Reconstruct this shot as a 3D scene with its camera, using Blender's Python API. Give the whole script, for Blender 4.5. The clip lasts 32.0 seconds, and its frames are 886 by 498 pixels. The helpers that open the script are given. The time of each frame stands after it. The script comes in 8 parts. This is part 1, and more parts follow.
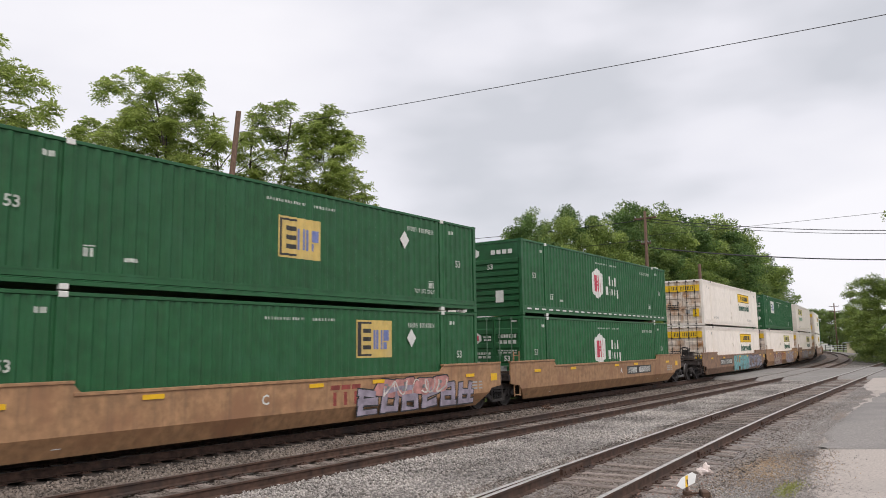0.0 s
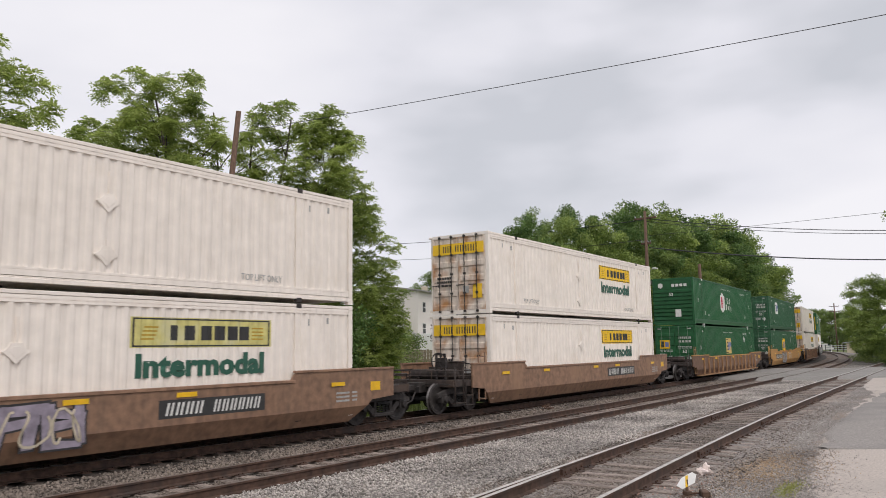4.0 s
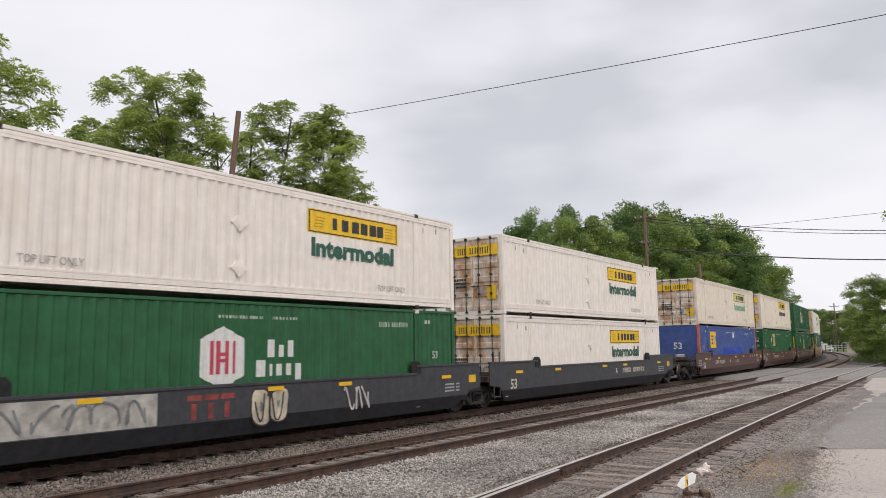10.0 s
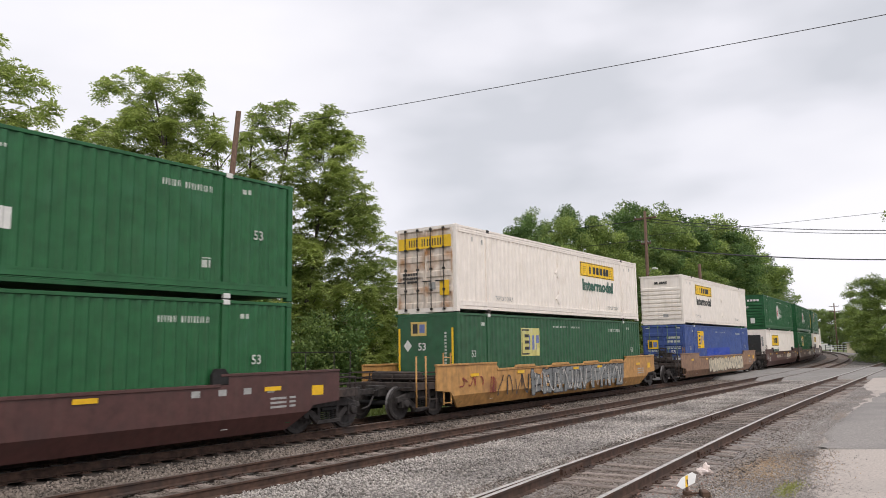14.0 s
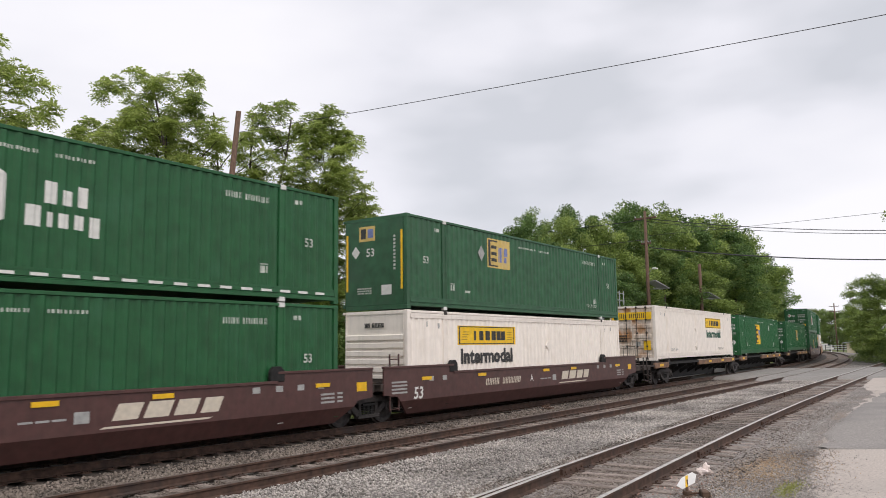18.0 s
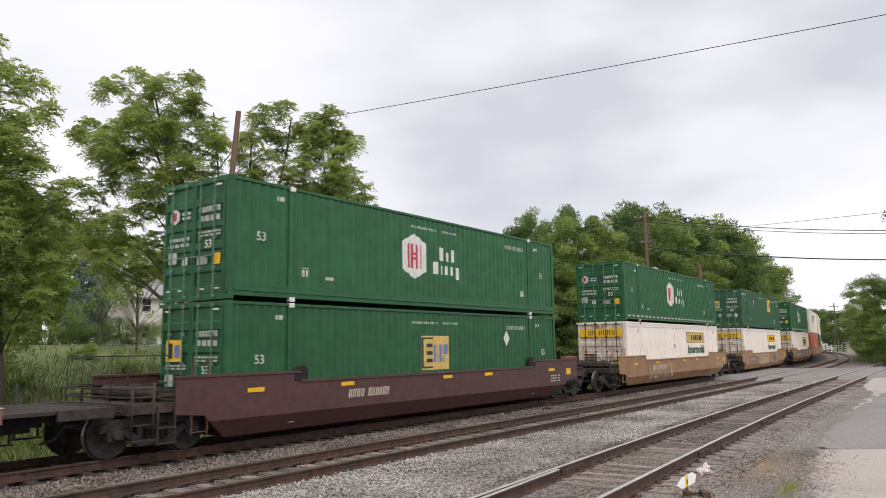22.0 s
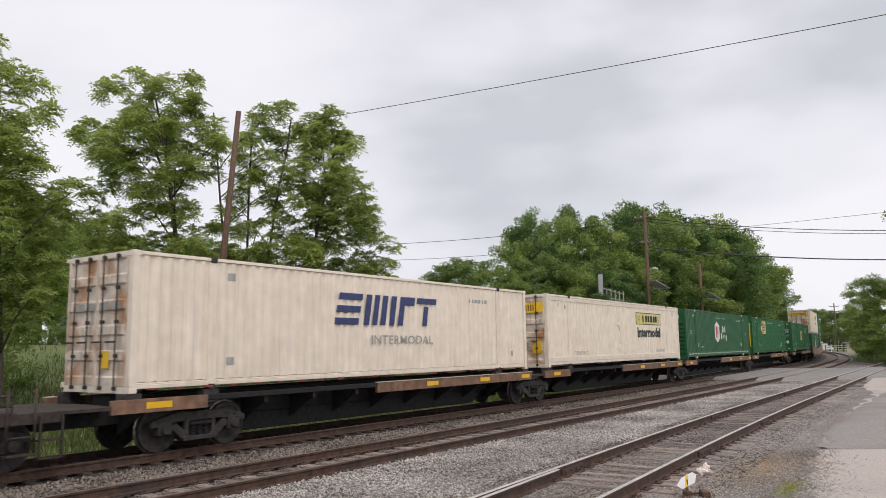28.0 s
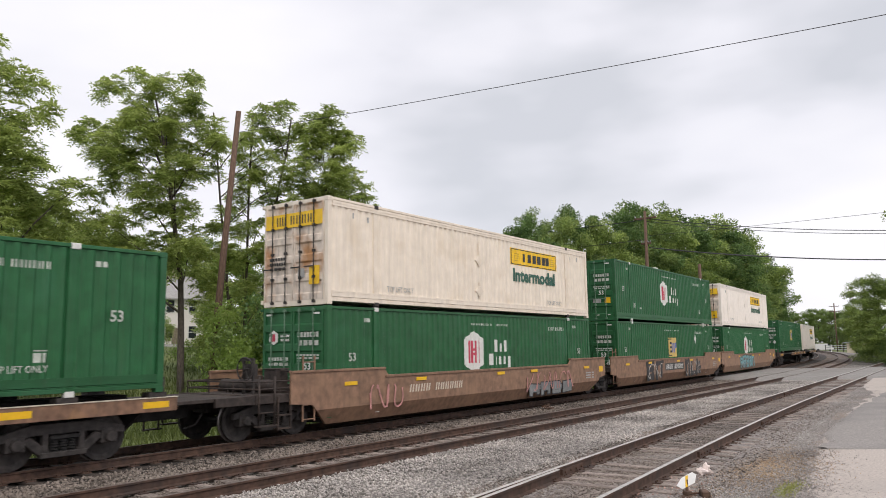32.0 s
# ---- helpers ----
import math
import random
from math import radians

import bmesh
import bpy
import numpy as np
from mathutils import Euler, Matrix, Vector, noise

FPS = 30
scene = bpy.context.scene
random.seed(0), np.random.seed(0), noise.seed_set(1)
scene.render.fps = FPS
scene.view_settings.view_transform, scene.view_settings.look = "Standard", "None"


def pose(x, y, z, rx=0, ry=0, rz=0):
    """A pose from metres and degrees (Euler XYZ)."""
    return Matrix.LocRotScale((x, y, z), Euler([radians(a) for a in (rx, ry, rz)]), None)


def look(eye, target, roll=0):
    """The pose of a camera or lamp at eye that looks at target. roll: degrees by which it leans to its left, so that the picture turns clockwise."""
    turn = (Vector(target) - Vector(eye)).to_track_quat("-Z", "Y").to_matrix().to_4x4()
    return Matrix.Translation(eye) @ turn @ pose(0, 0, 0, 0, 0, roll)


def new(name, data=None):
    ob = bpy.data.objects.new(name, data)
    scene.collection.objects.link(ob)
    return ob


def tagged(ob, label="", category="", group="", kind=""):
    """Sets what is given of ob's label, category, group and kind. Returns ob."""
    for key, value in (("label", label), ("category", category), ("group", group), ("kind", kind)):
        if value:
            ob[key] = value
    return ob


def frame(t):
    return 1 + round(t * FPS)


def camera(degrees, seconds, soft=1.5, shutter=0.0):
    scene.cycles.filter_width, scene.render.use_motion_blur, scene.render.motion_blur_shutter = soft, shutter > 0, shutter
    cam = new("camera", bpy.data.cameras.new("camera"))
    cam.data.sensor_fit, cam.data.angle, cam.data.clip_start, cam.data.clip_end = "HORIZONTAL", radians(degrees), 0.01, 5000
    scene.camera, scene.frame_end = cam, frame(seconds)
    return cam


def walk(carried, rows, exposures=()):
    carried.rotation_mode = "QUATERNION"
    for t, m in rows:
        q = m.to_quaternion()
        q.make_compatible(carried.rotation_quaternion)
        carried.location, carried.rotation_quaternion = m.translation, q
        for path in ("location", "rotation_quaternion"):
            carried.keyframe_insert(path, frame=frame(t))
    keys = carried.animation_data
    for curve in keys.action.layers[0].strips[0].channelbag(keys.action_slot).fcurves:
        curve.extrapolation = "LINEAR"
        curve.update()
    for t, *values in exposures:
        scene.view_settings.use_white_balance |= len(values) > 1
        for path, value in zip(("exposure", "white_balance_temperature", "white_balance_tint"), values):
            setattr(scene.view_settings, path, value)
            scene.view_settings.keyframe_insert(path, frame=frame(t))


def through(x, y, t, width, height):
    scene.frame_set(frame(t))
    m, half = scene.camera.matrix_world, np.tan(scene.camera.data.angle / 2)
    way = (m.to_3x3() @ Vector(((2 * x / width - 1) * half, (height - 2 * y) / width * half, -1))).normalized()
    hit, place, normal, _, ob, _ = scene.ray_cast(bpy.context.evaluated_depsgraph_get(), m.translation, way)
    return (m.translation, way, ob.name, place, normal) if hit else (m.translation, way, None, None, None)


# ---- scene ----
# World axes: x runs along the railway towards the crossing, y across it towards the train, z up from the rail heads.
cam = camera(60.75, 32.0, soft=0.9, shutter=0.06)
EYE = (0.0, 0.0, 2.108)
YAW, PITCH = radians(35.212), radians(7.444)
AIM = (math.cos(PITCH) * math.cos(YAW), math.cos(PITCH) * math.sin(YAW), EYE[2] + math.sin(PITCH))
STAND = look(EYE, AIM, -0.813)
walk(cam, [(0.0, STAND), (32.0, STAND)], exposures=[(0.0, -0.02), (2.0, -0.14), (3.0, -0.14), (5.5, 0.00), (6.0, 0.03), (7.0, 0.06), (8.2, -0.12), (9.0, -0.10), (10.5, -0.06), (12.0, -0.05), (14.0, 0.04), (17.0, -0.03), (18.0, 0.02), (19.0, 0.03), (20.0, -0.04), (21.0, 0.03), (22.0, 0.06), (23.5, 0.03), (25.0, -0.08), (28.0, -0.08), (29.0, -0.10), (30.0, 0.02), (31.0, 0.06), (32.0, 0.06)])

# ---- light: overcast sky, soft sun behind the viewer ----
SUN_TURN, SUN_RISE = radians(238), radians(52)


def make_world():
    w = bpy.data.worlds.new("world")
    scene.world = w
    w.use_nodes = True
    nt = w.node_tree
    nt.nodes.clear()
    n, l = nt.nodes.new, nt.links.new
    out, bg = n("ShaderNodeOutputWorld"), n("ShaderNodeBackground")
    sky = n("ShaderNodeTexSky")
    sky.sky_type, sky.sun_disc = "NISHITA", False
    sky.sun_elevation, sky.sun_rotation = SUN_RISE, math.pi / 2 - SUN_TURN
    dim = n("ShaderNodeMixRGB")
    dim.blend_type, dim.inputs["Fac"].default_value = "MULTIPLY", 1.0
    dim.inputs["Color2"].default_value = (0.1, 0.1, 0.1, 1)
    l(sky.outputs["Color"], dim.inputs["Color1"])
    co, mp = n("ShaderNodeTexCoord"), n("ShaderNodeMapping")
    mp.inputs["Scale"].default_value = (1.0, 1.0, 2.6)
    l(co.outputs["Generated"], mp.inputs["Vector"])
    big, small = n("ShaderNodeTexNoise"), n("ShaderNodeTexNoise")
    for tex, sc, det in ((big, 1.7, 3.0), (small, 5.0, 3.0)):
        tex.inputs["Scale"].default_value, tex.inputs["Detail"].default_value = sc, det
        l(mp.outputs["Vector"], tex.inputs["Vector"])
    add = n("ShaderNodeMath")
    add.operation = "MULTIPLY_ADD"
    add.inputs[1].default_value = 0.30
    l(small.outputs["Fac"], add.inputs[0])
    l(big.outputs["Fac"], add.inputs[2])
    ramp = n("ShaderNodeValToRGB")
    e = ramp.color_ramp.elements
    e[0].position, e[0].color = 0.46, (0.64, 0.65, 0.70, 1)
    e[1].position, e[1].color = 0.83, (0.965, 0.945, 0.985, 1)
    mid = e.new(0.61)
    mid.color = (0.84, 0.832, 0.89, 1)
    l(add.outputs[0], ramp.inputs["Fac"])
    mix = n("ShaderNodeMixRGB")
    mix.inputs["Fac"].default_value = 0.93
    l(dim.outputs["Color"], mix.inputs["Color1"])
    l(ramp.outputs["Color"], mix.inputs["Color2"])
    l(mix.outputs["Color"], bg.inputs["Color"])
    bg.inputs["Strength"].default_value = 1.06
    l(bg.outputs["Background"], out.inputs["Surface"])


make_world()
sun = new("sun", bpy.data.lights.new("sun", "SUN"))
sun.data.energy, sun.data.angle, sun.data.color = 1.5, radians(30), (1.0, 0.93, 0.85)
sun.matrix_world = look((100 * math.cos(SUN_TURN) * math.cos(SUN_RISE), 100 * math.sin(SUN_TURN) * math.cos(SUN_RISE), 100 * math.sin(SUN_RISE)), (0, 0, 0))


# ---- materials ----
MATS = {}


def surface(name, colour, rough=0.6, metal=0.0, spread=0.12, grain=8.0, bump=0.15, second=None, patch=0.5, patch_scale=1.2, streak=0.0, spec=0.5, each=0.0, bump_scale=None, stretch=(1, 1, 1)):
    """A painted, worn or natural surface: fine grain, large patches of a second colour, upright streaks, relief."""
    if name in MATS:
        return MATS[name]
    m = bpy.data.materials.new(name)
    m.use_nodes = True
    nt = m.node_tree
    n, l = nt.nodes.new, nt.links.new
    b = nt.nodes["Principled BSDF"]
    co, mp = n("ShaderNodeTexCoord"), n("ShaderNodeMapping")
    mp.inputs["Scale"].default_value = stretch
    l(co.outputs["Object"], mp.inputs["Vector"])
    info = n("ShaderNodeObjectInfo")
    shift = n("ShaderNodeVectorMath")
    shift.operation = "MULTIPLY_ADD"
    l(info.outputs["Random"], shift.inputs[0])
    shift.inputs[1].default_value = (37.0, 91.0, 53.0)
    l(mp.outputs["Vector"], shift.inputs[2])
    fine, wide = n("ShaderNodeTexNoise"), n("ShaderNodeTexNoise")
    fine.inputs["Scale"].default_value, fine.inputs["Detail"].default_value = grain, 6.0
    wide.inputs["Scale"].default_value, wide.inputs["Detail"].default_value = patch_scale, 5.0
    l(shift.outputs["Vector"], fine.inputs["Vector"])
    l(shift.outputs["Vector"], wide.inputs["Vector"])
    c = (*colour, 1)
    lo = tuple(v * (1 - spread * 2) for v in colour) + (1,)
    hi = tuple(min(1, v * (1 + spread * 1.6)) for v in colour) + (1,)
    r1 = n("ShaderNodeValToRGB")
    r1.color_ramp.elements[0].position, r1.color_ramp.elements[0].color = 0.3, lo
    r1.color_ramp.elements[1].position, r1.color_ramp.elements[1].color = 0.7, hi
    l(fine.outputs["Fac"], r1.inputs["Fac"])
    col = r1.outputs["Color"]
    if second is not None:
        r2 = n("ShaderNodeValToRGB")
        r2.color_ramp.elements[0].position, r2.color_ramp.elements[1].position = 1 - patch - 0.04, 1 - patch + 0.14
        l(wide.outputs["Fac"], r2.inputs["Fac"])
        mx = n("ShaderNodeMixRGB")
        l(r2.outputs["Color"], mx.inputs["Fac"])
        l(col, mx.inputs["Color1"])
        mx.inputs["Color2"].default_value = (*second, 1)
        col = mx.outputs["Color"]
    if streak:
        sm, st = n("ShaderNodeMapping"), n("ShaderNodeTexNoise")
        sm.inputs["Scale"].default_value = (5.0, 5.0, 0.35)
        l(shift.outputs["Vector"], sm.inputs["Vector"])
        l(sm.outputs["Vector"], st.inputs["Vector"])
        st.inputs["Scale"].default_value, st.inputs["Detail"].default_value = 1.6, 5.0
        r3 = n("ShaderNodeValToRGB")
        r3.color_ramp.elements[0].position, r3.color_ramp.elements[0].color = 0.5, (0, 0, 0, 1)
        r3.color_ramp.elements[1].position, r3.color_ramp.elements[1].color = 0.8, (streak, streak, streak, 1)
        l(st.outputs["Fac"], r3.inputs["Fac"])
        mx = n("ShaderNodeMixRGB")
        l(r3.outputs["Color"], mx.inputs["Fac"])
        l(col, mx.inputs["Color1"])
        mx.inputs["Color2"].default_value = (0.10, 0.075, 0.055, 1)
        col = mx.outputs["Color"]
    if each:
        hs = n("ShaderNodeHueSaturation")
        mr = n("ShaderNodeMapRange")
        mr.inputs["To Min"].default_value, mr.inputs["To Max"].default_value = 1 - each, 1 + each
        l(info.outputs["Random"], mr.inputs["Value"])
        l(mr.outputs["Result"], hs.inputs["Value"])
        l(col, hs.inputs["Color"])
        col = hs.outputs["Color"]
    l(col, b.inputs["Base Color"])
    b.inputs["Roughness"].default_value, b.inputs["Metallic"].default_value = rough, metal
    b.inputs["Specular IOR Level"].default_value = spec
    if bump:
        bp = n("ShaderNodeBump")
        bp.inputs["Strength"].default_value, bp.inputs["Distance"].default_value = bump, 0.02
        src = fine
        if bump_scale:
            src = n("ShaderNodeTexNoise")
            src.inputs["Scale"].default_value, src.inputs["Detail"].default_value = bump_scale, 4.0
            l(mp.outputs["Vector"], src.inputs["Vector"])
        l(src.outputs["Fac"], bp.inputs["Height"])
        l(bp.outputs["Normal"], b.inputs["Normal"])
    MATS[name] = m
    return m


def leafy(name, dark, light, through=0.35):
    """Foliage: each leaf a shade of its own, thin enough to let some light through."""
    m = bpy.data.materials.new(name)
    m.use_nodes = True
    nt = m.node_tree
    n, l = nt.nodes.new, nt.links.new
    b = nt.nodes["Principled BSDF"]
    geo, ramp = n("ShaderNodeNewGeometry"), n("ShaderNodeValToRGB")
    ramp.color_ramp.elements[0].color, ramp.color_ramp.elements[1].color = (*dark, 1), (*light, 1)
    tc, ns = n("ShaderNodeTexCoord"), n("ShaderNodeTexNoise")
    ns.inputs["Scale"].default_value = 0.45
    l(tc.outputs["Object"], ns.inputs["Vector"])
    mixv = n("ShaderNodeMath")
    mixv.operation = "MULTIPLY_ADD"
    mixv.inputs[1].default_value = 0.55
    l(geo.outputs["Random Per Island"], mixv.inputs[0])
    sub = n("ShaderNodeMath")
    sub.operation = "MULTIPLY_ADD"
    sub.inputs[1].default_value, sub.inputs[2].default_value = 1.2, -0.38
    l(ns.outputs["Fac"], sub.inputs[0])
    l(sub.outputs[0], mixv.inputs[2])
    l(mixv.outputs[0], ramp.inputs["Fac"])
    l(ramp.outputs["Color"], b.inputs["Base Color"])
    b.inputs["Roughness"].default_value = 0.5
    b.inputs["Specular IOR Level"].default_value = 0.3
    tr, mix = n("ShaderNodeBsdfTranslucent"), n("ShaderNodeMixShader")
    l(ramp.outputs["Color"], tr.inputs["Color"])
    mix.inputs["Fac"].default_value = through
    l(b.outputs["BSDF"], mix.inputs[1])
    l(tr.outputs["BSDF"], mix.inputs[2])
    l(mix.outputs["Shader"], nt.nodes["Material Output"].inputs["Surface"])
    MATS[name] = m
    return m


ROD_GREEN = surface("pale_green_rod_paint", (0.12, 0.21, 0.14), 0.5, spread=0.15, bump=0.02, streak=0.2)
GREEN = surface("green_paint", (0.0195, 0.106, 0.038), 0.45, spread=0.10, grain=3.0, bump=0.02, spec=0.35, second=(0.027, 0.122, 0.052), patch=0.42, streak=0.10, each=0.12)
GREEN_DULL = surface("weathered_green_paint", (0.033, 0.108, 0.053), 0.5, spread=0.12, grain=3.0, bump=0.02, spec=0.35, second=(0.038, 0.098, 0.054), patch=0.42, streak=0.16, each=0.1)
WHITE = surface("white_paint", (0.875, 0.805, 0.735), 0.45, spread=0.03, grain=3.0, bump=0.02, second=(0.81, 0.735, 0.655), patch=0.4, streak=0.16, each=0.04)
CREAM = surface("stained_cream_paint", (0.80, 0.71, 0.60), 0.5, spread=0.04, grain=3.0, bump=0.02, second=(0.72, 0.62, 0.50), patch=0.42, streak=0.16, each=0.04)
DIRTY_WHITE = surface("rust_stained_white_doors", (0.74, 0.64, 0.55), 0.55, spread=0.10, grain=4.0, bump=0.03, second=(0.44, 0.22, 0.09), patch=0.47, patch_scale=1.4, streak=0.6)
BLUE = surface("blue_paint", (0.045, 0.085, 0.27), 0.45, spread=0.1, grain=3.0, bump=0.02, second=(0.07, 0.12, 0.32), patch=0.4, streak=0.15)
RED = surface("faded_red_paint", (0.56, 0.125, 0.075), 0.5, spread=0.1, grain=3.0, bump=0.02, second=(0.60, 0.18, 0.12), patch=0.4, streak=0.15)
TAN_CAR = surface("orange_brown_car_paint", (0.375, 0.212, 0.108), 0.6, spread=0.14, grain=5.0, bump=0.05, second=(0.29, 0.15, 0.078), patch=0.45, streak=0.4, each=0.08)
ORANGE_CAR = surface("orange_yellow_car_paint", (0.50, 0.265, 0.085), 0.6, spread=0.12, grain=5.0, bump=0.05, second=(0.33, 0.16, 0.065), patch=0.4, streak=0.4)
DARK_CAR = surface("dark_brown_car_paint", (0.085, 0.047, 0.036), 0.6, spread=0.18, grain=5.0, bump=0.05, second=(0.12, 0.065, 0.045), patch=0.4, streak=0.3)
BROWN_CAR = surface("brown_car_paint", (0.262, 0.152, 0.096), 0.6, spread=0.16, grain=5.0, bump=0.05, second=(0.32, 0.19, 0.115), patch=0.42, patch_scale=0.7, streak=0.4, each=0.1)
MAROON_CAR = surface("mineral_brown_car_paint", (0.082, 0.034, 0.030), 0.5, spread=0.12, grain=5.0, bump=0.04, second=(0.065, 0.03, 0.028), patch=0.4, streak=0.2)
RUSTY_CAR = surface("rust_streaked_car_paint", (0.20, 0.112, 0.07), 0.65, spread=0.2, grain=5.0, bump=0.08, second=(0.36, 0.20, 0.065), patch=0.36, patch_scale=0.8, streak=0.35, each=0.12)
BLACK_CAR = surface("charcoal_car_paint", (0.04, 0.042, 0.048), 0.5, spread=0.14, grain=5.0, bump=0.04, second=(0.06, 0.058, 0.056), patch=0.4, streak=0.25)
RUST = surface("rusty_steel", (0.10, 0.058, 0.038), 0.8, spread=0.3, grain=9.0, bump=0.2, second=(0.15, 0.07, 0.035), patch=0.4)
DECK = surface("grimy_brown_deck", (0.04, 0.029, 0.025), 0.75, spread=0.3, grain=7.0, bump=0.15, second=(0.085, 0.055, 0.04), patch=0.4)
IRON = surface("dark_cast_steel", (0.038, 0.032, 0.03), 0.75, metal=0.0, spread=0.3, grain=8.0, bump=0.2, second=(0.042, 0.03, 0.025), patch=0.35)
# Near-black steel for underframes, springs, axles and load guides.
UNDER = surface("near_black_steel", (0.013, 0.012, 0.012), 0.8, spread=0.3, grain=8.0, bump=0.15)
TREAD = surface("bright_wheel_tread", (0.26, 0.24, 0.23), 0.35, metal=0.9, spread=0.1)
STEEL = surface("galvanised_steel", (0.42, 0.43, 0.44), 0.5, metal=0.6, spread=0.1, grain=14.0, bump=0.05, streak=0.2)
RAIL_HEAD = surface("polished_rail_head", (0.58, 0.55, 0.52), 0.38, metal=0.55, spread=0.12)
RAIL_TOP = surface("dull_rail_head", (0.14, 0.105, 0.09), 0.5, metal=0.2, spread=0.12)
RAIL_RUST = surface("rusty_rail", (0.082, 0.046, 0.032), 0.85, spread=0.25, grain=7.0, bump=0.2, second=(0.05, 0.035, 0.03), patch=0.45)
TIE = surface("weathered_sleeper_wood", (0.25, 0.205, 0.18), 0.9, spread=0.3, grain=10.0, bump=0.5, second=(0.10, 0.078, 0.066), patch=0.45, each=0.35, stretch=(6, 1, 6))
# Train's track: oil soak, with the shade beneath the cars put into the colour.
TIE_OILY_SHADED = surface("oily_shaded_sleeper_wood", (0.06, 0.046, 0.038), 0.9, spread=0.3, grain=10.0, bump=0.5, second=(0.035, 0.027, 0.023), patch=0.45, each=0.3, stretch=(6, 1, 6))
YELLOW = surface("yellow_vinyl", (0.83, 0.52, 0.015), 0.45, spread=0.06, grain=5.0, bump=0.0, second=(0.7, 0.42, 0.03), patch=0.3)
GOLD = surface("faded_gold_vinyl", (0.62, 0.45, 0.14), 0.5, spread=0.06, grain=5.0, bump=0.0, second=(0.55, 0.42, 0.18), patch=0.4)
PANEL_SHADE = surface("ochre_vinyl", (0.46, 0.29, 0.02), 0.5, spread=0.08, bump=0.0)
PALE_YELLOW = surface("sun_bleached_yellow_vinyl", (0.6, 0.55, 0.2), 0.55, spread=0.08, grain=5.0, bump=0.0, second=(0.62, 0.6, 0.38), patch=0.45)
MARK_BLACK = surface("black_vinyl", (0.03, 0.03, 0.03), 0.5, spread=0.1, bump=0.0)
MARK_WHITE = surface("white_vinyl", (0.68, 0.68, 0.65), 0.5, spread=0.05, bump=0.0, second=(0.6, 0.62, 0.58), patch=0.35, patch_scale=3.0)
MARK_STENCIL = surface("worn_white_stencil", (0.50, 0.53, 0.48), 0.6, spread=0.15, bump=0.0, second=(0.30, 0.36, 0.30), patch=0.42, patch_scale=6.0)
MARK_GREY = surface("worn_grey_stencil", (0.36, 0.36, 0.35), 0.6, spread=0.1, bump=0.0)
MARK_BLUE = surface("dark_blue_vinyl", (0.03, 0.045, 0.14), 0.5, spread=0.1, bump=0.0)
MARK_LILAC = surface("faded_blue_vinyl", (0.16, 0.2, 0.42), 0.5, spread=0.1, bump=0.0)
MARK_RED = surface("crimson_vinyl", (0.5, 0.05, 0.09), 0.5, spread=0.06, bump=0.0)
MARK_TEAL = surface("dark_green_lettering", (0.02, 0.1, 0.065), 0.5, spread=0.08, bump=0.0)
MARK_FADED = surface("bleached_green_lettering", (0.2, 0.42, 0.27), 0.5, spread=0.08, bump=0.0)
REFLECT = surface("yellow_reflector_tape", (0.8, 0.47, 0.01), 0.4, spread=0.05, bump=0.0)
CREAM_MARK = surface("pale_logo_vinyl", (0.62, 0.55, 0.45), 0.5, spread=0.06, bump=0.0)
BARK = surface("furrowed_bark", (0.10, 0.082, 0.066), 0.95, spread=0.3, grain=12.0, bump=0.6, stretch=(3, 3, 0.6))
POLE_WOOD = surface("creosoted_pole_wood", (0.14, 0.085, 0.06), 0.9, spread=0.25, grain=9.0, bump=0.3, stretch=(4, 4, 0.5), second=(0.09, 0.06, 0.045), patch=0.4)
WIRE = surface("black_cable", (0.05, 0.05, 0.055), 0.6, bump=0.0)
BALLAST_PALE = surface("pale_stone_bed", (0.21, 0.19, 0.175), 0.95, spread=0.5, grain=22.0, bump=1.0, second=(0.19, 0.165, 0.15), patch=0.4, patch_scale=0.5, bump_scale=30.0)
BALLAST = surface("crushed_stone_bed", (0.15, 0.13, 0.115), 0.95, spread=0.5, grain=22.0, bump=1.0, second=(0.135, 0.085, 0.06), patch=0.5, patch_scale=0.5, bump_scale=30.0)
STONE = leafy("ballast_stone", (0.042, 0.036, 0.032), (0.72, 0.66, 0.61), 0.0)
# Grimy stone; between the tracks its dark tone also carries the train's shadow.
STONE_DARK = leafy("grimy_shaded_ballast_stone", (0.03, 0.024, 0.02), (0.37, 0.31, 0.265), 0.0)
STONE_GREY = leafy("grey_gravel", (0.12, 0.108, 0.10), (0.52, 0.48, 0.45), 0.0)
EARTH = leafy("brown_earth_crumbs", (0.15, 0.095, 0.055), (0.50, 0.36, 0.22), 0.0)
# Oily stone, darkened further to stand for the shade under the train.
GRIME_SHADE = surface("oily_shaded_stone_bed", (0.045, 0.037, 0.032), 0.95, spread=0.5, grain=22.0, bump=1.0, second=(0.028, 0.023, 0.02), patch=0.45, patch_scale=0.5, bump_scale=30.0)
LITTER = leafy("dead_leaf_litter", (0.14, 0.07, 0.05), (0.62, 0.40, 0.32), 0.1)
TUFT = leafy("young_grass", (0.18, 0.22, 0.05), (0.52, 0.52, 0.2), 0.3)
GRASS_BLADE = leafy("grass_blades", (0.045, 0.07, 0.018), (0.17, 0.205, 0.06), 0.3)
DIRT = surface("cindery_dirt", (0.23, 0.205, 0.19), 0.95, spread=0.35, grain=20.0, bump=0.8, second=(0.27, 0.22, 0.185), patch=0.45, patch_scale=0.5, bump_scale=26.0)
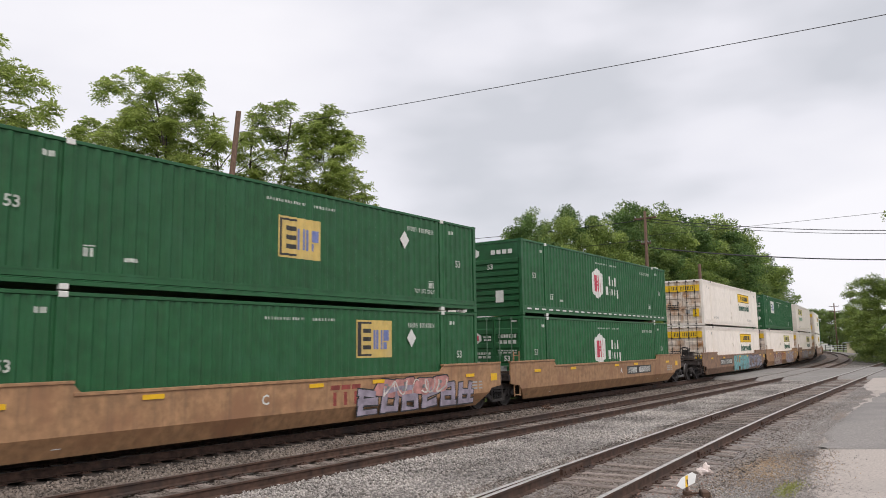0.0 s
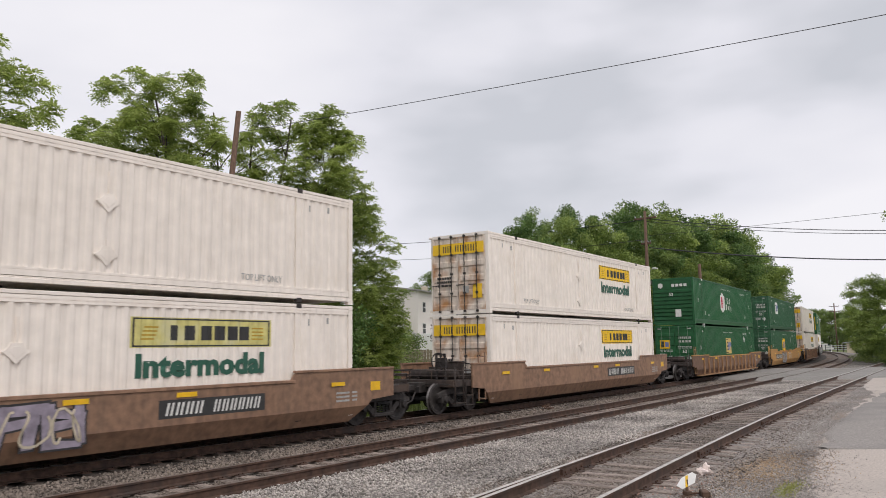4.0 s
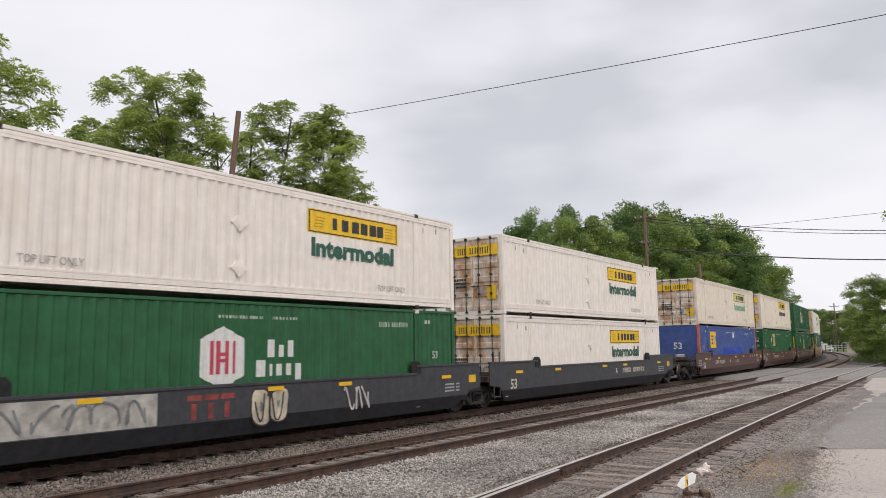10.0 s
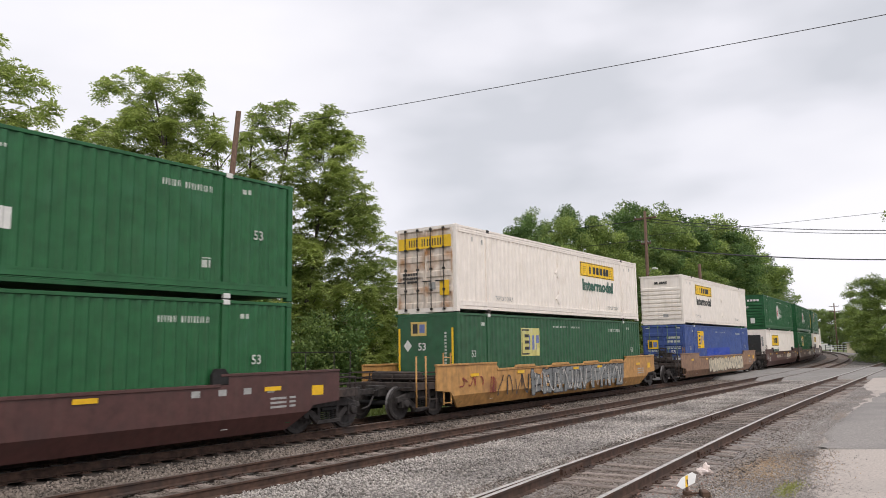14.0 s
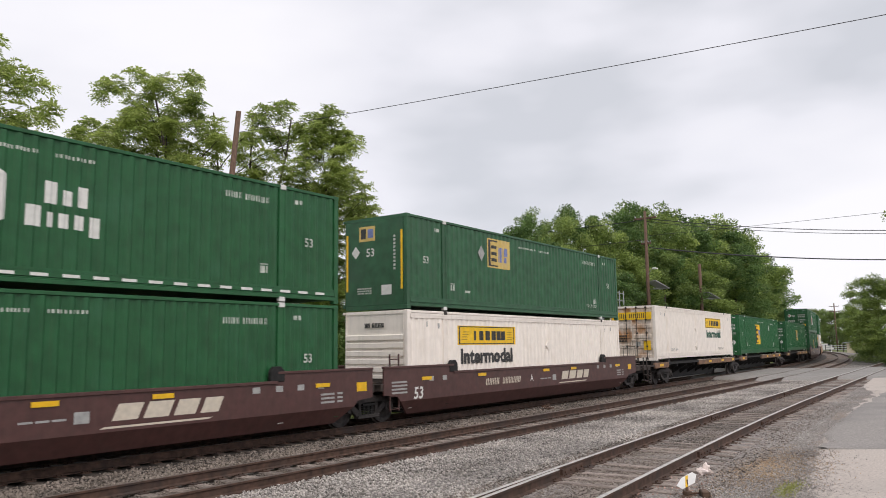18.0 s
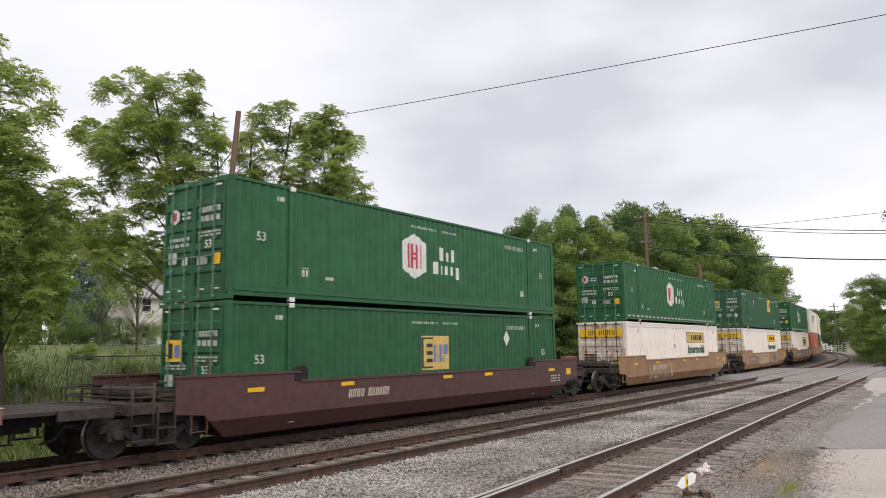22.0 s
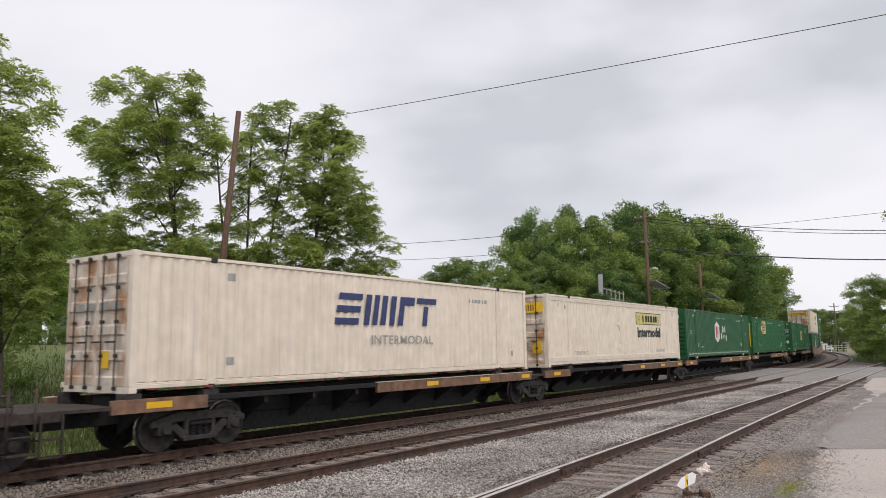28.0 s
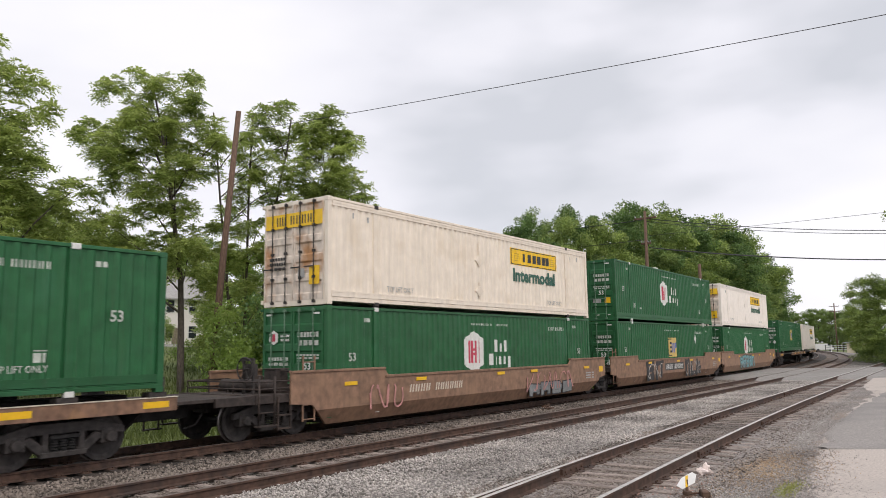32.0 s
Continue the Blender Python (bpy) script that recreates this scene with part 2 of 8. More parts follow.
LOT = surface("worn_gravelly_pavement", (0.46, 0.405, 0.365), 0.92, spread=0.10, grain=22.0, bump=0.25, second=(0.38, 0.34, 0.31), patch=0.42, patch_scale=0.35, bump_scale=40.0)
ASPHALT = surface("grey_asphalt", (0.27, 0.255, 0.24), 0.9, spread=0.15, grain=30.0, bump=0.3, second=(0.22, 0.205, 0.19), patch=0.45, patch_scale=0.4)
OLD_TAR = surface("old_tar_patch", (0.285, 0.262, 0.245), 0.9, spread=0.16, grain=24.0, bump=0.35, second=(0.22, 0.205, 0.195), patch=0.45, patch_scale=0.35, bump_scale=40.0)
GRASS_SOIL = surface("mown_grass", (0.12, 0.155, 0.045), 0.95, spread=0.35, grain=9.0, bump=0.6, second=(0.165, 0.19, 0.06), patch=0.45, patch_scale=0.2)
LEAF_A = leafy("walnut_leaves", (0.10, 0.165, 0.036), (0.60, 0.68, 0.22), 0.5)
LEAF_B = leafy("maple_leaves", (0.055, 0.11, 0.025), (0.52, 0.63, 0.19), 0.45)
LEAF_C = leafy("dark_wood_leaves", (0.05, 0.10, 0.026), (0.38, 0.49, 0.155), 0.42)
LEAF_E = leafy("deep_green_leaves", (0.035, 0.08, 0.024), (0.25, 0.38, 0.12), 0.4)
LEAF_D = leafy("bright_shrub_leaves", (0.10, 0.18, 0.03), (0.42, 0.54, 0.14), 0.55)
PLUM = leafy("dark_plum_leaves", (0.05, 0.025, 0.022), (0.16, 0.09, 0.075), 0.3)
SPRUCE = leafy("blue_spruce_needles", (0.10, 0.14, 0.12), (0.30, 0.38, 0.34), 0.25)
SIDING = surface("white_clapboard_paint", (0.86, 0.86, 0.85), 0.6, spread=0.03, bump=0.05)
PALE_WALL = surface("pale_grey_vinyl_siding", (0.78, 0.74, 0.70), 0.65, spread=0.03, bump=0.05)
BEIGE_WALL = surface("beige_wall_paint", (0.55, 0.48, 0.36), 0.7, spread=0.05)
SHINGLE = surface("grey_roof_shingle", (0.36, 0.35, 0.34), 0.9, spread=0.2, grain=12.0, bump=0.3)
DARK_GLASS = surface("dark_window_glass", (0.03, 0.035, 0.04), 0.1, spread=0.05, bump=0.0)
FENCE_WOOD = surface("weathered_fence_wood", (0.25, 0.21, 0.15), 0.85, spread=0.25, grain=9.0, bump=0.2, each=0.15)


# ---- mesh helpers ----
class Shape:
    """Gathers boxes, prisms, tubes and sheets into one mesh."""

    def __init__(self):
        self.v, self.f = [], []

    def box(self, x0, x1, y0, y1, z0, z1):
        i = len(self.v)
        self.v += [(x, y, z) for z in (z0, z1) for x, y in ((x0, y0), (x1, y0), (x1, y1), (x0, y1))]
        self.f += [tuple(i + k for k in q) for q in ((3, 2, 1, 0), (4, 5, 6, 7), (0, 1, 5, 4), (1, 2, 6, 5), (2, 3, 7, 6), (3, 0, 4, 7))]
        return self

    def prism(self, outline, y0, y1):
        """An outline in the xz plane, counter-clockwise seen from -y, carried from y0 to y1."""
        i, n = len(self.v), len(outline)
        self.v += [(x, y0, z) for x, z in outline] + [(x, y1, z) for x, z in outline]
        self.f.append(tuple(range(i, i + n)))
        self.f.append(tuple(range(i + 2 * n - 1, i + n - 1, -1)))
        self.f += [(i + k, i + n + k, i + n + (k + 1) % n, i + (k + 1) % n) for k in range(n)]
        return self

    def tube(self, points, radii, sides=8, caps=True):
        i, n = len(self.v), len(points)
        pts = [Vector(p) for p in points]
        for k, p in enumerate(pts):
            d = (pts[min(k + 1, n - 1)] - pts[max(k - 1, 0)]).normalized()
            a = d.orthogonal().normalized() if abs(d.z) > 0.9 else d.cross(Vector((0, 0, 1))).normalized()
            if abs(d.z) > 0.9:
                a = (Vector((1, 0, 0)) - d * d.x).normalized()
            b = d.cross(a)
            for j in range(sides):
                w = 2 * math.pi * j / sides
                self.v.append(tuple(p + (a * math.cos(w) + b * math.sin(w)) * radii[k]))
        for k in range(n - 1):
            for j in range(sides):
                q = i + k * sides
                self.f.append((q + j, q + (j + 1) % sides, q + sides + (j + 1) % sides, q + sides + j))
        if caps:
            self.f.append(tuple(range(i + sides - 1, i - 1, -1)))
            self.f.append(tuple(range(i + (n - 1) * sides, i + n * sides)))
        return self

    def mesh(self, name, bevel=0.0, smooth=False):
        me = bpy.data.meshes.new(name)
        me.from_pydata(self.v, [], self.f)
        if bevel:
            bm = bmesh.new()
            bm.from_mesh(me)
            bmesh.ops.bevel(bm, geom=list(bm.edges), offset=bevel, segments=1, affect="EDGES", clamp_overlap=True)
            bm.to_mesh(me)
            bm.free()
        if smooth:
            me.polygons.foreach_set("use_smooth", [True] * len(me.polygons))
        me.materials.append(None)
        return me


def part(name, me, material, parent=None, m=None, label=""):
    """One mesh object; under parent if given. Alike parts share their mesh, the material sits on the object."""
    ob = new(name, me)
    if not me.materials:
        me.materials.append(None)
    ob.material_slots[0].link = "OBJECT"
    ob.material_slots[0].material = material
    if parent is not None:
        ob.parent = parent
    if m is not None:
        ob.matrix_basis = m
    if label:
        ob["label"] = label
    return ob


def quads(name, v, smooth=False):
    """A mesh of loose quads from an (n, 4, 3) array."""
    n = len(v)
    me = bpy.data.meshes.new(name)
    me.vertices.add(n * 4)
    me.vertices.foreach_set("co", np.ascontiguousarray(v, dtype=np.float32).ravel())
    me.loops.add(n * 4)
    me.loops.foreach_set("vertex_index", np.arange(n * 4, dtype=np.int32))
    me.polygons.add(n)
    me.polygons.foreach_set("loop_start", np.arange(0, n * 4, 4, dtype=np.int32))
    me.update(calc_edges=True)
    me.materials.append(None)
    return me


def sheet(name, us, vs, place):
    """A grid mesh: place(u, v) gives each vertex."""
    v = [place(a, b) for a in us for b in vs]
    n = len(vs)
    f = [(i * n + j, (i + 1) * n + j, (i + 1) * n + j + 1, i * n + j + 1) for i in range(len(us) - 1) for j in range(n - 1)]
    me = bpy.data.meshes.new(name)
    me.from_pydata(v, [], f)
    me.materials.append(None)
    return me


STORE = {}


def kept(key, make):
    if key not in STORE:
        STORE[key] = make()
    return STORE[key]


# ---- the line of the railway ----
BENDS = ((-760, 0.0), (-60, 0.0), (-40, -0.00046), (0, -0.00046), (40, 0.00105), (80, 0.00145), (120, 0.00169), (185, 0.0015), (240, 0.0), (900, 0.0))
STEP = 1.0
LINE_S = np.arange(-760.0, 900.5, STEP)


def lay_line():
    k = np.interp(LINE_S, [b[0] for b in BENDS], [b[1] for b in BENDS])
    th = np.concatenate([[0], np.cumsum((k[1:] + k[:-1]) / 2 * STEP)])
    i0 = int(np.argmin(np.abs(LINE_S)))
    th -= th[i0]
    mid = (th[1:] + th[:-1]) / 2
    x = np.concatenate([[0], np.cumsum(np.cos(mid) * STEP)])
    y = np.concatenate([[0], np.cumsum(np.sin(mid) * STEP)])
    return x - x[i0], y - y[i0] + 15.204, th


LINE_X, LINE_Y, LINE_T = lay_line()


def on_line(s, off=0.0):
    """The point off metres to the far side of the train's track centre, s metres along it."""
    t = np.interp(s, LINE_S, LINE_T)
    return (float(np.interp(s, LINE_S, LINE_X) - off * math.sin(t)), float(np.interp(s, LINE_S, LINE_Y) + off * math.cos(t)), float(t))


SECOND = -4.23       # second track, on the near side


def siding_y(x):
    if x < 12:
        return 5.25 + 0.0612 * (x - 12)
    if x < 30:
        return 5.25 + 0.0612 * (x - 12) - 0.00094 * (x - 12) ** 2
    return 6.047 + 0.0235 * (x - 30)


def yard_edge(x):
    """Where the loose gravel beside the siding gives way to the yard's pavement."""
    return float(np.interp(x, (-60, 10, 12.2, 14.2, 17.1, 20.3, 23.2, 29.5, 40.2, 54.5, 62), (-0.5, 1.75, 2.16, 2.57, 3.13, 3.5, 3.76, 4.13, 4.64, 5.3, 5.6))) + 0.22 * noise.noise((x * 0.6, 3, 0)) + 0.1 * noise.noise((x * 2.1, 7, 0))


# ---- ground ----
def ground_z(x, y):
    """Level by the tracks, a ditch beyond the train, then a grassy rise up to the lane."""
    d = y - float(np.interp(x, LINE_X, LINE_Y))
    if d <= 2.0:
        return -0.42
    q = min(1, max(0, (d - 5) / 36))
    near = 1 - 0.55 * min(1, max(0, (x - 44) / 20))
    return -0.35 - 0.5 * min(1, (d - 2.0) / 2.0) + 3.6 * near * q * q * (3 - 2 * q)


def make_ground():
    xs = [-3000, -1200, -500, -200] + list(range(-100, 301, 8)) + [400, 600, 900, 1500, 3000]
    ys = [-3000, -1000, -300, -100, -40, -15, 0, 8] + list(range(12, 60, 3)) + [70, 85, 100, 130, 180, 250, 400, 800, 1500, 3000]
    me = sheet("ground", xs, ys, lambda x, y: (x, y, ground_z(x, y)))
    tagged(part("ground", me, GRASS_SOIL), "rough mown green grass ground beyond the railway", "ground", kind="structure")


make_ground()


def make_beds():
    # crushed stone under both running tracks
    ss = list(np.arange(-120, 200, 1.5)) + list(range(200, 880, 20))
    for name, label, mat, cross in (
        # Bed colour holds both oil and painted under-train shade.
        ("ballast_bed", "oil-darkened crushed stone under the train's track", GRIME_SHADE, ((3.1, -0.34), (1.9, -0.25), (1.35, -0.21), (0.9, -0.235), (0.0, -0.25), (-0.9, -0.235), (-1.35, -0.215), (-1.9, -0.245))),
        ("ballast_bed", "weedy crushed stone shoulder beyond the train", BALLAST, ((5.2, -0.9), (4.4, -0.66), (3.1, -0.34))),
        # Dark tone here mixes grime with shadow from the train.
        ("ballast_bed", "grimy crushed stone between and under the second track", BALLAST, ((-1.9, -0.245), (-2.4, -0.25), (-2.9, -0.235), (-3.35, -0.26), (-4.23, -0.275), (-5.1, -0.26), (-5.45, -0.24), (-5.7, -0.23))),
        ("ballast_bed", "pale grey crushed stone shoulder beside the second track", BALLAST_PALE, ((-5.7, -0.23), (-6.3, -0.22), (-7.4, -0.19), (-8.2, -0.2), (-9.0, -0.26)))):
        me = sheet(name, ss, list(range(len(cross))), lambda s, j: (*on_line(s, cross[j][0])[:2], cross[j][1] + 0.02 * noise.noise((s * 0.9, cross[j][0] * 1.7, 0))))
        tagged(part(name, me, mat), label, "track bed", kind="structure")
    # dirt and cinders round the siding
    us = list(np.arange(-60, 53, 1.0))
    off = (1.9, 1.3, 0.75, 0, -0.75, -1.1, -1.7, -2.4, -3.2)
    hs = (-0.27, -0.12, -0.085, -0.09, -0.085, -0.09, -0.105, -0.12, -0.15)
    me = sheet("siding_bed", us, list(range(len(off))), lambda x, j: (x, siding_y(x) + off[j], hs[j] + 0.025 * noise.noise((x * 1.1, j * 2.3, 5))))
    tagged(part("siding_bed", me, DIRT), "brown cindery dirt and stone bed round the siding", "track bed", kind="structure")
    # worn pavement of the open yard
    edge = yard_edge
    rise = lambda x: 0.13 * min(1, max(0, (x - 38) / 14))
    us = list(np.arange(-60, 8, 1.0)) + list(np.arange(8, 40, 0.25)) + list(np.arange(40, 62, 1.0))
    me = sheet("yard_pavement", us, list(range(8)), lambda x, j: (x, edge(x) + 0.25 - (0, 0.5, 1.0, 1.5, 2.4, 5, 12, 40)[j], (-0.14, -0.122, -0.11, -0.1, -0.09, -0.085, -0.085, -0.085)[j] + rise(x) + 0.008 * noise.noise((x * 0.7, j, 2))))
    tagged(part("yard_pavement", me, LOT), "worn pale gravelly pavement of the yard beside the siding", "pavement", kind="structure")
    # darker repair laid over the pavement
    side = (0.15, 0.5, 1.0, 1.7, 2.6, 4.2)

    def laid(x, j):
        y = edge(x) - side[j] * min(1, max(0.05, (x - 17.9) / 1.2)) - 0.12 - 0.04 * max(0, x - 24) - (0.12 * noise.noise((x * 0.5, 11, 0)) if j in (0, 5) else 0)
        return (x, y, -0.078 + rise(x) + 0.004 * noise.noise((x * 0.4, j, 2)) - (0.03 if j in (0, 5) else 0))
    me = sheet("asphalt_repair", list(np.arange(17.9, 44, 0.3)), list(range(6)), laid)
    tagged(part("asphalt_repair", me, OLD_TAR), "dark grey asphalt repair on the yard pavement", "pavement", kind="structure")
    # road over the crossing
    def road(i, y):
        x = 51.8 + i * 4.9 + 0.02 * y + 0.5 * noise.noise((y * 0.35, 4, 1)) * (i < 0.5)
        z = -0.05 if 0 <= i <= 4 else -0.27
        z += 0.11 * min(1, max(0, (9.2 - y) / 1.1))
        return (x, y, z + (0 if y < 19.5 else -0.012 * (y - 19.5)))
    me = sheet("crossing_road", [-0.3, 0, 1, 2, 3, 4, 4.3], list(np.arange(-60, 4, 4.0)) + list(np.arange(4, 40, 0.55)), road)
    tagged(part("crossing_road", me, ASPHALT), "grey asphalt road crossing the tracks on the level", "road", kind="structure")


make_beds()


# ---- tracks ----
def rail_mesh(path, name):
    """Rail section carried along path, a list of (x, y, turn, z of the head)."""
    web = ((-0.07, -0.18), (0.07, -0.18), (0.07, -0.165), (0.012, -0.145), (0.012, -0.05), (0.036, -0.038), (0.036, -0.006), (0.028, 0.0), (-0.028, 0.0), (-0.036, -0.006), (-0.036, -0.038), (-0.012, -0.05), (-0.012, -0.145), (-0.07, -0.165))
    n = len(web)
    v, f = [], []
    for x, y, t, z in path:
        v += [(x - a * math.sin(t), y + a * math.cos(t), z + b) for a, b in web]
    for i in range(len(path) - 1):
        f += [(i * n + j, i * n + (j + 1) % n, (i + 1) * n + (j + 1) % n, (i + 1) * n + j) for j in range(n)]
    me = bpy.data.meshes.new(name)
    me.from_pydata(v, [], f)
    me.materials.append(None)
    me.materials.append(None)
    head = [1 if (k % n) in (6, 7, 8) else 0 for k in range(len(f))]
    me.polygons.foreach_set("material_index", head)
    return me


def lay_rail(parent, path, head):
    ob = part("rail", rail_mesh(path, "rail"), RAIL_RUST, parent)
    ob.material_slots[1].link = "OBJECT"
    ob.material_slots[1].material = head


def tie_mesh(k):
    rng = random.Random(k)
    s = Shape()
    a, b = 0.105 + rng.uniform(-0.012, 0.012), 1.28 + rng.uniform(-0.05, 0.05)
    s.box(-a, a, -b, b, -0.17, 0.0)
    me = s.mesh("tie", 0.014)
    for v in me.vertices:
        v.co.x += 0.012 * noise.noise((v.co.y * 3 + k, k, 0))
        v.co.z += 0.008 * noise.noise((v.co.y * 4, k, 3))
    return me


def tie_plates():
    s = Shape()
    for y in (-0.7525, 0.7525):
        s.box(-0.09, 0.09, y - 0.18, y + 0.18, 0.0, 0.016)
        for dx, dy in ((-0.05, -0.1), (0.05, 0.1), (-0.05, 0.1), (0.05, -0.1)):
            s.box(dx - 0.012, dx + 0.012, y + dy - 0.014, y + dy + 0.014, 0.016, 0.045)
    return s.mesh("tie_plate")


def make_tracks():
    names = ("track_1", "track_2", "track_3")
    labels = ("running track of rusty rails on wooden sleepers, under the train", "running track of rusty steel rails on dirty sleepers in stone", "old siding with bright-topped rails on weathered wooden sleepers")
    tracks = [tagged(new(n), l, "railway track", kind="structure") for n, l in zip(names, labels)]
    for tr, off, z in ((tracks[0], 0.0, 0.0), (tracks[1], SECOND, -0.03)):
        for side in (-0.7525, 0.7525):
            path = [(*on_line(s, off + side), z) for s in np.arange(-60, 260, 2.0)]
            lay_rail(tr, path, RAIL_TOP)
        for a, b in ((-745, -58), (256, 880)):
            for side in (-0.7525, 0.7525):
                lay_rail(tr, [(*on_line(s, off + side), z) for s in np.arange(a, b, 14.0)], RAIL_HEAD)
    for side in (-0.7525, 0.7525):
        path = []
        for x in np.arange(-60, 86, 1.5):
            t = math.atan2(siding_y(x + 0.1) - siding_y(x - 0.1), 0.2)
            path.append((x - side * math.sin(t), siding_y(x) + side * math.cos(t), t, 0.1))
        lay_rail(tracks[2], path, RAIL_HEAD)
    # switch point lying against the far rail of the siding
    path = []
    for x in np.arange(2.0, 11.7, 0.8):
        t = math.atan2(siding_y(x + 0.1) - siding_y(x - 0.1), 0.2)
        off = 0.7525 - 0.085 - 0.016 * max(0, 11 - x)
        path.append((x - off * math.sin(t), siding_y(x) + off * math.cos(t), t, 0.095))
    lay_rail(tracks[2], path, RAIL_HEAD)
    ties = [tie_mesh(k) for k in range(6)]
    plates = tie_plates()
    rng = random.Random(4)
    for tr, off, z in ((tracks[0], 0.0, -0.197), (tracks[1], SECOND, -0.227)):
        for i in range(190):
            s = 2 + i * 0.52
            if 51 < s < 72:
                continue
            x, y, t = on_line(s + rng.uniform(-0.03, 0.03), off)
            m = Matrix.Translation((x, y, z)) @ Matrix.Rotation(t + rng.uniform(-0.02, 0.02), 4, "Z")
            tie = part("tie", ties[i % 6], TIE_OILY_SHADED if off == 0.0 else TIE, tr, m)
            if s < 45:
                part("tie_plate", plates, RAIL_RUST, tie)
    # bolted joint bars on the siding's rails
    bar_shape = Shape().box(-0.46, 0.46, -0.022, 0.022, -0.052, 0.05)
    for bx in (-0.36, -0.12, 0.12, 0.36):
        bar_shape.tube([(bx, -0.05, 0), (bx, 0.05, 0)], [0.018, 0.018], 6)
    joint = bar_shape.mesh("joint_bar")
    for x, side in ((12.3, 0.7525), (15.4, -0.7525), (22.9, 0.7525), (22.0, -0.7525), (34.5, 0.7525)):
        t = math.atan2(siding_y(x + 0.1) - siding_y(x - 0.1), 0.2)
        out = side - 0.034
        part("joint_bar", joint, RAIL_RUST, tracks[2], Matrix.Translation((x - out * math.sin(t), siding_y(x) + out * math.cos(t), 0.1 - 0.098)) @ Matrix.Rotation(t, 4, "Z"))
    for i in range(150):
        x = -4 + i * 0.53
        if x > 51:
            break
        t = math.atan2(siding_y(x + 0.1) - siding_y(x - 0.1), 0.2)
        m = Matrix.Translation((x, siding_y(x), -0.066 + rng.uniform(-0.026, 0.008))) @ Matrix.Rotation(t + rng.uniform(-0.07, 0.07), 4, "Z")
        tie = part("tie", ties[(i * 5) % 6], TIE, tracks[2], m)
        if x < 40:
            part("tie_plate", plates, RAIL_RUST, tie)


make_tracks()


# ---- the train: lettering ----
def text_mesh(words, height, bold=0.0, slant=0.0):
    """Built-in lettering as a thin mesh in the xz plane, read from -y; origin at its lower left."""
    cu = bpy.data.curves.new("lettering", "FONT")
    cu.body, cu.size, cu.offset, cu.extrude, cu.shear = words, 1.0, bold, 0.0, slant
    cu.resolution_u = 2
    ob = new("lettering", cu)
    dg = bpy.context.evaluated_depsgraph_get()
    me = bpy.data.meshes.new_from_object(ob.evaluated_get(dg))
    bpy.data.objects.remove(ob)
    xs = [v.co.x for v in me.vertices]
    ys = [v.co.y for v in me.vertices]
    k = height / (max(ys) - min(ys))
    x0, y0 = min(xs), min(ys)
    for v in me.vertices:
        v.co = ((v.co.x - x0) * k, 0.0, (v.co.y - y0) * k)
    me.materials.clear()
    me.materials.append(None)
    return me


def word(words, height, width=None, bold=0.0, slant=0.0):
    me = kept(("word", words, height, width, bold, slant), lambda: text_mesh(words, height, bold, slant))
    if width and not me.get("fitted"):
        w = max(v.co.x for v in me.vertices)
        for v in me.vertices:
            v.co.x *= width / w
        me["fitted"] = 1
    return me


# ---- the train: containers ----
LONG, TALL, HALF = 16.154, 2.896, 1.295
PITCH_RIB = 0.278


def rib_y(x, depth):
    f = (x / PITCH_RIB) % 1.0
    if f < 0.28:
        return 0.0
    if f < 0.46:
        return depth * (f - 0.28) / 0.18
    if f < 0.82:
        return depth
    return depth * (1.0 - f) / 0.18


def rib_stops(a, b):
    st = {a, b}
    k = int(a / PITCH_RIB) - 1
    while k * PITCH_RIB < b:
        for f in (0.0, 0.28, 0.46, 0.82):
            x = (k + f) * PITCH_RIB
            if a < x < b:
                st.add(x)
        k += 1
    return sorted(st)


WALL_BAYS = ((0.16, 1.86), (2.10, 14.05), (14.29, 15.994))


def wall_y(x, depth):
    for a, b in WALL_BAYS:
        if a <= x <= b:
            return -1.285 + rib_y(x, depth)
    return -1.290


def wall_mesh(depth):
    s = Shape()
    for a, b in WALL_BAYS:
        i0 = len(s.v)
        xs = rib_stops(a, b)
        for x in xs:
            y = -1.285 + rib_y(x, depth)
            s.v += [(x, y, 0.225), (x, y, 2.80)]
        s.f += [(i0 + 2 * k, i0 + 2 * k + 2, i0 + 2 * k + 3, i0 + 2 * k + 1) for k in range(len(xs) - 1)]
    return s.mesh("side_wall")


def decal(outline_top, outline_bottom, x0, x1, depth, extra=(), proud=0.004):
    """A marking that lies on the ribbed wall between two heights, both functions of x."""
    xs = sorted(set(rib_stops(x0, x1)) | {e for e in extra if x0 < e < x1})
    s = Shape()
    for x in xs:
        y = wall_y(x, depth) - proud
        s.v += [(x, y, outline_bottom(x)), (x, y, outline_top(x))]
    s.f += [(2 * k, 2 * k + 2, 2 * k + 3, 2 * k + 1) for k in range(len(xs) - 1)]
    return s.mesh("marking")


def bar(x0, x1, z0, z1, depth, proud=0.004):
    """A plain bar on the wall."""
    return kept(("bar", x0, x1, z0, z1, depth, proud), lambda: decal(lambda x: z1, lambda x: z0, x0, x1, depth, proud=proud))


def bars(spans, z0, z1, depth, proud=0.004):
    """A row of bars, as one marking."""
    def make():
        s = Shape()
        for a, b in spans:
            xs = rib_stops(a, b)
            i0 = len(s.v)
            for x in xs:
                y = wall_y(x, depth) - proud
                s.v += [(x, y, z0), (x, y, z1)]
            s.f += [(i0 + 2 * k, i0 + 2 * k + 2, i0 + 2 * k + 3, i0 + 2 * k + 1) for k in range(len(xs) - 1)]
        return s.mesh("marking")
    return kept(("bars", tuple(spans), z0, z1, depth, proud), make)


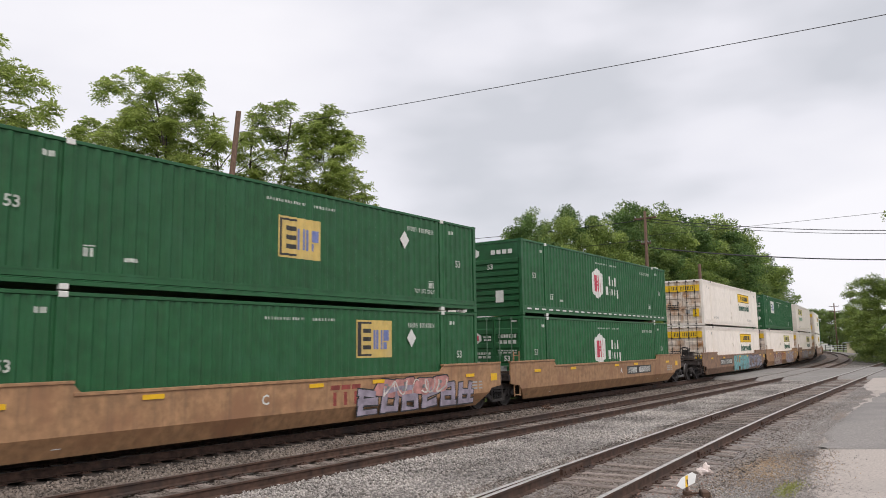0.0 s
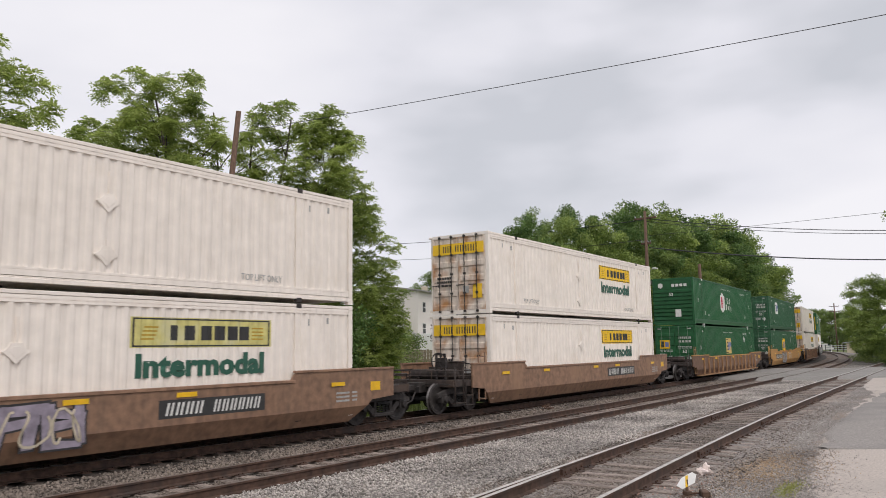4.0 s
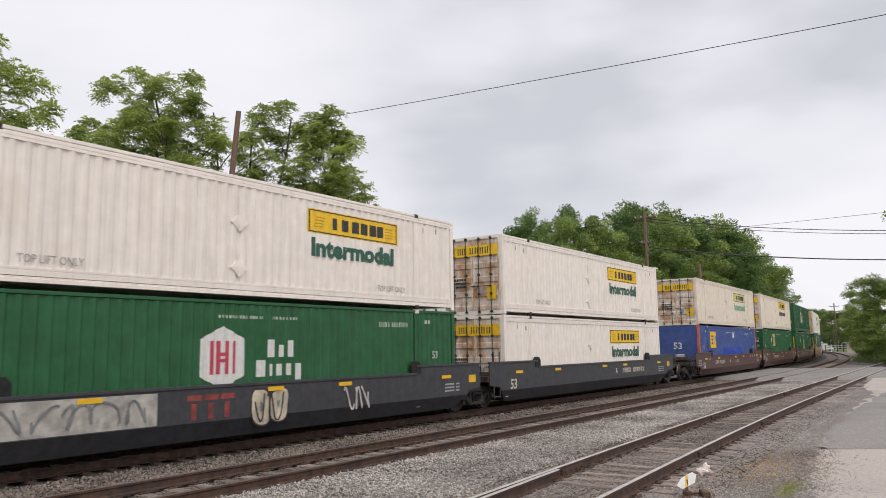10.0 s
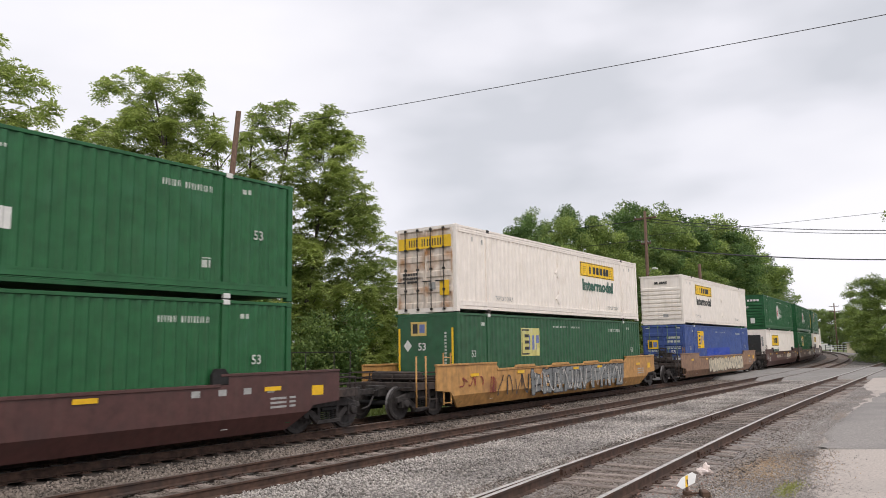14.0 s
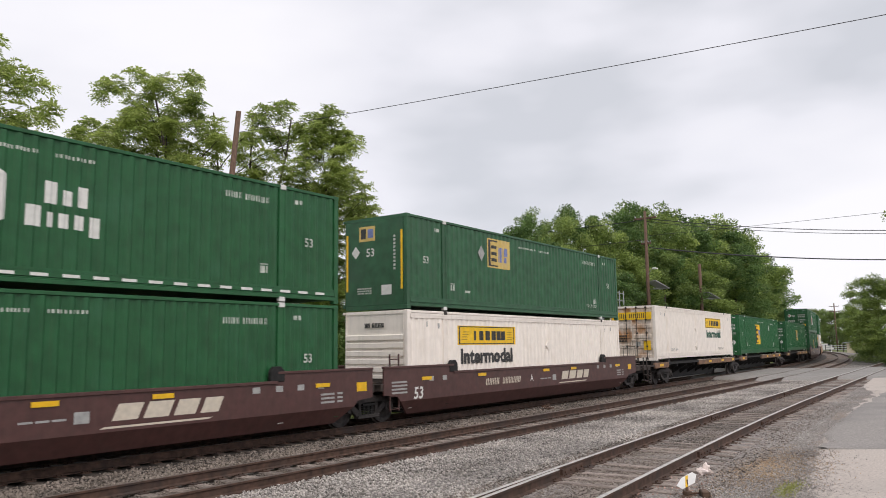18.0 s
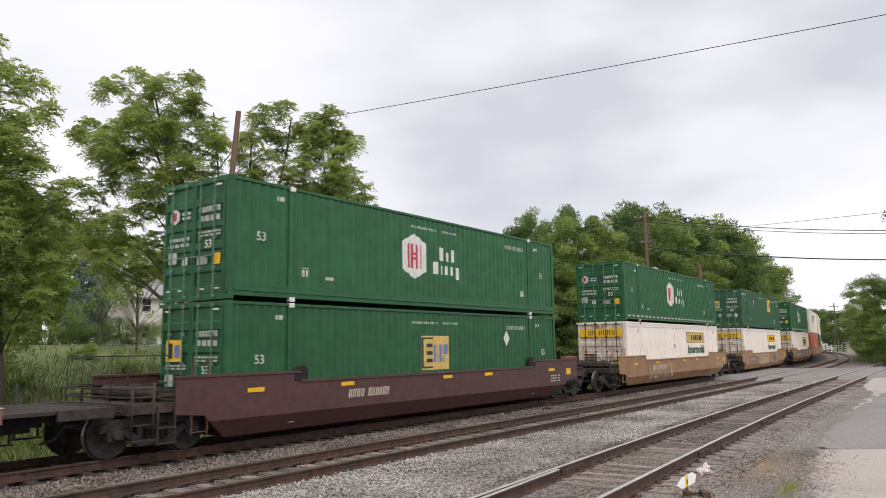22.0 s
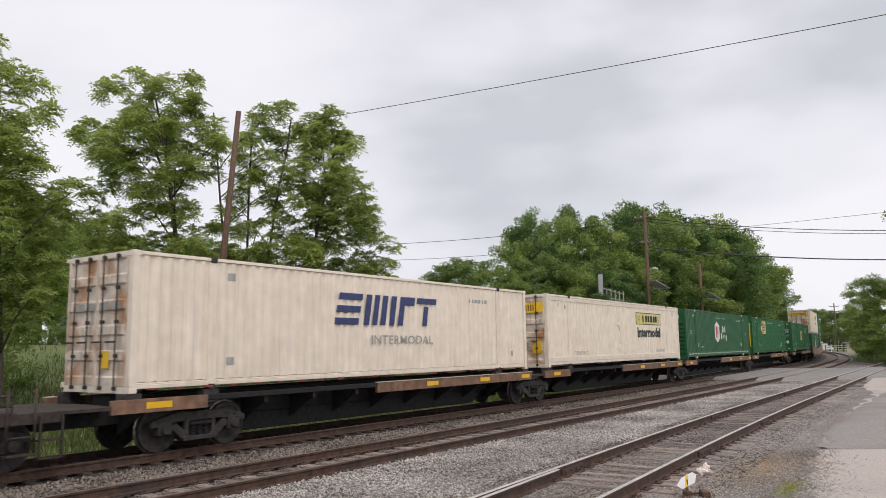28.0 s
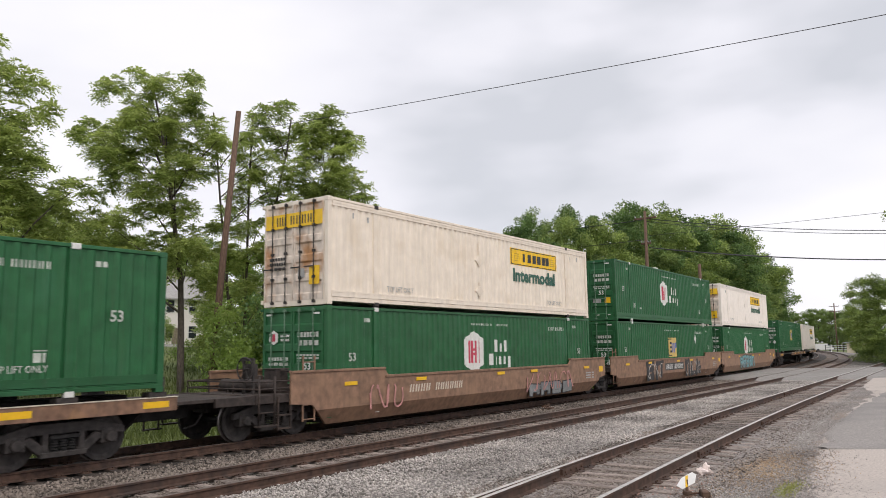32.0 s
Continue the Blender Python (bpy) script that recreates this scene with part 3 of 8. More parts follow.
def blocks(spans, depth, proud=0.004):
    """Blocks of several heights, (from, to, low, high), as one marking."""
    def make():
        s = Shape()
        for a, b, z0, z1 in spans:
            i0 = len(s.v)
            xs = rib_stops(a, b)
            for x in xs:
                y = wall_y(x, depth) - proud
                s.v += [(x, y, z0), (x, y, z1)]
            s.f += [(i0 + 2 * k, i0 + 2 * k + 2, i0 + 2 * k + 3, i0 + 2 * k + 1) for k in range(len(xs) - 1)]
        return s.mesh("wordmark")
    return kept(("blocks", tuple(spans), depth, proud), make)


def spread(x0, x1, n, fill=0.72):
    w = (x1 - x0) / n
    return tuple((round(x0 + i * w, 3), round(x0 + i * w + w * fill, 3)) for i in range(n))


def hexagon(cx, cz, half_w, half_h, depth):
    slope = half_h * 0.42
    top = lambda x: cz + half_h - slope * abs(x - cx) / half_w
    low = lambda x: cz - half_h + slope * abs(x - cx) / half_w
    return kept(("hex", cx, cz, half_w, half_h, depth), lambda: decal(top, low, cx - half_w, cx + half_w, depth, (cx,)))


def diamond(cx, cz, r, depth):
    return kept(("diamond", cx, cz, r, depth), lambda: decal(lambda x: cz + r * 1.25 * (1 - abs(x - cx) / r) + 1e-4, lambda x: cz - r * 1.25 * (1 - abs(x - cx) / r), cx - r, cx + r, depth, (cx,)))


def body_mesh():
    s = Shape().box(0.06, LONG - 0.06, -1.235, 1.235, 0.10, 2.86)
    return s.mesh("body")


def rail_meshes(which):
    s = Shape()
    if which == "bottom":
        s.box(0.0, LONG, -1.295, -1.215, 0.085, 0.17)
        s.box(0.0, LONG, -1.285, -1.225, 0.17, 0.20)
    else:
        s.box(0.0, LONG, -1.295, -1.215, 2.81, 2.885)
    return s.mesh(which, 0.008)


def base_band_mesh():
    return Shape().box(0.16, LONG - 0.16, -1.292, -1.24, 0.21, 0.30).box(0.16, LONG - 0.16, -1.286, -1.24, 0.28, 0.34).box(0.16, LONG - 0.16, -1.292, -1.24, 0.325, 0.37).mesh("base_band")


def post_mesh():
    s = Shape()
    s.box(0.0, 0.15, -1.293, -1.16, 0.0, 2.89)
    s.box(-0.006, 0.172, -1.299, -1.14, 0.0, 0.118)
    s.box(-0.006, 0.172, -1.299, -1.14, 2.78, 2.898)
    return s.mesh("corner_post", 0.008)


def lift_mesh():
    s = Shape().prism([(1.86, -1.22), (2.10, -1.22), (2.10, -1.291), (2.05, -1.291), (2.05, -1.272), (1.91, -1.272), (1.91, -1.291), (1.86, -1.291)], 0.12, 2.80)
    s.v = [(x, z, y) for x, y, z in s.v]
    return s.mesh("lift_post", 0.006)


def casting_mesh(z):
    s = Shape()
    s.box(1.885, 2.075, -1.300, -1.2, z, z + 0.118)
    return s.mesh("corner_casting", 0.01)


def door_mesh(side):
    """One door leaf of the end wall at x = 0, with its pressed panels."""
    y0, y1 = (-1.135, -0.012) if side < 0 else (0.012, 1.135)
    s = Shape()
    zs = []
    z = 0.15
    for k in range(5):
        zs += [(z, 0.0), (z + 0.16, 0.0), (z + 0.20, 0.035), (z + 0.48, 0.035), (z + 0.52, 0.0)]
        z += 0.525
    zs.append((2.785, 0.0))
    for zz, xx in zs:
        s.v += [(xx, y0 + 0.06, zz), (xx, y1 - 0.06, zz)]
    s.f += [(2 * k + 1, 2 * k, 2 * k + 2, 2 * k + 3) for k in range(len(zs) - 1)]
    s.box(-0.008, 0.045, y0, y0 + 0.062, 0.14, 2.79)
    s.box(-0.008, 0.045, y1 - 0.062, y1, 0.14, 2.79)
    return s.mesh("door")


def rod_mesh(y):
    s = Shape()
    s.tube([(-0.04, y, 0.06), (-0.04, y, 2.86)], [0.017, 0.017], 6)
    for z in (0.10, 0.75, 1.45, 2.15, 2.80):
        s.box(-0.055, 0.0, y - 0.045, y + 0.045, z - 0.035, z + 0.035)
    s.box(-0.062, -0.03, y - 0.02, y + 0.34, 1.02, 1.055)
    return s.mesh("lock_rod")


def end_frame_mesh():
    s = Shape()
    s.box(-0.004, 0.08, -1.15, 1.15, 0.0, 0.14)
    s.box(-0.004, 0.08, -1.15, 1.15, 2.79, 2.89)
    s.box(0.0, 0.075, -1.15, -1.135, 0.0, 2.89)
    s.box(0.0, 0.075, 1.135, 1.15, 0.0, 2.89)
    return s.mesh("end_frame")


def ribbed_end_mesh():
    s = Shape()
    zs = [(0.14, 0.02), (0.3, 0.02)]
    z = 0.3
    for k in range(8):
        zs += [(z + 0.03, -0.03), (z + 0.16, -0.03), (z + 0.19, 0.03), (z + 0.24, 0.03)]
        z += 0.24
    zs.append((2.8, 0.02))
    for zz, xx in zs:
        s.v += [(xx, -1.15, zz), (xx, 1.15, zz)]
    s.f += [(2 * k + 1, 2 * k, 2 * k + 2, 2 * k + 3) for k in range(len(zs) - 1)]
    return s.mesh("end_wall")


def flat_end_mesh():
    return Shape().box(0.0, 0.06, -1.15, 1.15, 0.12, 2.80).mesh("end_wall")


def end_plate(y0, y1, z0, z1, x=-0.014):
    return kept(("plate", y0, y1, z0, z1, x), lambda: Shape().box(x - 0.004, x, y0, y1, z0, z1).mesh("marking"))


def end_rows(y0, y1, z0, z1, rows, x=-0.014):
    def make():
        s = Shape()
        h = (z1 - z0) / rows
        for r in range(rows):
            n = 4 + (r * 3) % 4
            w = (y1 - y0) / n
            for i in range(n):
                s.box(x - 0.004, x, y0 + i * w, y0 + i * w + w * 0.72, z0 + r * h, z0 + r * h + h * 0.62)
        return s.mesh("marking")
    return kept(("endrows", y0, y1, z0, z1, rows), make)


FLIP = Matrix.Translation((LONG, 0, 0)) @ Matrix.Rotation(math.pi, 4, "Z")
MIRROR_X = Matrix.Translation((LONG, 0, 0)) @ Matrix.Diagonal((-1, 1, 1, 1))


def container(style):
    """A 53-foot container; its origin is the leading end, on the centre line, at the underside."""
    paint, kind = style["paint"], style["kind"]
    d = 0.034 if kind == "yellow_panel" else 0.040
    if style.get("smooth"):
        d = 0.020
    root = new("shipping_container")
    tagged(root, style["label"], "container", "containers on the train")
    def p(name, me, mat, m=None, parent=root, label=""):
        ob = part(name, me, mat, parent, m, label)
        if name in ("marking", "wordmark", "lettering", "number", "wing_stripe", "border"):
            ob["kind"] = "stuff"
        return ob

    p("body", kept("cbody", body_mesh), paint)
    wall = kept(("cwall", d), lambda: wall_mesh(d))
    for m in (None, FLIP):
        p("side_wall", wall, paint, m)
        p("bottom_rail", kept("crail_b", lambda: rail_meshes("bottom")), paint, m)
        p("top_rail", kept("crail_t", lambda: rail_meshes("top")), paint, m)
        if m is not None:
            continue
        p("corner_post", kept("cpost", post_mesh), style.get("posts", paint), m)
        p("lift_post", kept("clift", lift_mesh), paint, m)
        for z in (0.0, 2.78):
            p("corner_casting", kept(("ccast", z), lambda: casting_mesh(z)), style.get("casting", IRON), m)
    for m in (MIRROR_X,):
        p("corner_post", kept("cpost", post_mesh), style.get("posts", paint), m)
        p("lift_post", kept("clift", lift_mesh), paint, m)
        for z in (0.0, 2.78):
            p("corner_casting", kept(("ccast", z), lambda: casting_mesh(z)), style.get("casting", IRON), m)
    p("end_wall", kept("cflat", flat_end_mesh), paint, FLIP)
    p("end_frame", kept("cframe", end_frame_mesh), paint)
    end = style.get("end", "doors")
    door_paint = style.get("door_paint", paint)
    if end == "doors":
        for side in (-1, 1):
            leaf = p("door", kept(("cdoor", side), lambda: door_mesh(side)), door_paint)
            for y in (0.28, 0.80):
                p("lock_rod", kept(("crod", side * y), lambda: rod_mesh(side * y)), style.get("rods", ROD_GREEN), parent=leaf)
    elif end == "ribs":
        p("end_wall", kept("crib", ribbed_end_mesh), paint)
    elif end == "number":
        p("end_wall", kept("cflat2", lambda: Shape().box(-0.002, 0.06, -1.15, 1.15, 0.14, 2.79).mesh("end_wall", 0.01)), paint)
        facing_out = Matrix.Translation((-0.006, 0.3, 1.45)) @ Matrix.Rotation(-math.pi / 2, 4, "Z")
        p("number", word("53", 0.42, None, 0.02), MARK_WHITE, facing_out)
        p("marking", end_plate(-0.35, 0.2, 0.75, 1.15, -0.006), MARK_WHITE)
        p("marking", bar(0.75, 1.25, 0.75, 1.15, d), MARK_WHITE)
        p("marking", bar(8.6, 9.0, 2.15, 2.5, d), MARK_WHITE)
    elif end == "flat_doors":
        p("end_wall", kept("cflat2", lambda: Shape().box(-0.002, 0.06, -1.15, 1.15, 0.14, 2.79).mesh("end_wall", 0.01)), paint)
        p("emblem", end_plate(-0.05, 0.6, 2.15, 2.62, -0.006), GOLD, label="gold square emblem panel")
        p("marking", end_plate(0.32, 0.52, 2.23, 2.55, -0.012), MARK_BLACK)
        p("marking", end_plate(0.02, 0.24, 2.25, 2.53, -0.012), MARK_LILAC)
        for y in (-1.14, 1.06):
            p("marking", end_plate(y, y + 0.08, 0.6, 2.4, -0.006), YELLOW, label="yellow edge stripe")
        p("marking", kept("flat_diamond", lambda: door_diamond(0.74, 1.82, 0.17, -0.008)), MARK_WHITE, label="white diamond placard")
        p("number", word("53", 0.26, None, 0.02), MARK_WHITE, Matrix.Translation((-0.008, 0.3, 1.66)) @ Matrix.Rotation(-math.pi / 2, 4, "Z"))
        for k in range(10):
            z = 1.2 + 0.11 * k
            p("marking", end_plate(-0.86, -0.78, round(z, 2), round(z + 0.07, 2), -0.006), MARK_STENCIL)
        p("marking", end_plate(-0.7, -0.3, 0.45, 0.75, -0.006), MARK_WHITE)
        p("marking", end_rows(0.1, 0.7, 0.5, 0.72, 3, -0.006), MARK_STENCIL)
    else:
        p("end_wall", kept("cflat2", lambda: Shape().box(-0.002, 0.06, -1.15, 1.15, 0.14, 2.79).mesh("end_wall", 0.01)), paint)
        p("cooling_unit", kept("cool", lambda: Shape().box(-0.03, 0.0, -0.85, 0.75, 0.3, 2.45).mesh("cooling_unit", 0.008)), MARK_BLACK, label="black square refrigeration unit panel")
    MARKS[kind](p, style, d)
    if kind != "yellow_panel" and kind != "blue_word":
        mark = style.get("ink", MARK_STENCIL)
        level = 2.02 if style.get("high") else 1.42
        if style.get("high"):
            p("marking", bars(spread(0.5, 0.95, 4, 0.7) + number_bars(1.05, 1.7, 6), 2.46, 2.6, d), mark)
            p("marking", bars(spread(14.4, 14.85, 4, 0.7) + number_bars(14.95, 15.6, 6), 2.46, 2.6, d), mark)
        for x, z in ((0.82, level), (14.92, level)):
            t53 = word("53", 0.23, None, 0.02)
            p("number", t53, mark, Matrix.Translation((x, -1.293, z)))
        p("marking", bars(number_bars(6.9, 8.2, 9) + number_bars(8.5, 9.3, 5), 2.48, 2.55, d), mark)
        p("marking", bars(number_bars(12.45, 12.92, 4) + number_bars(13.02, 13.75, 6), 2.36, 2.50, d), mark)
        for x, z in ((1.45, 2.5), (14.6, 2.5)):
            p("marking", bars(spread(x, x + 0.26, 2, 0.8), z - 0.02, z + 0.09, d), mark)
        for x, z in ((2.32, 0.66), (13.5, 0.66)):
            p("marking", bar(x, x + 0.24, z + 0.2, z + 0.225, d), mark)
            p("marking", bars(((x, x + 0.12), (x + 0.15, x + 0.2)), z, z + 0.17, d), mark)
        p("marking", bar(3.2, 3.5, 0.62, 0.70, d), mark)
        p("base_band", kept("base_band", base_band_mesh), paint)
        if kind == "square":
            p("lettering", word("TOP LIFT ONLY", 0.13, 1.05, 0.01), mark, Matrix.Translation((12.7, -1.2905, 0.48)))
    return root


def mark_hub(p, st, d):
    hx, hz = 7.02, 1.60
    p("emblem", hexagon(hx, hz, 0.625, 0.70, d), MARK_WHITE, label="white hexagon emblem")
    p("marking", bars(((hx - 0.36, hx - 0.26), (hx - 0.17, hx - 0.08), (hx + 0.08, hx + 0.17), (hx + 0.26, hx + 0.36)), hz - 0.37, hz + 0.37, d, 0.008), MARK_RED, label="crimson emblem bars")
    p("marking", bars(((hx - 0.10, hx + 0.10),), hz - 0.11, hz - 0.03, d, 0.009), MARK_RED)
    p("marking", bars(((hx - 0.10, hx + 0.10),), hz + 0.03, hz + 0.11, d, 0.009), MARK_RED)
    # wordmark in two rows of blocks, tall and short
    spans = []
    for a, b, lo, hi in ((8.30, 8.58, 1.58, 2.0), (8.64, 8.87, 1.58, 1.87), (8.93, 9.17, 1.58, 1.98), (7.98, 8.30, 1.13, 1.52), (8.36, 8.52, 1.14, 1.42), (8.58, 8.82, 1.14, 1.42), (8.88, 9.12, 1.14, 1.42), (9.18, 9.44, 1.02, 1.42)):
        spans.append((a + 0.02, b - 0.02, lo, hi))
    p("wordmark", blocks(spans, d), MARK_WHITE, label="white blocks of the wordmark")
    if st.get("dashes"):
        p("marking", kept("dashes", lambda: flat_bars(spread(0.35, 15.9, 26, 0.55), 0.222, 0.282, y=-1.2955)), MARK_WHITE, label="row of white reflector dashes")
    if st.get("end", "doors") == "doors":
        green_door_marks(p, False)
    else:
        p("marking", end_plate(-0.5, -0.15, 0.5, 0.95, -0.036), MARK_WHITE)
        p("marking", end_rows(-0.9, 0.1, 2.35, 2.62, 1, -0.016), MARK_WHITE)
        p("emblem", kept("end_hexagon", lambda: door_hexagon(0.72, 2.44, 0.17)), MARK_WHITE, label="small white hexagon emblem")
        p("number", word("53", 0.2, None, 0.02), MARK_WHITE, Matrix.Translation((-0.034, 0.2, 1.78)) @ Matrix.Rotation(-math.pi / 2, 4, "Z"))


def green_door_marks(p, gold):
    facing_out = lambda y, z: Matrix.Translation((-0.0185, y, z)) @ Matrix.Rotation(-math.pi / 2, 4, "Z")
    if gold:
        p("emblem", end_plate(0.30, 0.92, 1.50, 2.02), YELLOW, label="yellow square emblem panel")
        p("marking", end_plate(0.66, 0.86, 1.58, 1.94, -0.019), MARK_BLACK)
        p("marking", end_plate(0.38, 0.60, 1.60, 1.90, -0.019), MARK_LILAC)
        p("marking", kept("door_diamond", lambda: door_diamond(-0.84, 0.92, 0.15)), MARK_WHITE, label="white diamond placard")
    else:
        p("emblem", kept("door_hexagon", lambda: door_hexagon(0.72, 2.08, 0.2)), MARK_WHITE, label="small white hexagon emblem")
        p("marking", end_plate(0.66, 0.78, 1.98, 2.18, -0.019), MARK_RED)
        p("marking", end_rows(0.12, 0.46, 1.98, 2.2, 2), MARK_WHITE)
        p("marking", end_plate(-1.02, -0.74, 0.82, 1.08), REFLECT, label="orange sticker")
    p("marking", end_rows(-0.98, -0.18, 1.86, 2.3, 2), MARK_STENCIL)
    p("marking", end_rows(-1.0, -0.15, 1.5, 1.66, 2), MARK_STENCIL)
    p("marking", end_rows(0.15, 0.95, 1.32, 1.46 if gold else 1.6, 2), MARK_STENCIL)
    p("number", word("53", 0.2, None, 0.02), MARK_WHITE, facing_out(-0.45, 1.22))
    p("marking", end_plate(-0.55, -0.15, 0.84, 1.04), MARK_GREY)
    p("marking", end_plate(0.62, 0.95, 0.92, 1.2), MARK_STENCIL)
    p("marking", end_plate(0.2, 0.4, 0.86, 1.06), MARK_WHITE)
    for y in (-1.0, -0.45, 0.4, 0.85):
        p("marking", end_plate(y, y + 0.14, 0.24, 0.28), MARK_WHITE)
    for y in (-1.02, 0.78):
        p("marking", end_plate(y, y + 0.24, 2.68, 2.73), MARK_WHITE)


def door_diamond(y, z, r, x=-0.016):
    s = Shape()
    s.v += [(x, y + r, z), (x, y, z - r * 1.2), (x, y - r, z), (x, y, z + r * 1.2)]
    s.f.append((0, 1, 2, 3))
    return s.mesh("marking")


def door_hexagon(y, z, r, x=-0.016):
    s = Shape()
    s.v += [(x, y - r * math.sin(k * math.pi / 3), z + r * math.cos(k * math.pi / 3)) for k in range(6)]
    s.f.append(tuple(range(6)))
    return s.mesh("emblem")


def mark_emp(p, st, d):
    x0, x1, z0, z1 = st.get("logo", (7.3, 8.8, 1.08, 2.1))
    w, h = x1 - x0, z1 - z0
    p("emblem", bar(x0, x1, z0, z1, d), st.get("panel", GOLD), label="square emblem panel with dark blocks")
    b = st.get("border", MARK_BLACK)
    p("marking", bars(((x0 + 0.03 * w, x0 + 0.10 * w),), z0 + 0.05 * h, z1 - 0.05 * h, d, 0.008), b)
    p("marking", bars(((x0 + 0.03 * w, x0 + 0.42 * w),), z1 - 0.10 * h, z1 - 0.05 * h, d, 0.009), b)
    p("marking", bars(((x0 + 0.03 * w, x0 + 0.42 * w),), z0 + 0.05 * h, z0 + 0.10 * h, d, 0.009), b)
    for q in (0.24, 0.46, 0.68):
        p("wordmark", bars(((x0 + 0.17 * w, x0 + 0.40 * w),), z0 + q * h - 0.02, z0 + q * h + 0.09 * h, d, 0.010), MARK_BLACK)
    p("wordmark", bars(((x0 + 0.45 * w, x0 + 0.50 * w), (x0 + 0.55 * w, x0 + 0.61 * w), (x0 + 0.65 * w, x0 + 0.70 * w)), z0 + 0.22 * h, z1 - 0.26 * h, d, 0.008), MARK_LILAC, label="blue block wordmark")
    p("wordmark", bars(((x0 + 0.76 * w, x0 + 0.92 * w),), z0 + 0.45 * h, z1 - 0.26 * h, d, 0.008), MARK_LILAC)
    p("wordmark", bars(((x0 + 0.76 * w, x0 + 0.83 * w),), z0 + 0.22 * h, z0 + 0.41 * h, d, 0.008), MARK_LILAC)
    if "diamond" in st:
        p("marking", diamond(st["diamond"] + 0.35, st.get("diamond_z", 2.05), 0.22, 0.0), MARK_WHITE if st["paint"] is not GREEN_DULL else MARK_GREY)
    if st.get("end", "doors") == "doors":
        green_door_marks(p, True)
    elif st["end"] == "ribs":
        p("marking", end_plate(-0.4, 0.4, 2.35, 2.6, -0.016), MARK_WHITE)
        p("marking", end_plate(-0.5, -0.15, 0.5, 0.95, -0.036), MARK_WHITE)
    if st.get("patch"):
        p("repaint_patch", bars((st["patch"],), 0.5, 1.5, d, 0.003), surface("bright_blue_repaint", (0.02, 0.06, 0.4), 0.4, bump=0.0), label="brighter blue repainted patch")


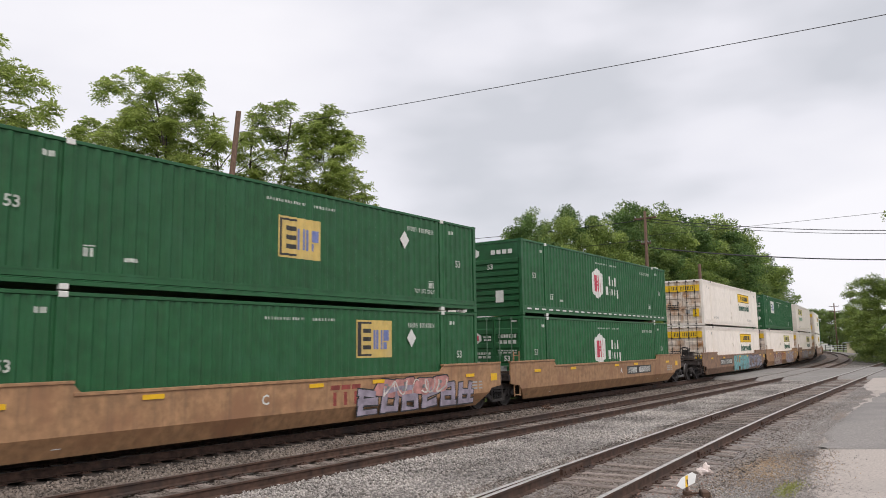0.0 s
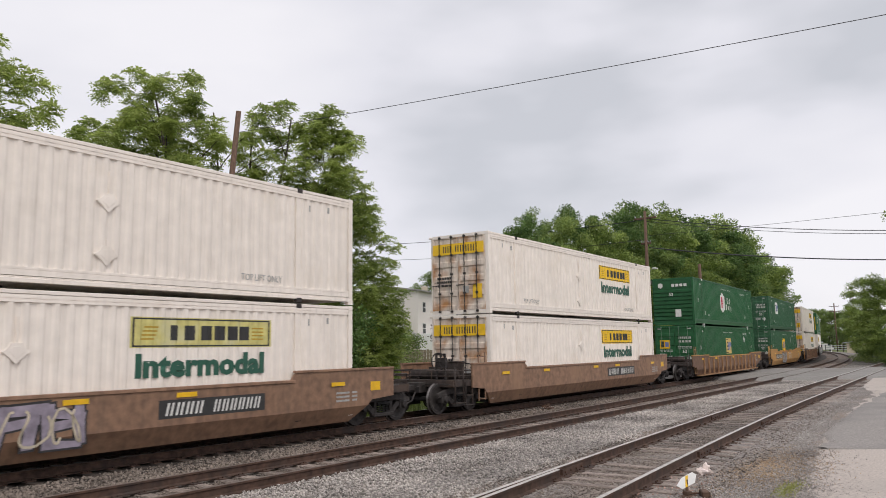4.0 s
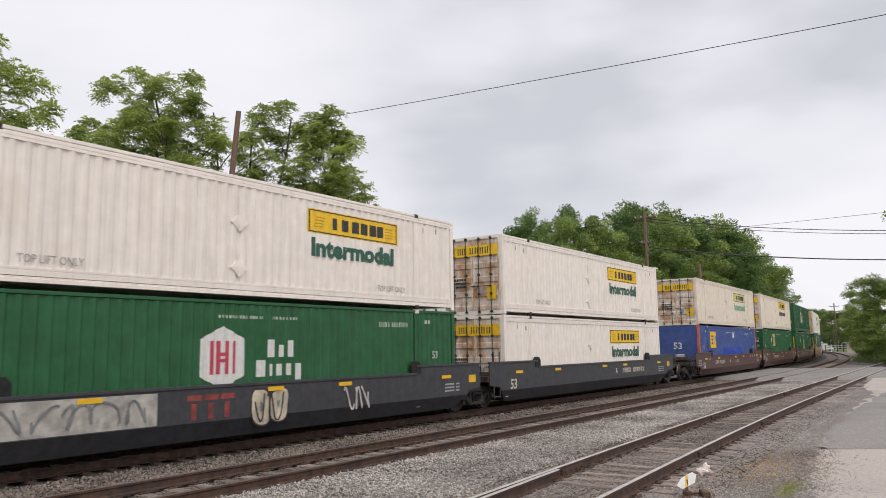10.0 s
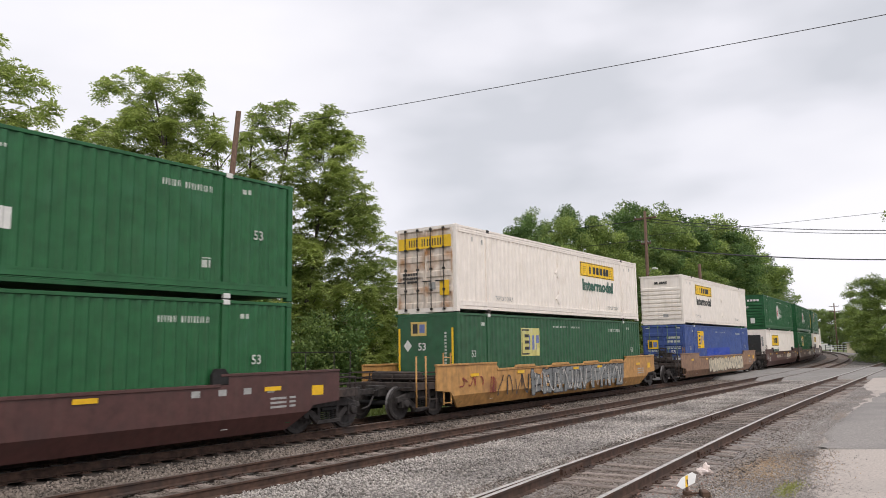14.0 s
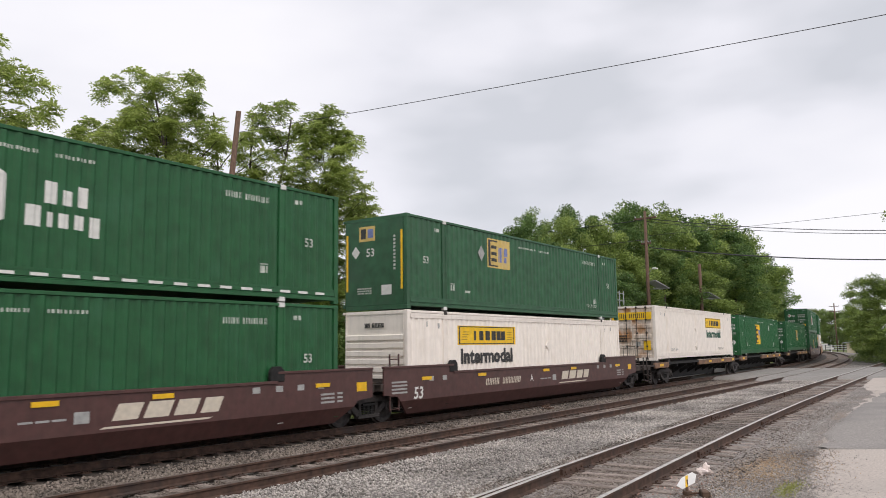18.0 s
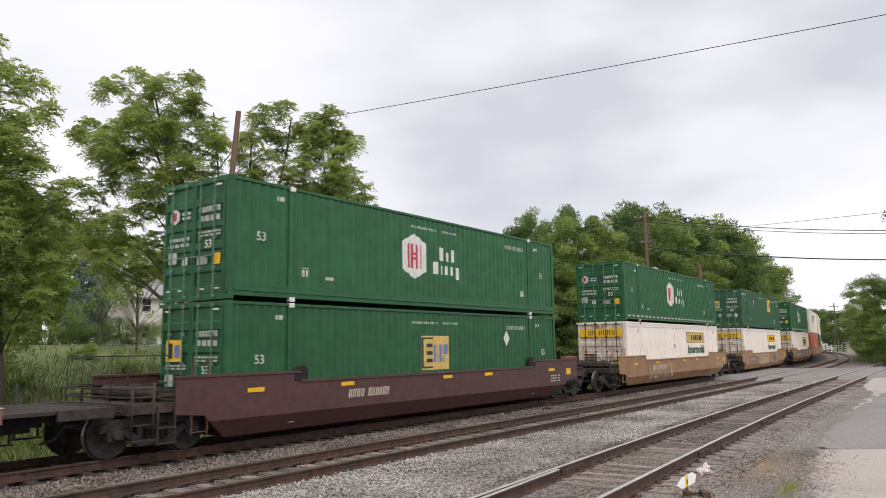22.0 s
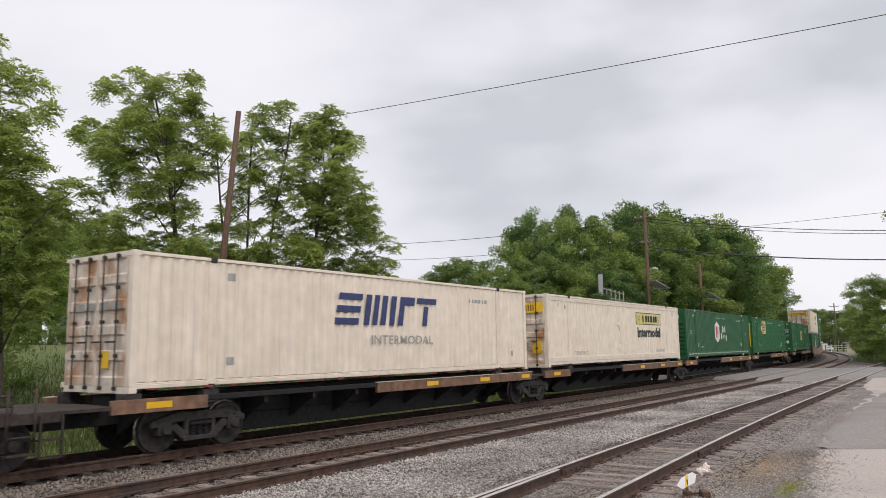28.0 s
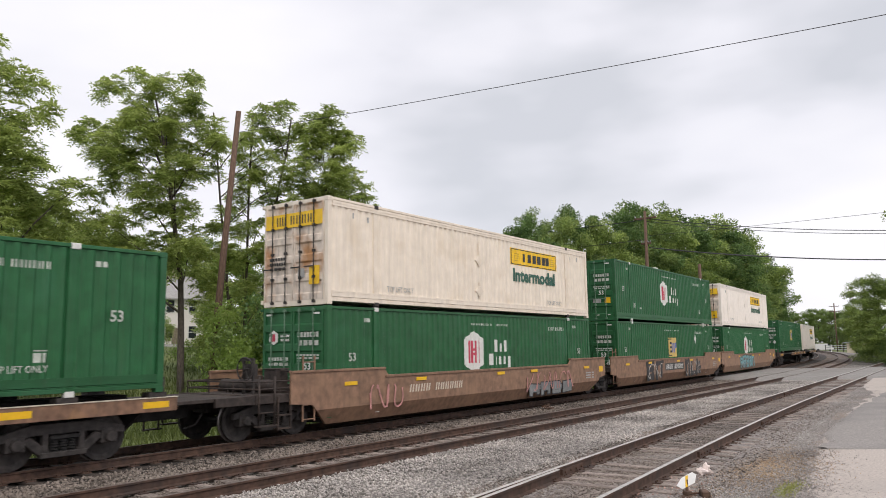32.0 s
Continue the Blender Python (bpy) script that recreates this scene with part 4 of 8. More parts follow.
def mark_jb(p, st, d):
    x0, x1, z0, z1 = st.get("logo", (9.6, 13.3, 1.83, 2.46))
    panel = st.get("panel", YELLOW)
    p("emblem", bar(x0, x1, z0, z1, d), panel, label="yellow name panel with dark border and blocks")
    for a, b in ((z0 + 0.02, z0 + 0.05), (z1 - 0.05, z1 - 0.02)):
        p("border", bars(((x0 + 0.05, x1 - 0.05),), a, b, d, 0.008), MARK_BLACK)
    p("border", bars(((x0 + 0.05, x0 + 0.09), (x1 - 0.09, x1 - 0.05)), z0 + 0.02, z1 - 0.02, d, 0.007), MARK_BLACK)
    h = z1 - z0
    w0, w1 = x0 + 0.25 * (x1 - x0), x0 + 0.82 * (x1 - x0)
    k = (w1 - w0) / 6.4
    spans = []
    lo, hi = z0 + 0.24 * h, z1 - 0.26 * h
    for a, wide in ((0.0, 0.55), (1.0, 0.8), (2.35, 0.86), (3.4, 0.86), (4.45, 0.86), (5.5, 0.86)):
        a, b = round(w0 + a * k, 3), round(w0 + (a + wide) * k, 3)
        spans.append((a, b, lo, hi))
    p("wordmark", blocks(spans, d, 0.008), MARK_BLACK, label="black blocks of the wordmark")
    stripes = []
    for q in range(4):
        zq = z0 + (0.26 + 0.13 * q) * h
        for s in (-1, 1):
            a = x0 + 0.06 * (x1 - x0) + 0.03 * q if s < 0 else x1 - 0.16 * (x1 - x0)
            stripes.append((round(a, 3), round(a + 0.09 * (x1 - x0), 3), zq, zq + 0.03))
    p("wing_stripe", blocks(stripes, d, 0.008), PANEL_SHADE)
    if st.get("sub", True):
        me = word("Intermodal", 0.50, 3.35, 0.045)
        p("lettering", me, st.get("sub_ink", MARK_TEAL), Matrix.Translation((x0 + 0.12, -1.2895, z0 - 0.62)))
    p("base_band", kept("base_band", base_band_mesh), st["paint"])
    me = word("TOP LIFT ONLY", 0.16, 1.25, 0.01)
    for x in (2.45, 12.35):
        p("lettering", me, MARK_GREY, Matrix.Translation((x, -1.2895, 0.45)))
    px = 7.4 if x0 > 7 else 9.0
    for z, tall in ((1.78, 0.62), (0.72, 0.3)):
        hold = p("placard_holder", kept("holder", lambda: Shape().prism([(-0.25, 0.0), (-0.13, -0.09), (0, -0.22), (0.13, -0.09), (0.25, 0.0), (0.15, 0.07), (0.1, 0.16), (-0.1, 0.16), (-0.15, 0.07)], -0.022, 0.02).prism([(-0.13, 0.0), (0, -0.13), (0.13, 0.0), (0.08, 0.1), (-0.08, 0.1)], -0.03, -0.02).mesh("placard_holder", 0.004)), st["paint"], Matrix.Translation((px, -1.287, z)))
        p("strap", kept(("strap", tall), lambda: Shape().box(-0.014, 0.014, -0.012, 0.02, 0.16, tall).mesh("strap")), st["paint"], parent=hold)
    p("header_band", kept("header", lambda: Shape().box(0.16, LONG - 0.16, -1.293, -1.24, 2.66, 2.715).box(0.16, LONG - 0.16, -1.293, -1.24, 2.73, 2.80).box(0.16, LONG - 0.16, -1.285, -1.24, 2.70, 2.75).mesh("header_band")), st["paint"])
    for x, z in ((1.0, 2.4), (1.6, 2.35), (14.5, 2.35), (15.2, 2.4)):
        p("marking", bar(x, x + 0.06, z, z + 0.16, d), MARK_GREY)
    if st.get("end", "doors") == "doors":
        p("emblem", end_plate(-1.1, 1.1, 2.16, 2.56), YELLOW, label="yellow name panel")
        p("wordmark", kept("jbend", lambda: jb_end_bars(-0.019)), MARK_BLACK)
        p("marking", end_plate(-1.0, -0.62, 0.55, 1.05), YELLOW)
        p("marking", end_plate(-0.45, -0.2, 0.75, 1.0), MARK_GREY)
        p("marking", end_rows(0.3, 0.95, 1.0, 1.4, 3), MARK_BLACK)
    elif st["end"] == "ribs":
        p("marking", kept("jbend2", lambda: jb_end_bars(-0.016, 2.38, 2.52, 0.55)), MARK_BLACK)
        p("marking", end_plate(-0.4, -0.1, 0.42, 0.6, -0.036), MARK_GREY)
    else:
        p("marking", end_plate(-1.05, -0.9, 1.5, 2.3, -0.008), MARK_GREY)


def jb_end_bars(x, z0=2.24, z1=2.48, k=1.0):
    s = Shape()
    for i, a in enumerate((0.62, 0.42, 0.08, -0.14, -0.36, -0.58)):
        for j in (0.0, -0.10):
            s.box(x - 0.003, x, (a + j) * k - 0.02, (a + j) * k + 0.025, z0, z1)
    return s.mesh("wordmark")


def mark_swift(p, st, d):
    z = 1.48
    def slanted():
        s = Shape()
        for a, b, lo, hi in ((5.85, 6.8, 0, 0.18), (5.87, 6.82, 0.33, 0.51), (5.9, 6.85, 0.67, 0.85), (7.0, 7.24, 0, 0.85), (7.36, 7.58, 0, 0.85), (7.7, 7.94, 0, 0.85), (8.1, 8.34, 0, 0.85), (8.5, 8.74, 0, 0.85), (8.74, 9.2, 0.6, 0.85), (9.3, 10.3, 0.67, 0.85), (9.68, 9.92, 0, 0.6)):
            for x0, x1 in ((a, b),):
                i0 = len(s.v)
                for x in (x0, x1):
                    s.v += [(x + lo * 0.18, -1.2935 - 0.0004 * len(s.f), z + lo), (x + hi * 0.18, -1.2935 - 0.0004 * len(s.f), z + hi)]
                s.f.append((i0, i0 + 2, i0 + 3, i0 + 1))
        return s.mesh("wordmark")
    p("wordmark", kept("swift", slanted), MARK_BLUE, label="dark blue slanted wordmark shapes")
    p("lettering", word("INTERMODAL", 0.25, 2.9, 0.008), MARK_GREY, Matrix.Translation((7.35, -1.2935, 0.95)))
    p("marking", bars(spread(0.4, 15.8, 22, 0.3), 0.05, 0.09, d, 0.011), surface("red_reflector_tape", (0.4, 0.05, 0.04), 0.5, bump=0.0))
    for x, z0 in ((2.4, 0.5), (15.0, 0.5), (2.4, 2.4)):
        p("marking", bar(x, x + 0.2, z0, z0 + 0.18, d), MARK_GREY)
    p("marking", bars(spread(12.3, 13.5, 6, 0.7), 2.3, 2.42, d), MARK_GREY)
    p("marking", end_rows(-0.9, 0.9, 1.7, 1.95, 1), MARK_GREY)
    p("marking", end_plate(-0.55, -0.3, 0.5, 0.85), YELLOW)


MARKS = {"hexagon": mark_hub, "square": mark_emp, "yellow_panel": mark_jb, "blue_word": mark_swift}


def hub(**k):
    return {"kind": "hexagon", "paint": GREEN, "casting": MARK_WHITE, "label": "dark green ribbed steel container with white hexagon emblem", **k}


def emp(x0=7.3, z0=1.08, **k):
    w = k.pop("w", 1.5)
    h = k.pop("h", 1.04)
    base = {"kind": "square", "paint": GREEN, "casting": MARK_WHITE, "label": "dark green ribbed container with square gold emblem", "logo": (x0, x0 + w, z0, z0 + h)}
    base.update(k)
    return base


def jb(**k):
    return {"kind": "yellow_panel", "paint": WHITE, "door_paint": DIRTY_WHITE, "rods": IRON, "casting": IRON, "label": "white ribbed container with yellow name panel and green lettering", **k}


def swift(**k):
    return {"kind": "blue_word", "paint": CREAM, "door_paint": DIRTY_WHITE, "rods": IRON, "casting": IRON, "label": "cream ribbed container with slanted dark blue wordmark", **k}


LEFT = (2.7, 6.4, 1.83, 2.46)
# each car: body kind, paint, joined to the car behind by a shared truck, upper load, lower load, dressing
CONSIST = (
    ("well", TAN_CAR, True, emp(7.25, 1.1, diamond=11.9), emp(10.15, 1.5, diamond=12.2), "tag_pink"),
    ("well", TAN_CAR, False, hub(end="ribs", dashes=True), hub(), "plate"),
    ("well", BROWN_CAR, True, jb(smooth=True), jb(), "tag_teal"),
    ("well", TAN_CAR, True, emp(3.55, 1.45, panel=MARK_WHITE, border=MARK_WHITE, diamond=7.65, diamond_z=2.25, end="doors", label="dark green ribbed container with square white emblem"), jb(panel=PALE_YELLOW), "tag_red"),
    ("well", BROWN_CAR, False, jb(logo=LEFT, end="ribs", paint=WHITE, panel=PALE_YELLOW, sub_ink=MARK_FADED), jb(panel=PALE_YELLOW), "tag_lilac"),
    ("well", BROWN_CAR, False, jb(), jb(), "plate"),
    ("ribbed", TAN_CAR, False, hub(end="ribs"), emp(7.3, 1.08, diamond=12.4), "none"),
    ("well", ORANGE_CAR, False, emp(3.45, 1.45, panel=MARK_WHITE, border=MARK_WHITE, diamond=7.8, paint=GREEN_DULL, label="dull green ribbed container with square white emblem"), emp(6.15, 1.0, w=1.7, h=1.15, panel=YELLOW, paint=GREEN_DULL, diamond=11.2), "tag_silver"),
    ("ribbed", DARK_CAR, False, jb(), jb(), "none"),
    ("well", BLACK_CAR, True, emp(4.4, 1.55, diamond=3.35, diamond_z=2.2, high=True, paint=GREEN, end="flat_doors"), jb(logo=LEFT, end="ribs"), "tag_silver"),
    ("well", BLACK_CAR, True, jb(), hub(), "mural"),
    ("well", BLACK_CAR, False, jb(), jb(), "letters_A"),
    ("well", MAROON_CAR, True, jb(paint=CREAM, panel=PALE_YELLOW, sub_ink=MARK_FADED), emp(2.6, 1.5, w=1.4, paint=BLUE, panel=YELLOW, border=YELLOW, label="blue ribbed container with red corner posts and yellow emblem", patch=(5.6, 11.2), posts=RED, end="number"), "maroon_A"),
    ("well", MAROON_CAR, True, jb(paint=CREAM, sub_ink=MARK_BLACK, logo=(9.4, 13.3, 1.95, 2.62)), emp(4.6, 1.5, diamond=3.75), "maroon_C"),
    ("well", MAROON_CAR, False, hub(), emp(7.3, 1.08, diamond=4.2, end="flat_doors"), "maroon_B"),
    ("well", ORANGE_CAR, False, jb(), emp(4.2, 1.4, panel=PALE_YELLOW, border=MARK_BLACK, paint=GREEN_DULL, end="flat_doors"), "tag_wild"),
    ("well", BROWN_CAR, False, jb(logo=LEFT, end="ribs", sub_ink=MARK_BLACK, smooth=True), emp(2.6, 1.5, w=1.4, paint=BLUE, panel=YELLOW, label="blue ribbed container with yellow square emblem", patch=(4.5, 10.5)), "tag_cream"),
    ("well", MAROON_CAR, True, hub(end="ribs"), jb(logo=(2.8, 6.4, 1.5, 2.45), end="cooler", smooth=True, label="smooth white refrigerated container with bordered yellow panel"), "maroon_B"),
    ("well", MAROON_CAR, True, hub(end="ribs", dashes=True), emp(4.4, 1.4, diamond=3.6, end="ribs"), "maroon_C"),
    ("well", MAROON_CAR, False, emp(4.65, 1.6, diamond=3.85, paint=GREEN_DULL, end="flat_doors"), jb(logo=LEFT, end="ribs", sub_ink=MARK_BLACK), "maroon_A"),
    ("spine", TAN_CAR, True, None, jb(smooth=True), "none"),
    ("spine", TAN_CAR, True, None, emp(6.0, 0.75, w=1.75, h=1.55, panel=YELLOW, diamond=11.3), "none"),
    ("spine", TAN_CAR, False, None, emp(7.4, 1.08, diamond=11.9), "none"),
    ("well", MAROON_CAR, False, hub(), emp(7.3, 1.08, diamond=12.0), "plate"),
    ("well", TAN_CAR, False, hub(dashes=True), jb(panel=GOLD), "tag_cream"),
    ("well", TAN_CAR, False, emp(10.35, 1.5, diamond=4.2, high=True, paint=GREEN_DULL, panel=YELLOW), jb(), "tag_white"),
    ("well", BROWN_CAR, True, hub(dashes=True), jb(logo=(9.5, 13.2, 1.35, 2.35), sub=False, smooth=True, label="white container with bordered yellow name panel"), "tag_small"),
    ("well", BROWN_CAR, True, swift(paint=WHITE), emp(7.5, 1.1, w=1.3, paint=RED, panel=YELLOW, label="faded red ribbed container with small yellow emblem"), "none"),
    ("well", BROWN_CAR, False, jb(paint=CREAM, panel=PALE_YELLOW), emp(10.05, 1.5, diamond=12.5), "plate"),
    ("spine", TAN_CAR, True, None, swift(), "none"),
    ("spine", ORANGE_CAR, True, None, jb(paint=CREAM, panel=PALE_YELLOW, sub_ink=MARK_BLACK), "none"),
    ("spine", ORANGE_CAR, True, None, hub(dashes=True, end="ribs", smooth=True), "none"),
    ("spine", ORANGE_CAR, True, None, emp(4.4, 1.6, diamond=3.6, end="flat_doors", paint=GREEN), "none"),
    ("spine", ORANGE_CAR, False, None, emp(7.3, 1.08, diamond=11.8), "none"),
    ("well", BROWN_CAR, True, jb(paint=CREAM), hub(), "tag_red"),
    ("well", BROWN_CAR, True, hub(), emp(7.3, 1.08, diamond=12.0), "tag_block"),
    ("well", BROWN_CAR, False, jb(), hub(), "tag_teal"),
    ("spine", TAN_CAR, True, None, emp(7.3, 1.08), "none"),
    ("spine", TAN_CAR, False, None, jb(), "none"),
)
HEADS = (5.43, 24.76, 48.21, 67.52, 87.15, 110.36, 134.13, 157.76, 181.26, 204.60, 224.12, 243.41, 266.91, 286.03, 305.26, 328.68, 352.29, 375.80, 395.34, 414.47, 435.61, 454.27, 475.27, 496.50, 520.18, 544.09, 567.90, 587.17, 606.84, 627.54, 645.43, 663.01, 680.61, 701.45, 722.42, 741.76, 760.6, 782.0, 800.0)
LOW, UP, SPINE_DECK = 0.362, 3.289, 1.285


# ---- the train: cars and trucks ----
WHEEL = 0.4826       # radius of a 38-inch wheel


def wheel_mesh():
    s = Shape()
    ring = ((0.07, 0.09), (0.12, 0.09), (0.16, 0.045), (0.34, 0.045), (0.38, 0.07), (0.45, 0.07), (0.458, 0.0), (0.462, -0.04), (0.485, -0.05), (0.485, -0.07), (0.38, -0.07), (0.34, -0.03), (0.12, -0.03), (0.07, -0.05))
    n = 20
    for j in range(n):
        w = 2 * math.pi * j / n
        s.v += [(r * WHEEL / 0.458 * math.cos(w), -y, r * WHEEL / 0.458 * math.sin(w)) for r, y in ring]
    k = len(ring)
    for j in range(n):
        a, b = j * k, ((j + 1) % n) * k
        s.f += [(a + i, a + i + 1, b + i + 1, b + i) for i in range(k - 1)]
    me = s.mesh("wheel")
    me.materials.append(None)
    me.polygons.foreach_set("material_index", [1 if i in (6, 7) else 0 for j in range(n) for i in range(k - 1)])
    return me


def side_frame_mesh():
    s = Shape()
    y0, y1 = -0.06, 0.07
    s.prism([(-1.22, 0.50), (-0.55, 0.60), (0.55, 0.60), (1.22, 0.50), (1.22, 0.64), (0.62, 0.80), (-0.62, 0.80), (-1.22, 0.64)], y0, y1)
    s.prism([(-0.80, 0.52), (-0.42, 0.20), (-0.26, 0.20), (-0.26, 0.30), (-0.62, 0.58)], y0 + 0.004, y1 - 0.004)
    s.prism([(0.26, 0.30), (0.26, 0.20), (0.42, 0.20), (0.80, 0.52), (0.62, 0.58)], y0 + 0.004, y1 - 0.004)
    s.box(-0.44, 0.44, y0 - 0.03, y1 + 0.03, 0.18, 0.28)
    s.box(-0.40, -0.29, y0, y1, 0.28, 0.62)
    s.box(0.29, 0.40, y0, y1, 0.28, 0.62)
    for x in (-0.89, 0.89):
        s.box(x - 0.17, x + 0.17, y0 - 0.02, y1 + 0.02, 0.34, 0.62)
        s.tube([(x, y0 - 0.10, 0.46), (x, y0, 0.46)], [0.10, 0.12], 10)
    return s.mesh("side_frame", 0.012)


def spring_mesh():
    s = Shape()
    for x in (-0.17, 0.0, 0.17):
        for k in range(5):
            z = 0.29 + k * 0.05
            s.tube([(x, 0.0, z), (x, 0.0, z + 0.032)], [0.075, 0.075], 8)
    s.box(-0.28, 0.28, -0.1, 0.1, 0.54, 0.60)
    return s.mesh("spring_nest")


AXLES = []


def truck(n):
    root = tagged(new("freight_truck"), "grimy cast steel railway truck with four wheels", "railway truck", "trucks under the train")
    part("bolster", kept("bolster", lambda: Shape().box(-0.22, 0.22, -0.95, 0.95, 0.52, 0.74).box(-0.12, 0.12, -0.3, 0.3, 0.74, 0.86).mesh("bolster", 0.02)), IRON, root)
    for side in (-1, 1):
        m = Matrix.Translation((0, side * 1.0, 0.024)) @ (Matrix.Identity(4) if side < 0 else Matrix.Rotation(math.pi, 4, "Z"))
        part("side_frame", kept("sframe", side_frame_mesh), IRON, root, m)
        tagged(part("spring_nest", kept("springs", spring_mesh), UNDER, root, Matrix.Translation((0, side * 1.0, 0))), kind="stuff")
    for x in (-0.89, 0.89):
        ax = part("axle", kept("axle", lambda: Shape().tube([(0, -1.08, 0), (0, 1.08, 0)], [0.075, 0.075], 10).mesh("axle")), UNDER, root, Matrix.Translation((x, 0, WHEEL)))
        for side in (-1, 1):
            m = Matrix.Translation((0, side * 0.76, 0)) @ (Matrix.Identity(4) if side < 0 else Matrix.Rotation(math.pi, 4, "Z"))
            wh = part("wheel", kept("wheel", wheel_mesh), IRON, ax, m)
            wh.material_slots[1].link = "OBJECT"
            wh.material_slots[1].material = TREAD
        AXLES.append((ax, x, n))
    return root


def sill_mesh(ribbed, e0, e1):
    s = Shape()
    top, end = (1.33, 1.43) if ribbed else (1.36, 1.57)
    s.prism([(e0, 0.80), (-0.65, 0.74), (-0.5, 0.60), (16.65, 0.60), (16.8, 0.74), (e1, 0.80), (e1, end), (14.0, end), (13.8, top), (2.35, top), (2.15, end), (e0, end)], -1.42, -1.37)
    i = len(s.v)
    s.v += [(-0.5, -1.42, 0.60), (16.65, -1.42, 0.60), (16.1, -1.20, 0.20), (0.05, -1.20, 0.20), (-0.5, -1.36, 0.60), (16.65, -1.36, 0.60), (16.1, -1.14, 0.20), (0.05, -1.14, 0.20)]
    s.f += [(i, i + 3, i + 2, i + 1), (i + 4, i + 5, i + 6, i + 7), (i + 3, i + 7, i + 6, i + 2), (i, i + 4, i + 7, i + 3), (i + 1, i + 2, i + 6, i + 5)]
    return s.mesh("side_sill")


def chord_mesh(ribbed, e0, e1):
    s = Shape()
    top, end = (1.33, 1.43) if ribbed else (1.36, 1.57)
    s.box(e0, 2.2, -1.45, -1.33, end - 0.03, end + 0.03)
    s.box(13.95, e1, -1.45, -1.33, end - 0.03, end + 0.03)
    s.box(2.2, 13.95, -1.45, -1.33, top - 0.05, top + 0.02)
    return s.mesh("top_chord", 0.008)


def floor_mesh():
    s = Shape()
    for x in (0.2, 2.0, 5.0, 8.07, 11.1, 14.1, 15.95):
        s.box(x - 0.25, x + 0.25, -1.17, 1.17, 0.24, 0.355)
    s.box(0.2, 15.95, -1.16, -0.95, 0.24, 0.30)
    s.box(0.2, 15.95, 0.95, 1.16, 0.24, 0.30)
    return s.mesh("floor_frame")


def platform_mesh():
    """The end of a car over its truck, for the leading end."""
    s = Shape()
    s.box(-1.35, -0.05, -1.36, 1.36, 1.02, 1.10)
    s.box(-2.0, -0.05, -0.55, 0.55, 0.88, 1.02)
    s.box(-1.35, -1.25, -1.40, 1.40, 0.92, 1.12)
    for y in (-0.9, -0.3, 0.3, 0.9):
        s.box(-1.3, -0.05, y - 0.05, y + 0.05, 1.10, 1.16)
    s.box(-0.22, -0.12, -1.30, 1.30, 0.40, 1.22)
    return s.mesh("end_platform", 0.008)


def coupler_mesh():
    s = Shape()
    s.box(-2.75, -1.9, -0.26, 0.26, 0.68, 1.0)
    s.box(-3.5, -2.7, -0.08, 0.08, 0.76, 0.92)
    s.prism([(-3.72, 0.70), (-3.45, 0.68), (-3.45, 1.0), (-3.72, 0.98)], -0.16, 0.16)
    s.tube([(-3.1, -0.35, 0.72), (-3.3, -0.36, 0.45), (-3.6, -0.34, 0.38)], [0.03, 0.03, 0.03], 6)
    return s.mesh("coupler", 0.01)


def ladder_mesh():
    s = Shape()
    for x in (-0.95, -0.55):
        s.box(x - 0.02, x + 0.02, -1.40, -1.37, 0.35, 1.95)
    for z in (0.40, 0.75, 1.1, 1.45, 1.8):
        s.tube([(-0.97, -1.385, z), (-0.53, -1.385, z)], [0.016, 0.016], 6)
    return s.mesh("ladder")


def corner_post_mesh(tall):
    """One handrail post at a car's corner, which goes on down as the side of a stirrup step."""
    return Shape().tube([(0, 0, 0.36), (0, 0, tall)], [0.026, 0.026], 8).mesh("handrail_post", smooth=True)


def corner_rails(root, m, paint):
    """Corner posts with a hanging step, and the low rail across the end deck."""
    m = m or Matrix.Identity(4)
    bright = paint in (ORANGE_CAR, DARK_CAR)
    tall, ink = (1.86, ORANGE_CAR) if bright else (1.5, DECK)
    for x in (-2.32, -1.84):
        part("handrail_post", kept(("corner_post", tall), lambda: corner_post_mesh(tall)), ink, root, m @ Matrix.Translation((x, -1.36, 0)))
    part("stirrup_step", kept("stirrup", lambda: Shape().box(-2.36, -1.80, -1.43, -1.24, 0.33, 0.365).box(-2.33, -1.83, -1.375, -1.345, 0.64, 0.67).mesh("stirrup_step", 0.004)), DECK, root, m)
    for z in (1.20, 1.37):
        part("end_rail", kept("end_rail", lambda: Shape().tube([(-1.0, -1.34, 0), (-2.30, -1.34, 0), (-2.33, -1.30, 0), (-2.33, 1.30, 0), (-2.30, 1.34, 0), (-1.0, 1.34, 0)], [0.021] * 6, 6).mesh("end_rail", smooth=True)), DECK, root, m @ Matrix.Translation((0, 0, z)))
    for y in (-0.45, 0.45, 1.3):
        part("rail_post", kept("rail_post", lambda: Shape().tube([(-2.33, 0, 1.0), (-2.33, 0, 1.38)], [0.02, 0.02], 6).mesh("rail_post")), DECK, root, m @ Matrix.Translation((0, y, 0)))


def reservoir_mesh():
    s = Shape().tube([(-1.55, -0.95, 1.24), (-1.55, -0.88, 1.24), (-1.55, 0.88, 1.24), (-1.55, 0.95, 1.24)], [0.10, 0.155, 0.155, 0.10], 14)
    for y in (-0.6, 0.6):
        s.box(-1.66, -1.44, y - 0.04, y + 0.04, 1.05, 1.14)
    return s.mesh("air_reservoir", smooth=True)


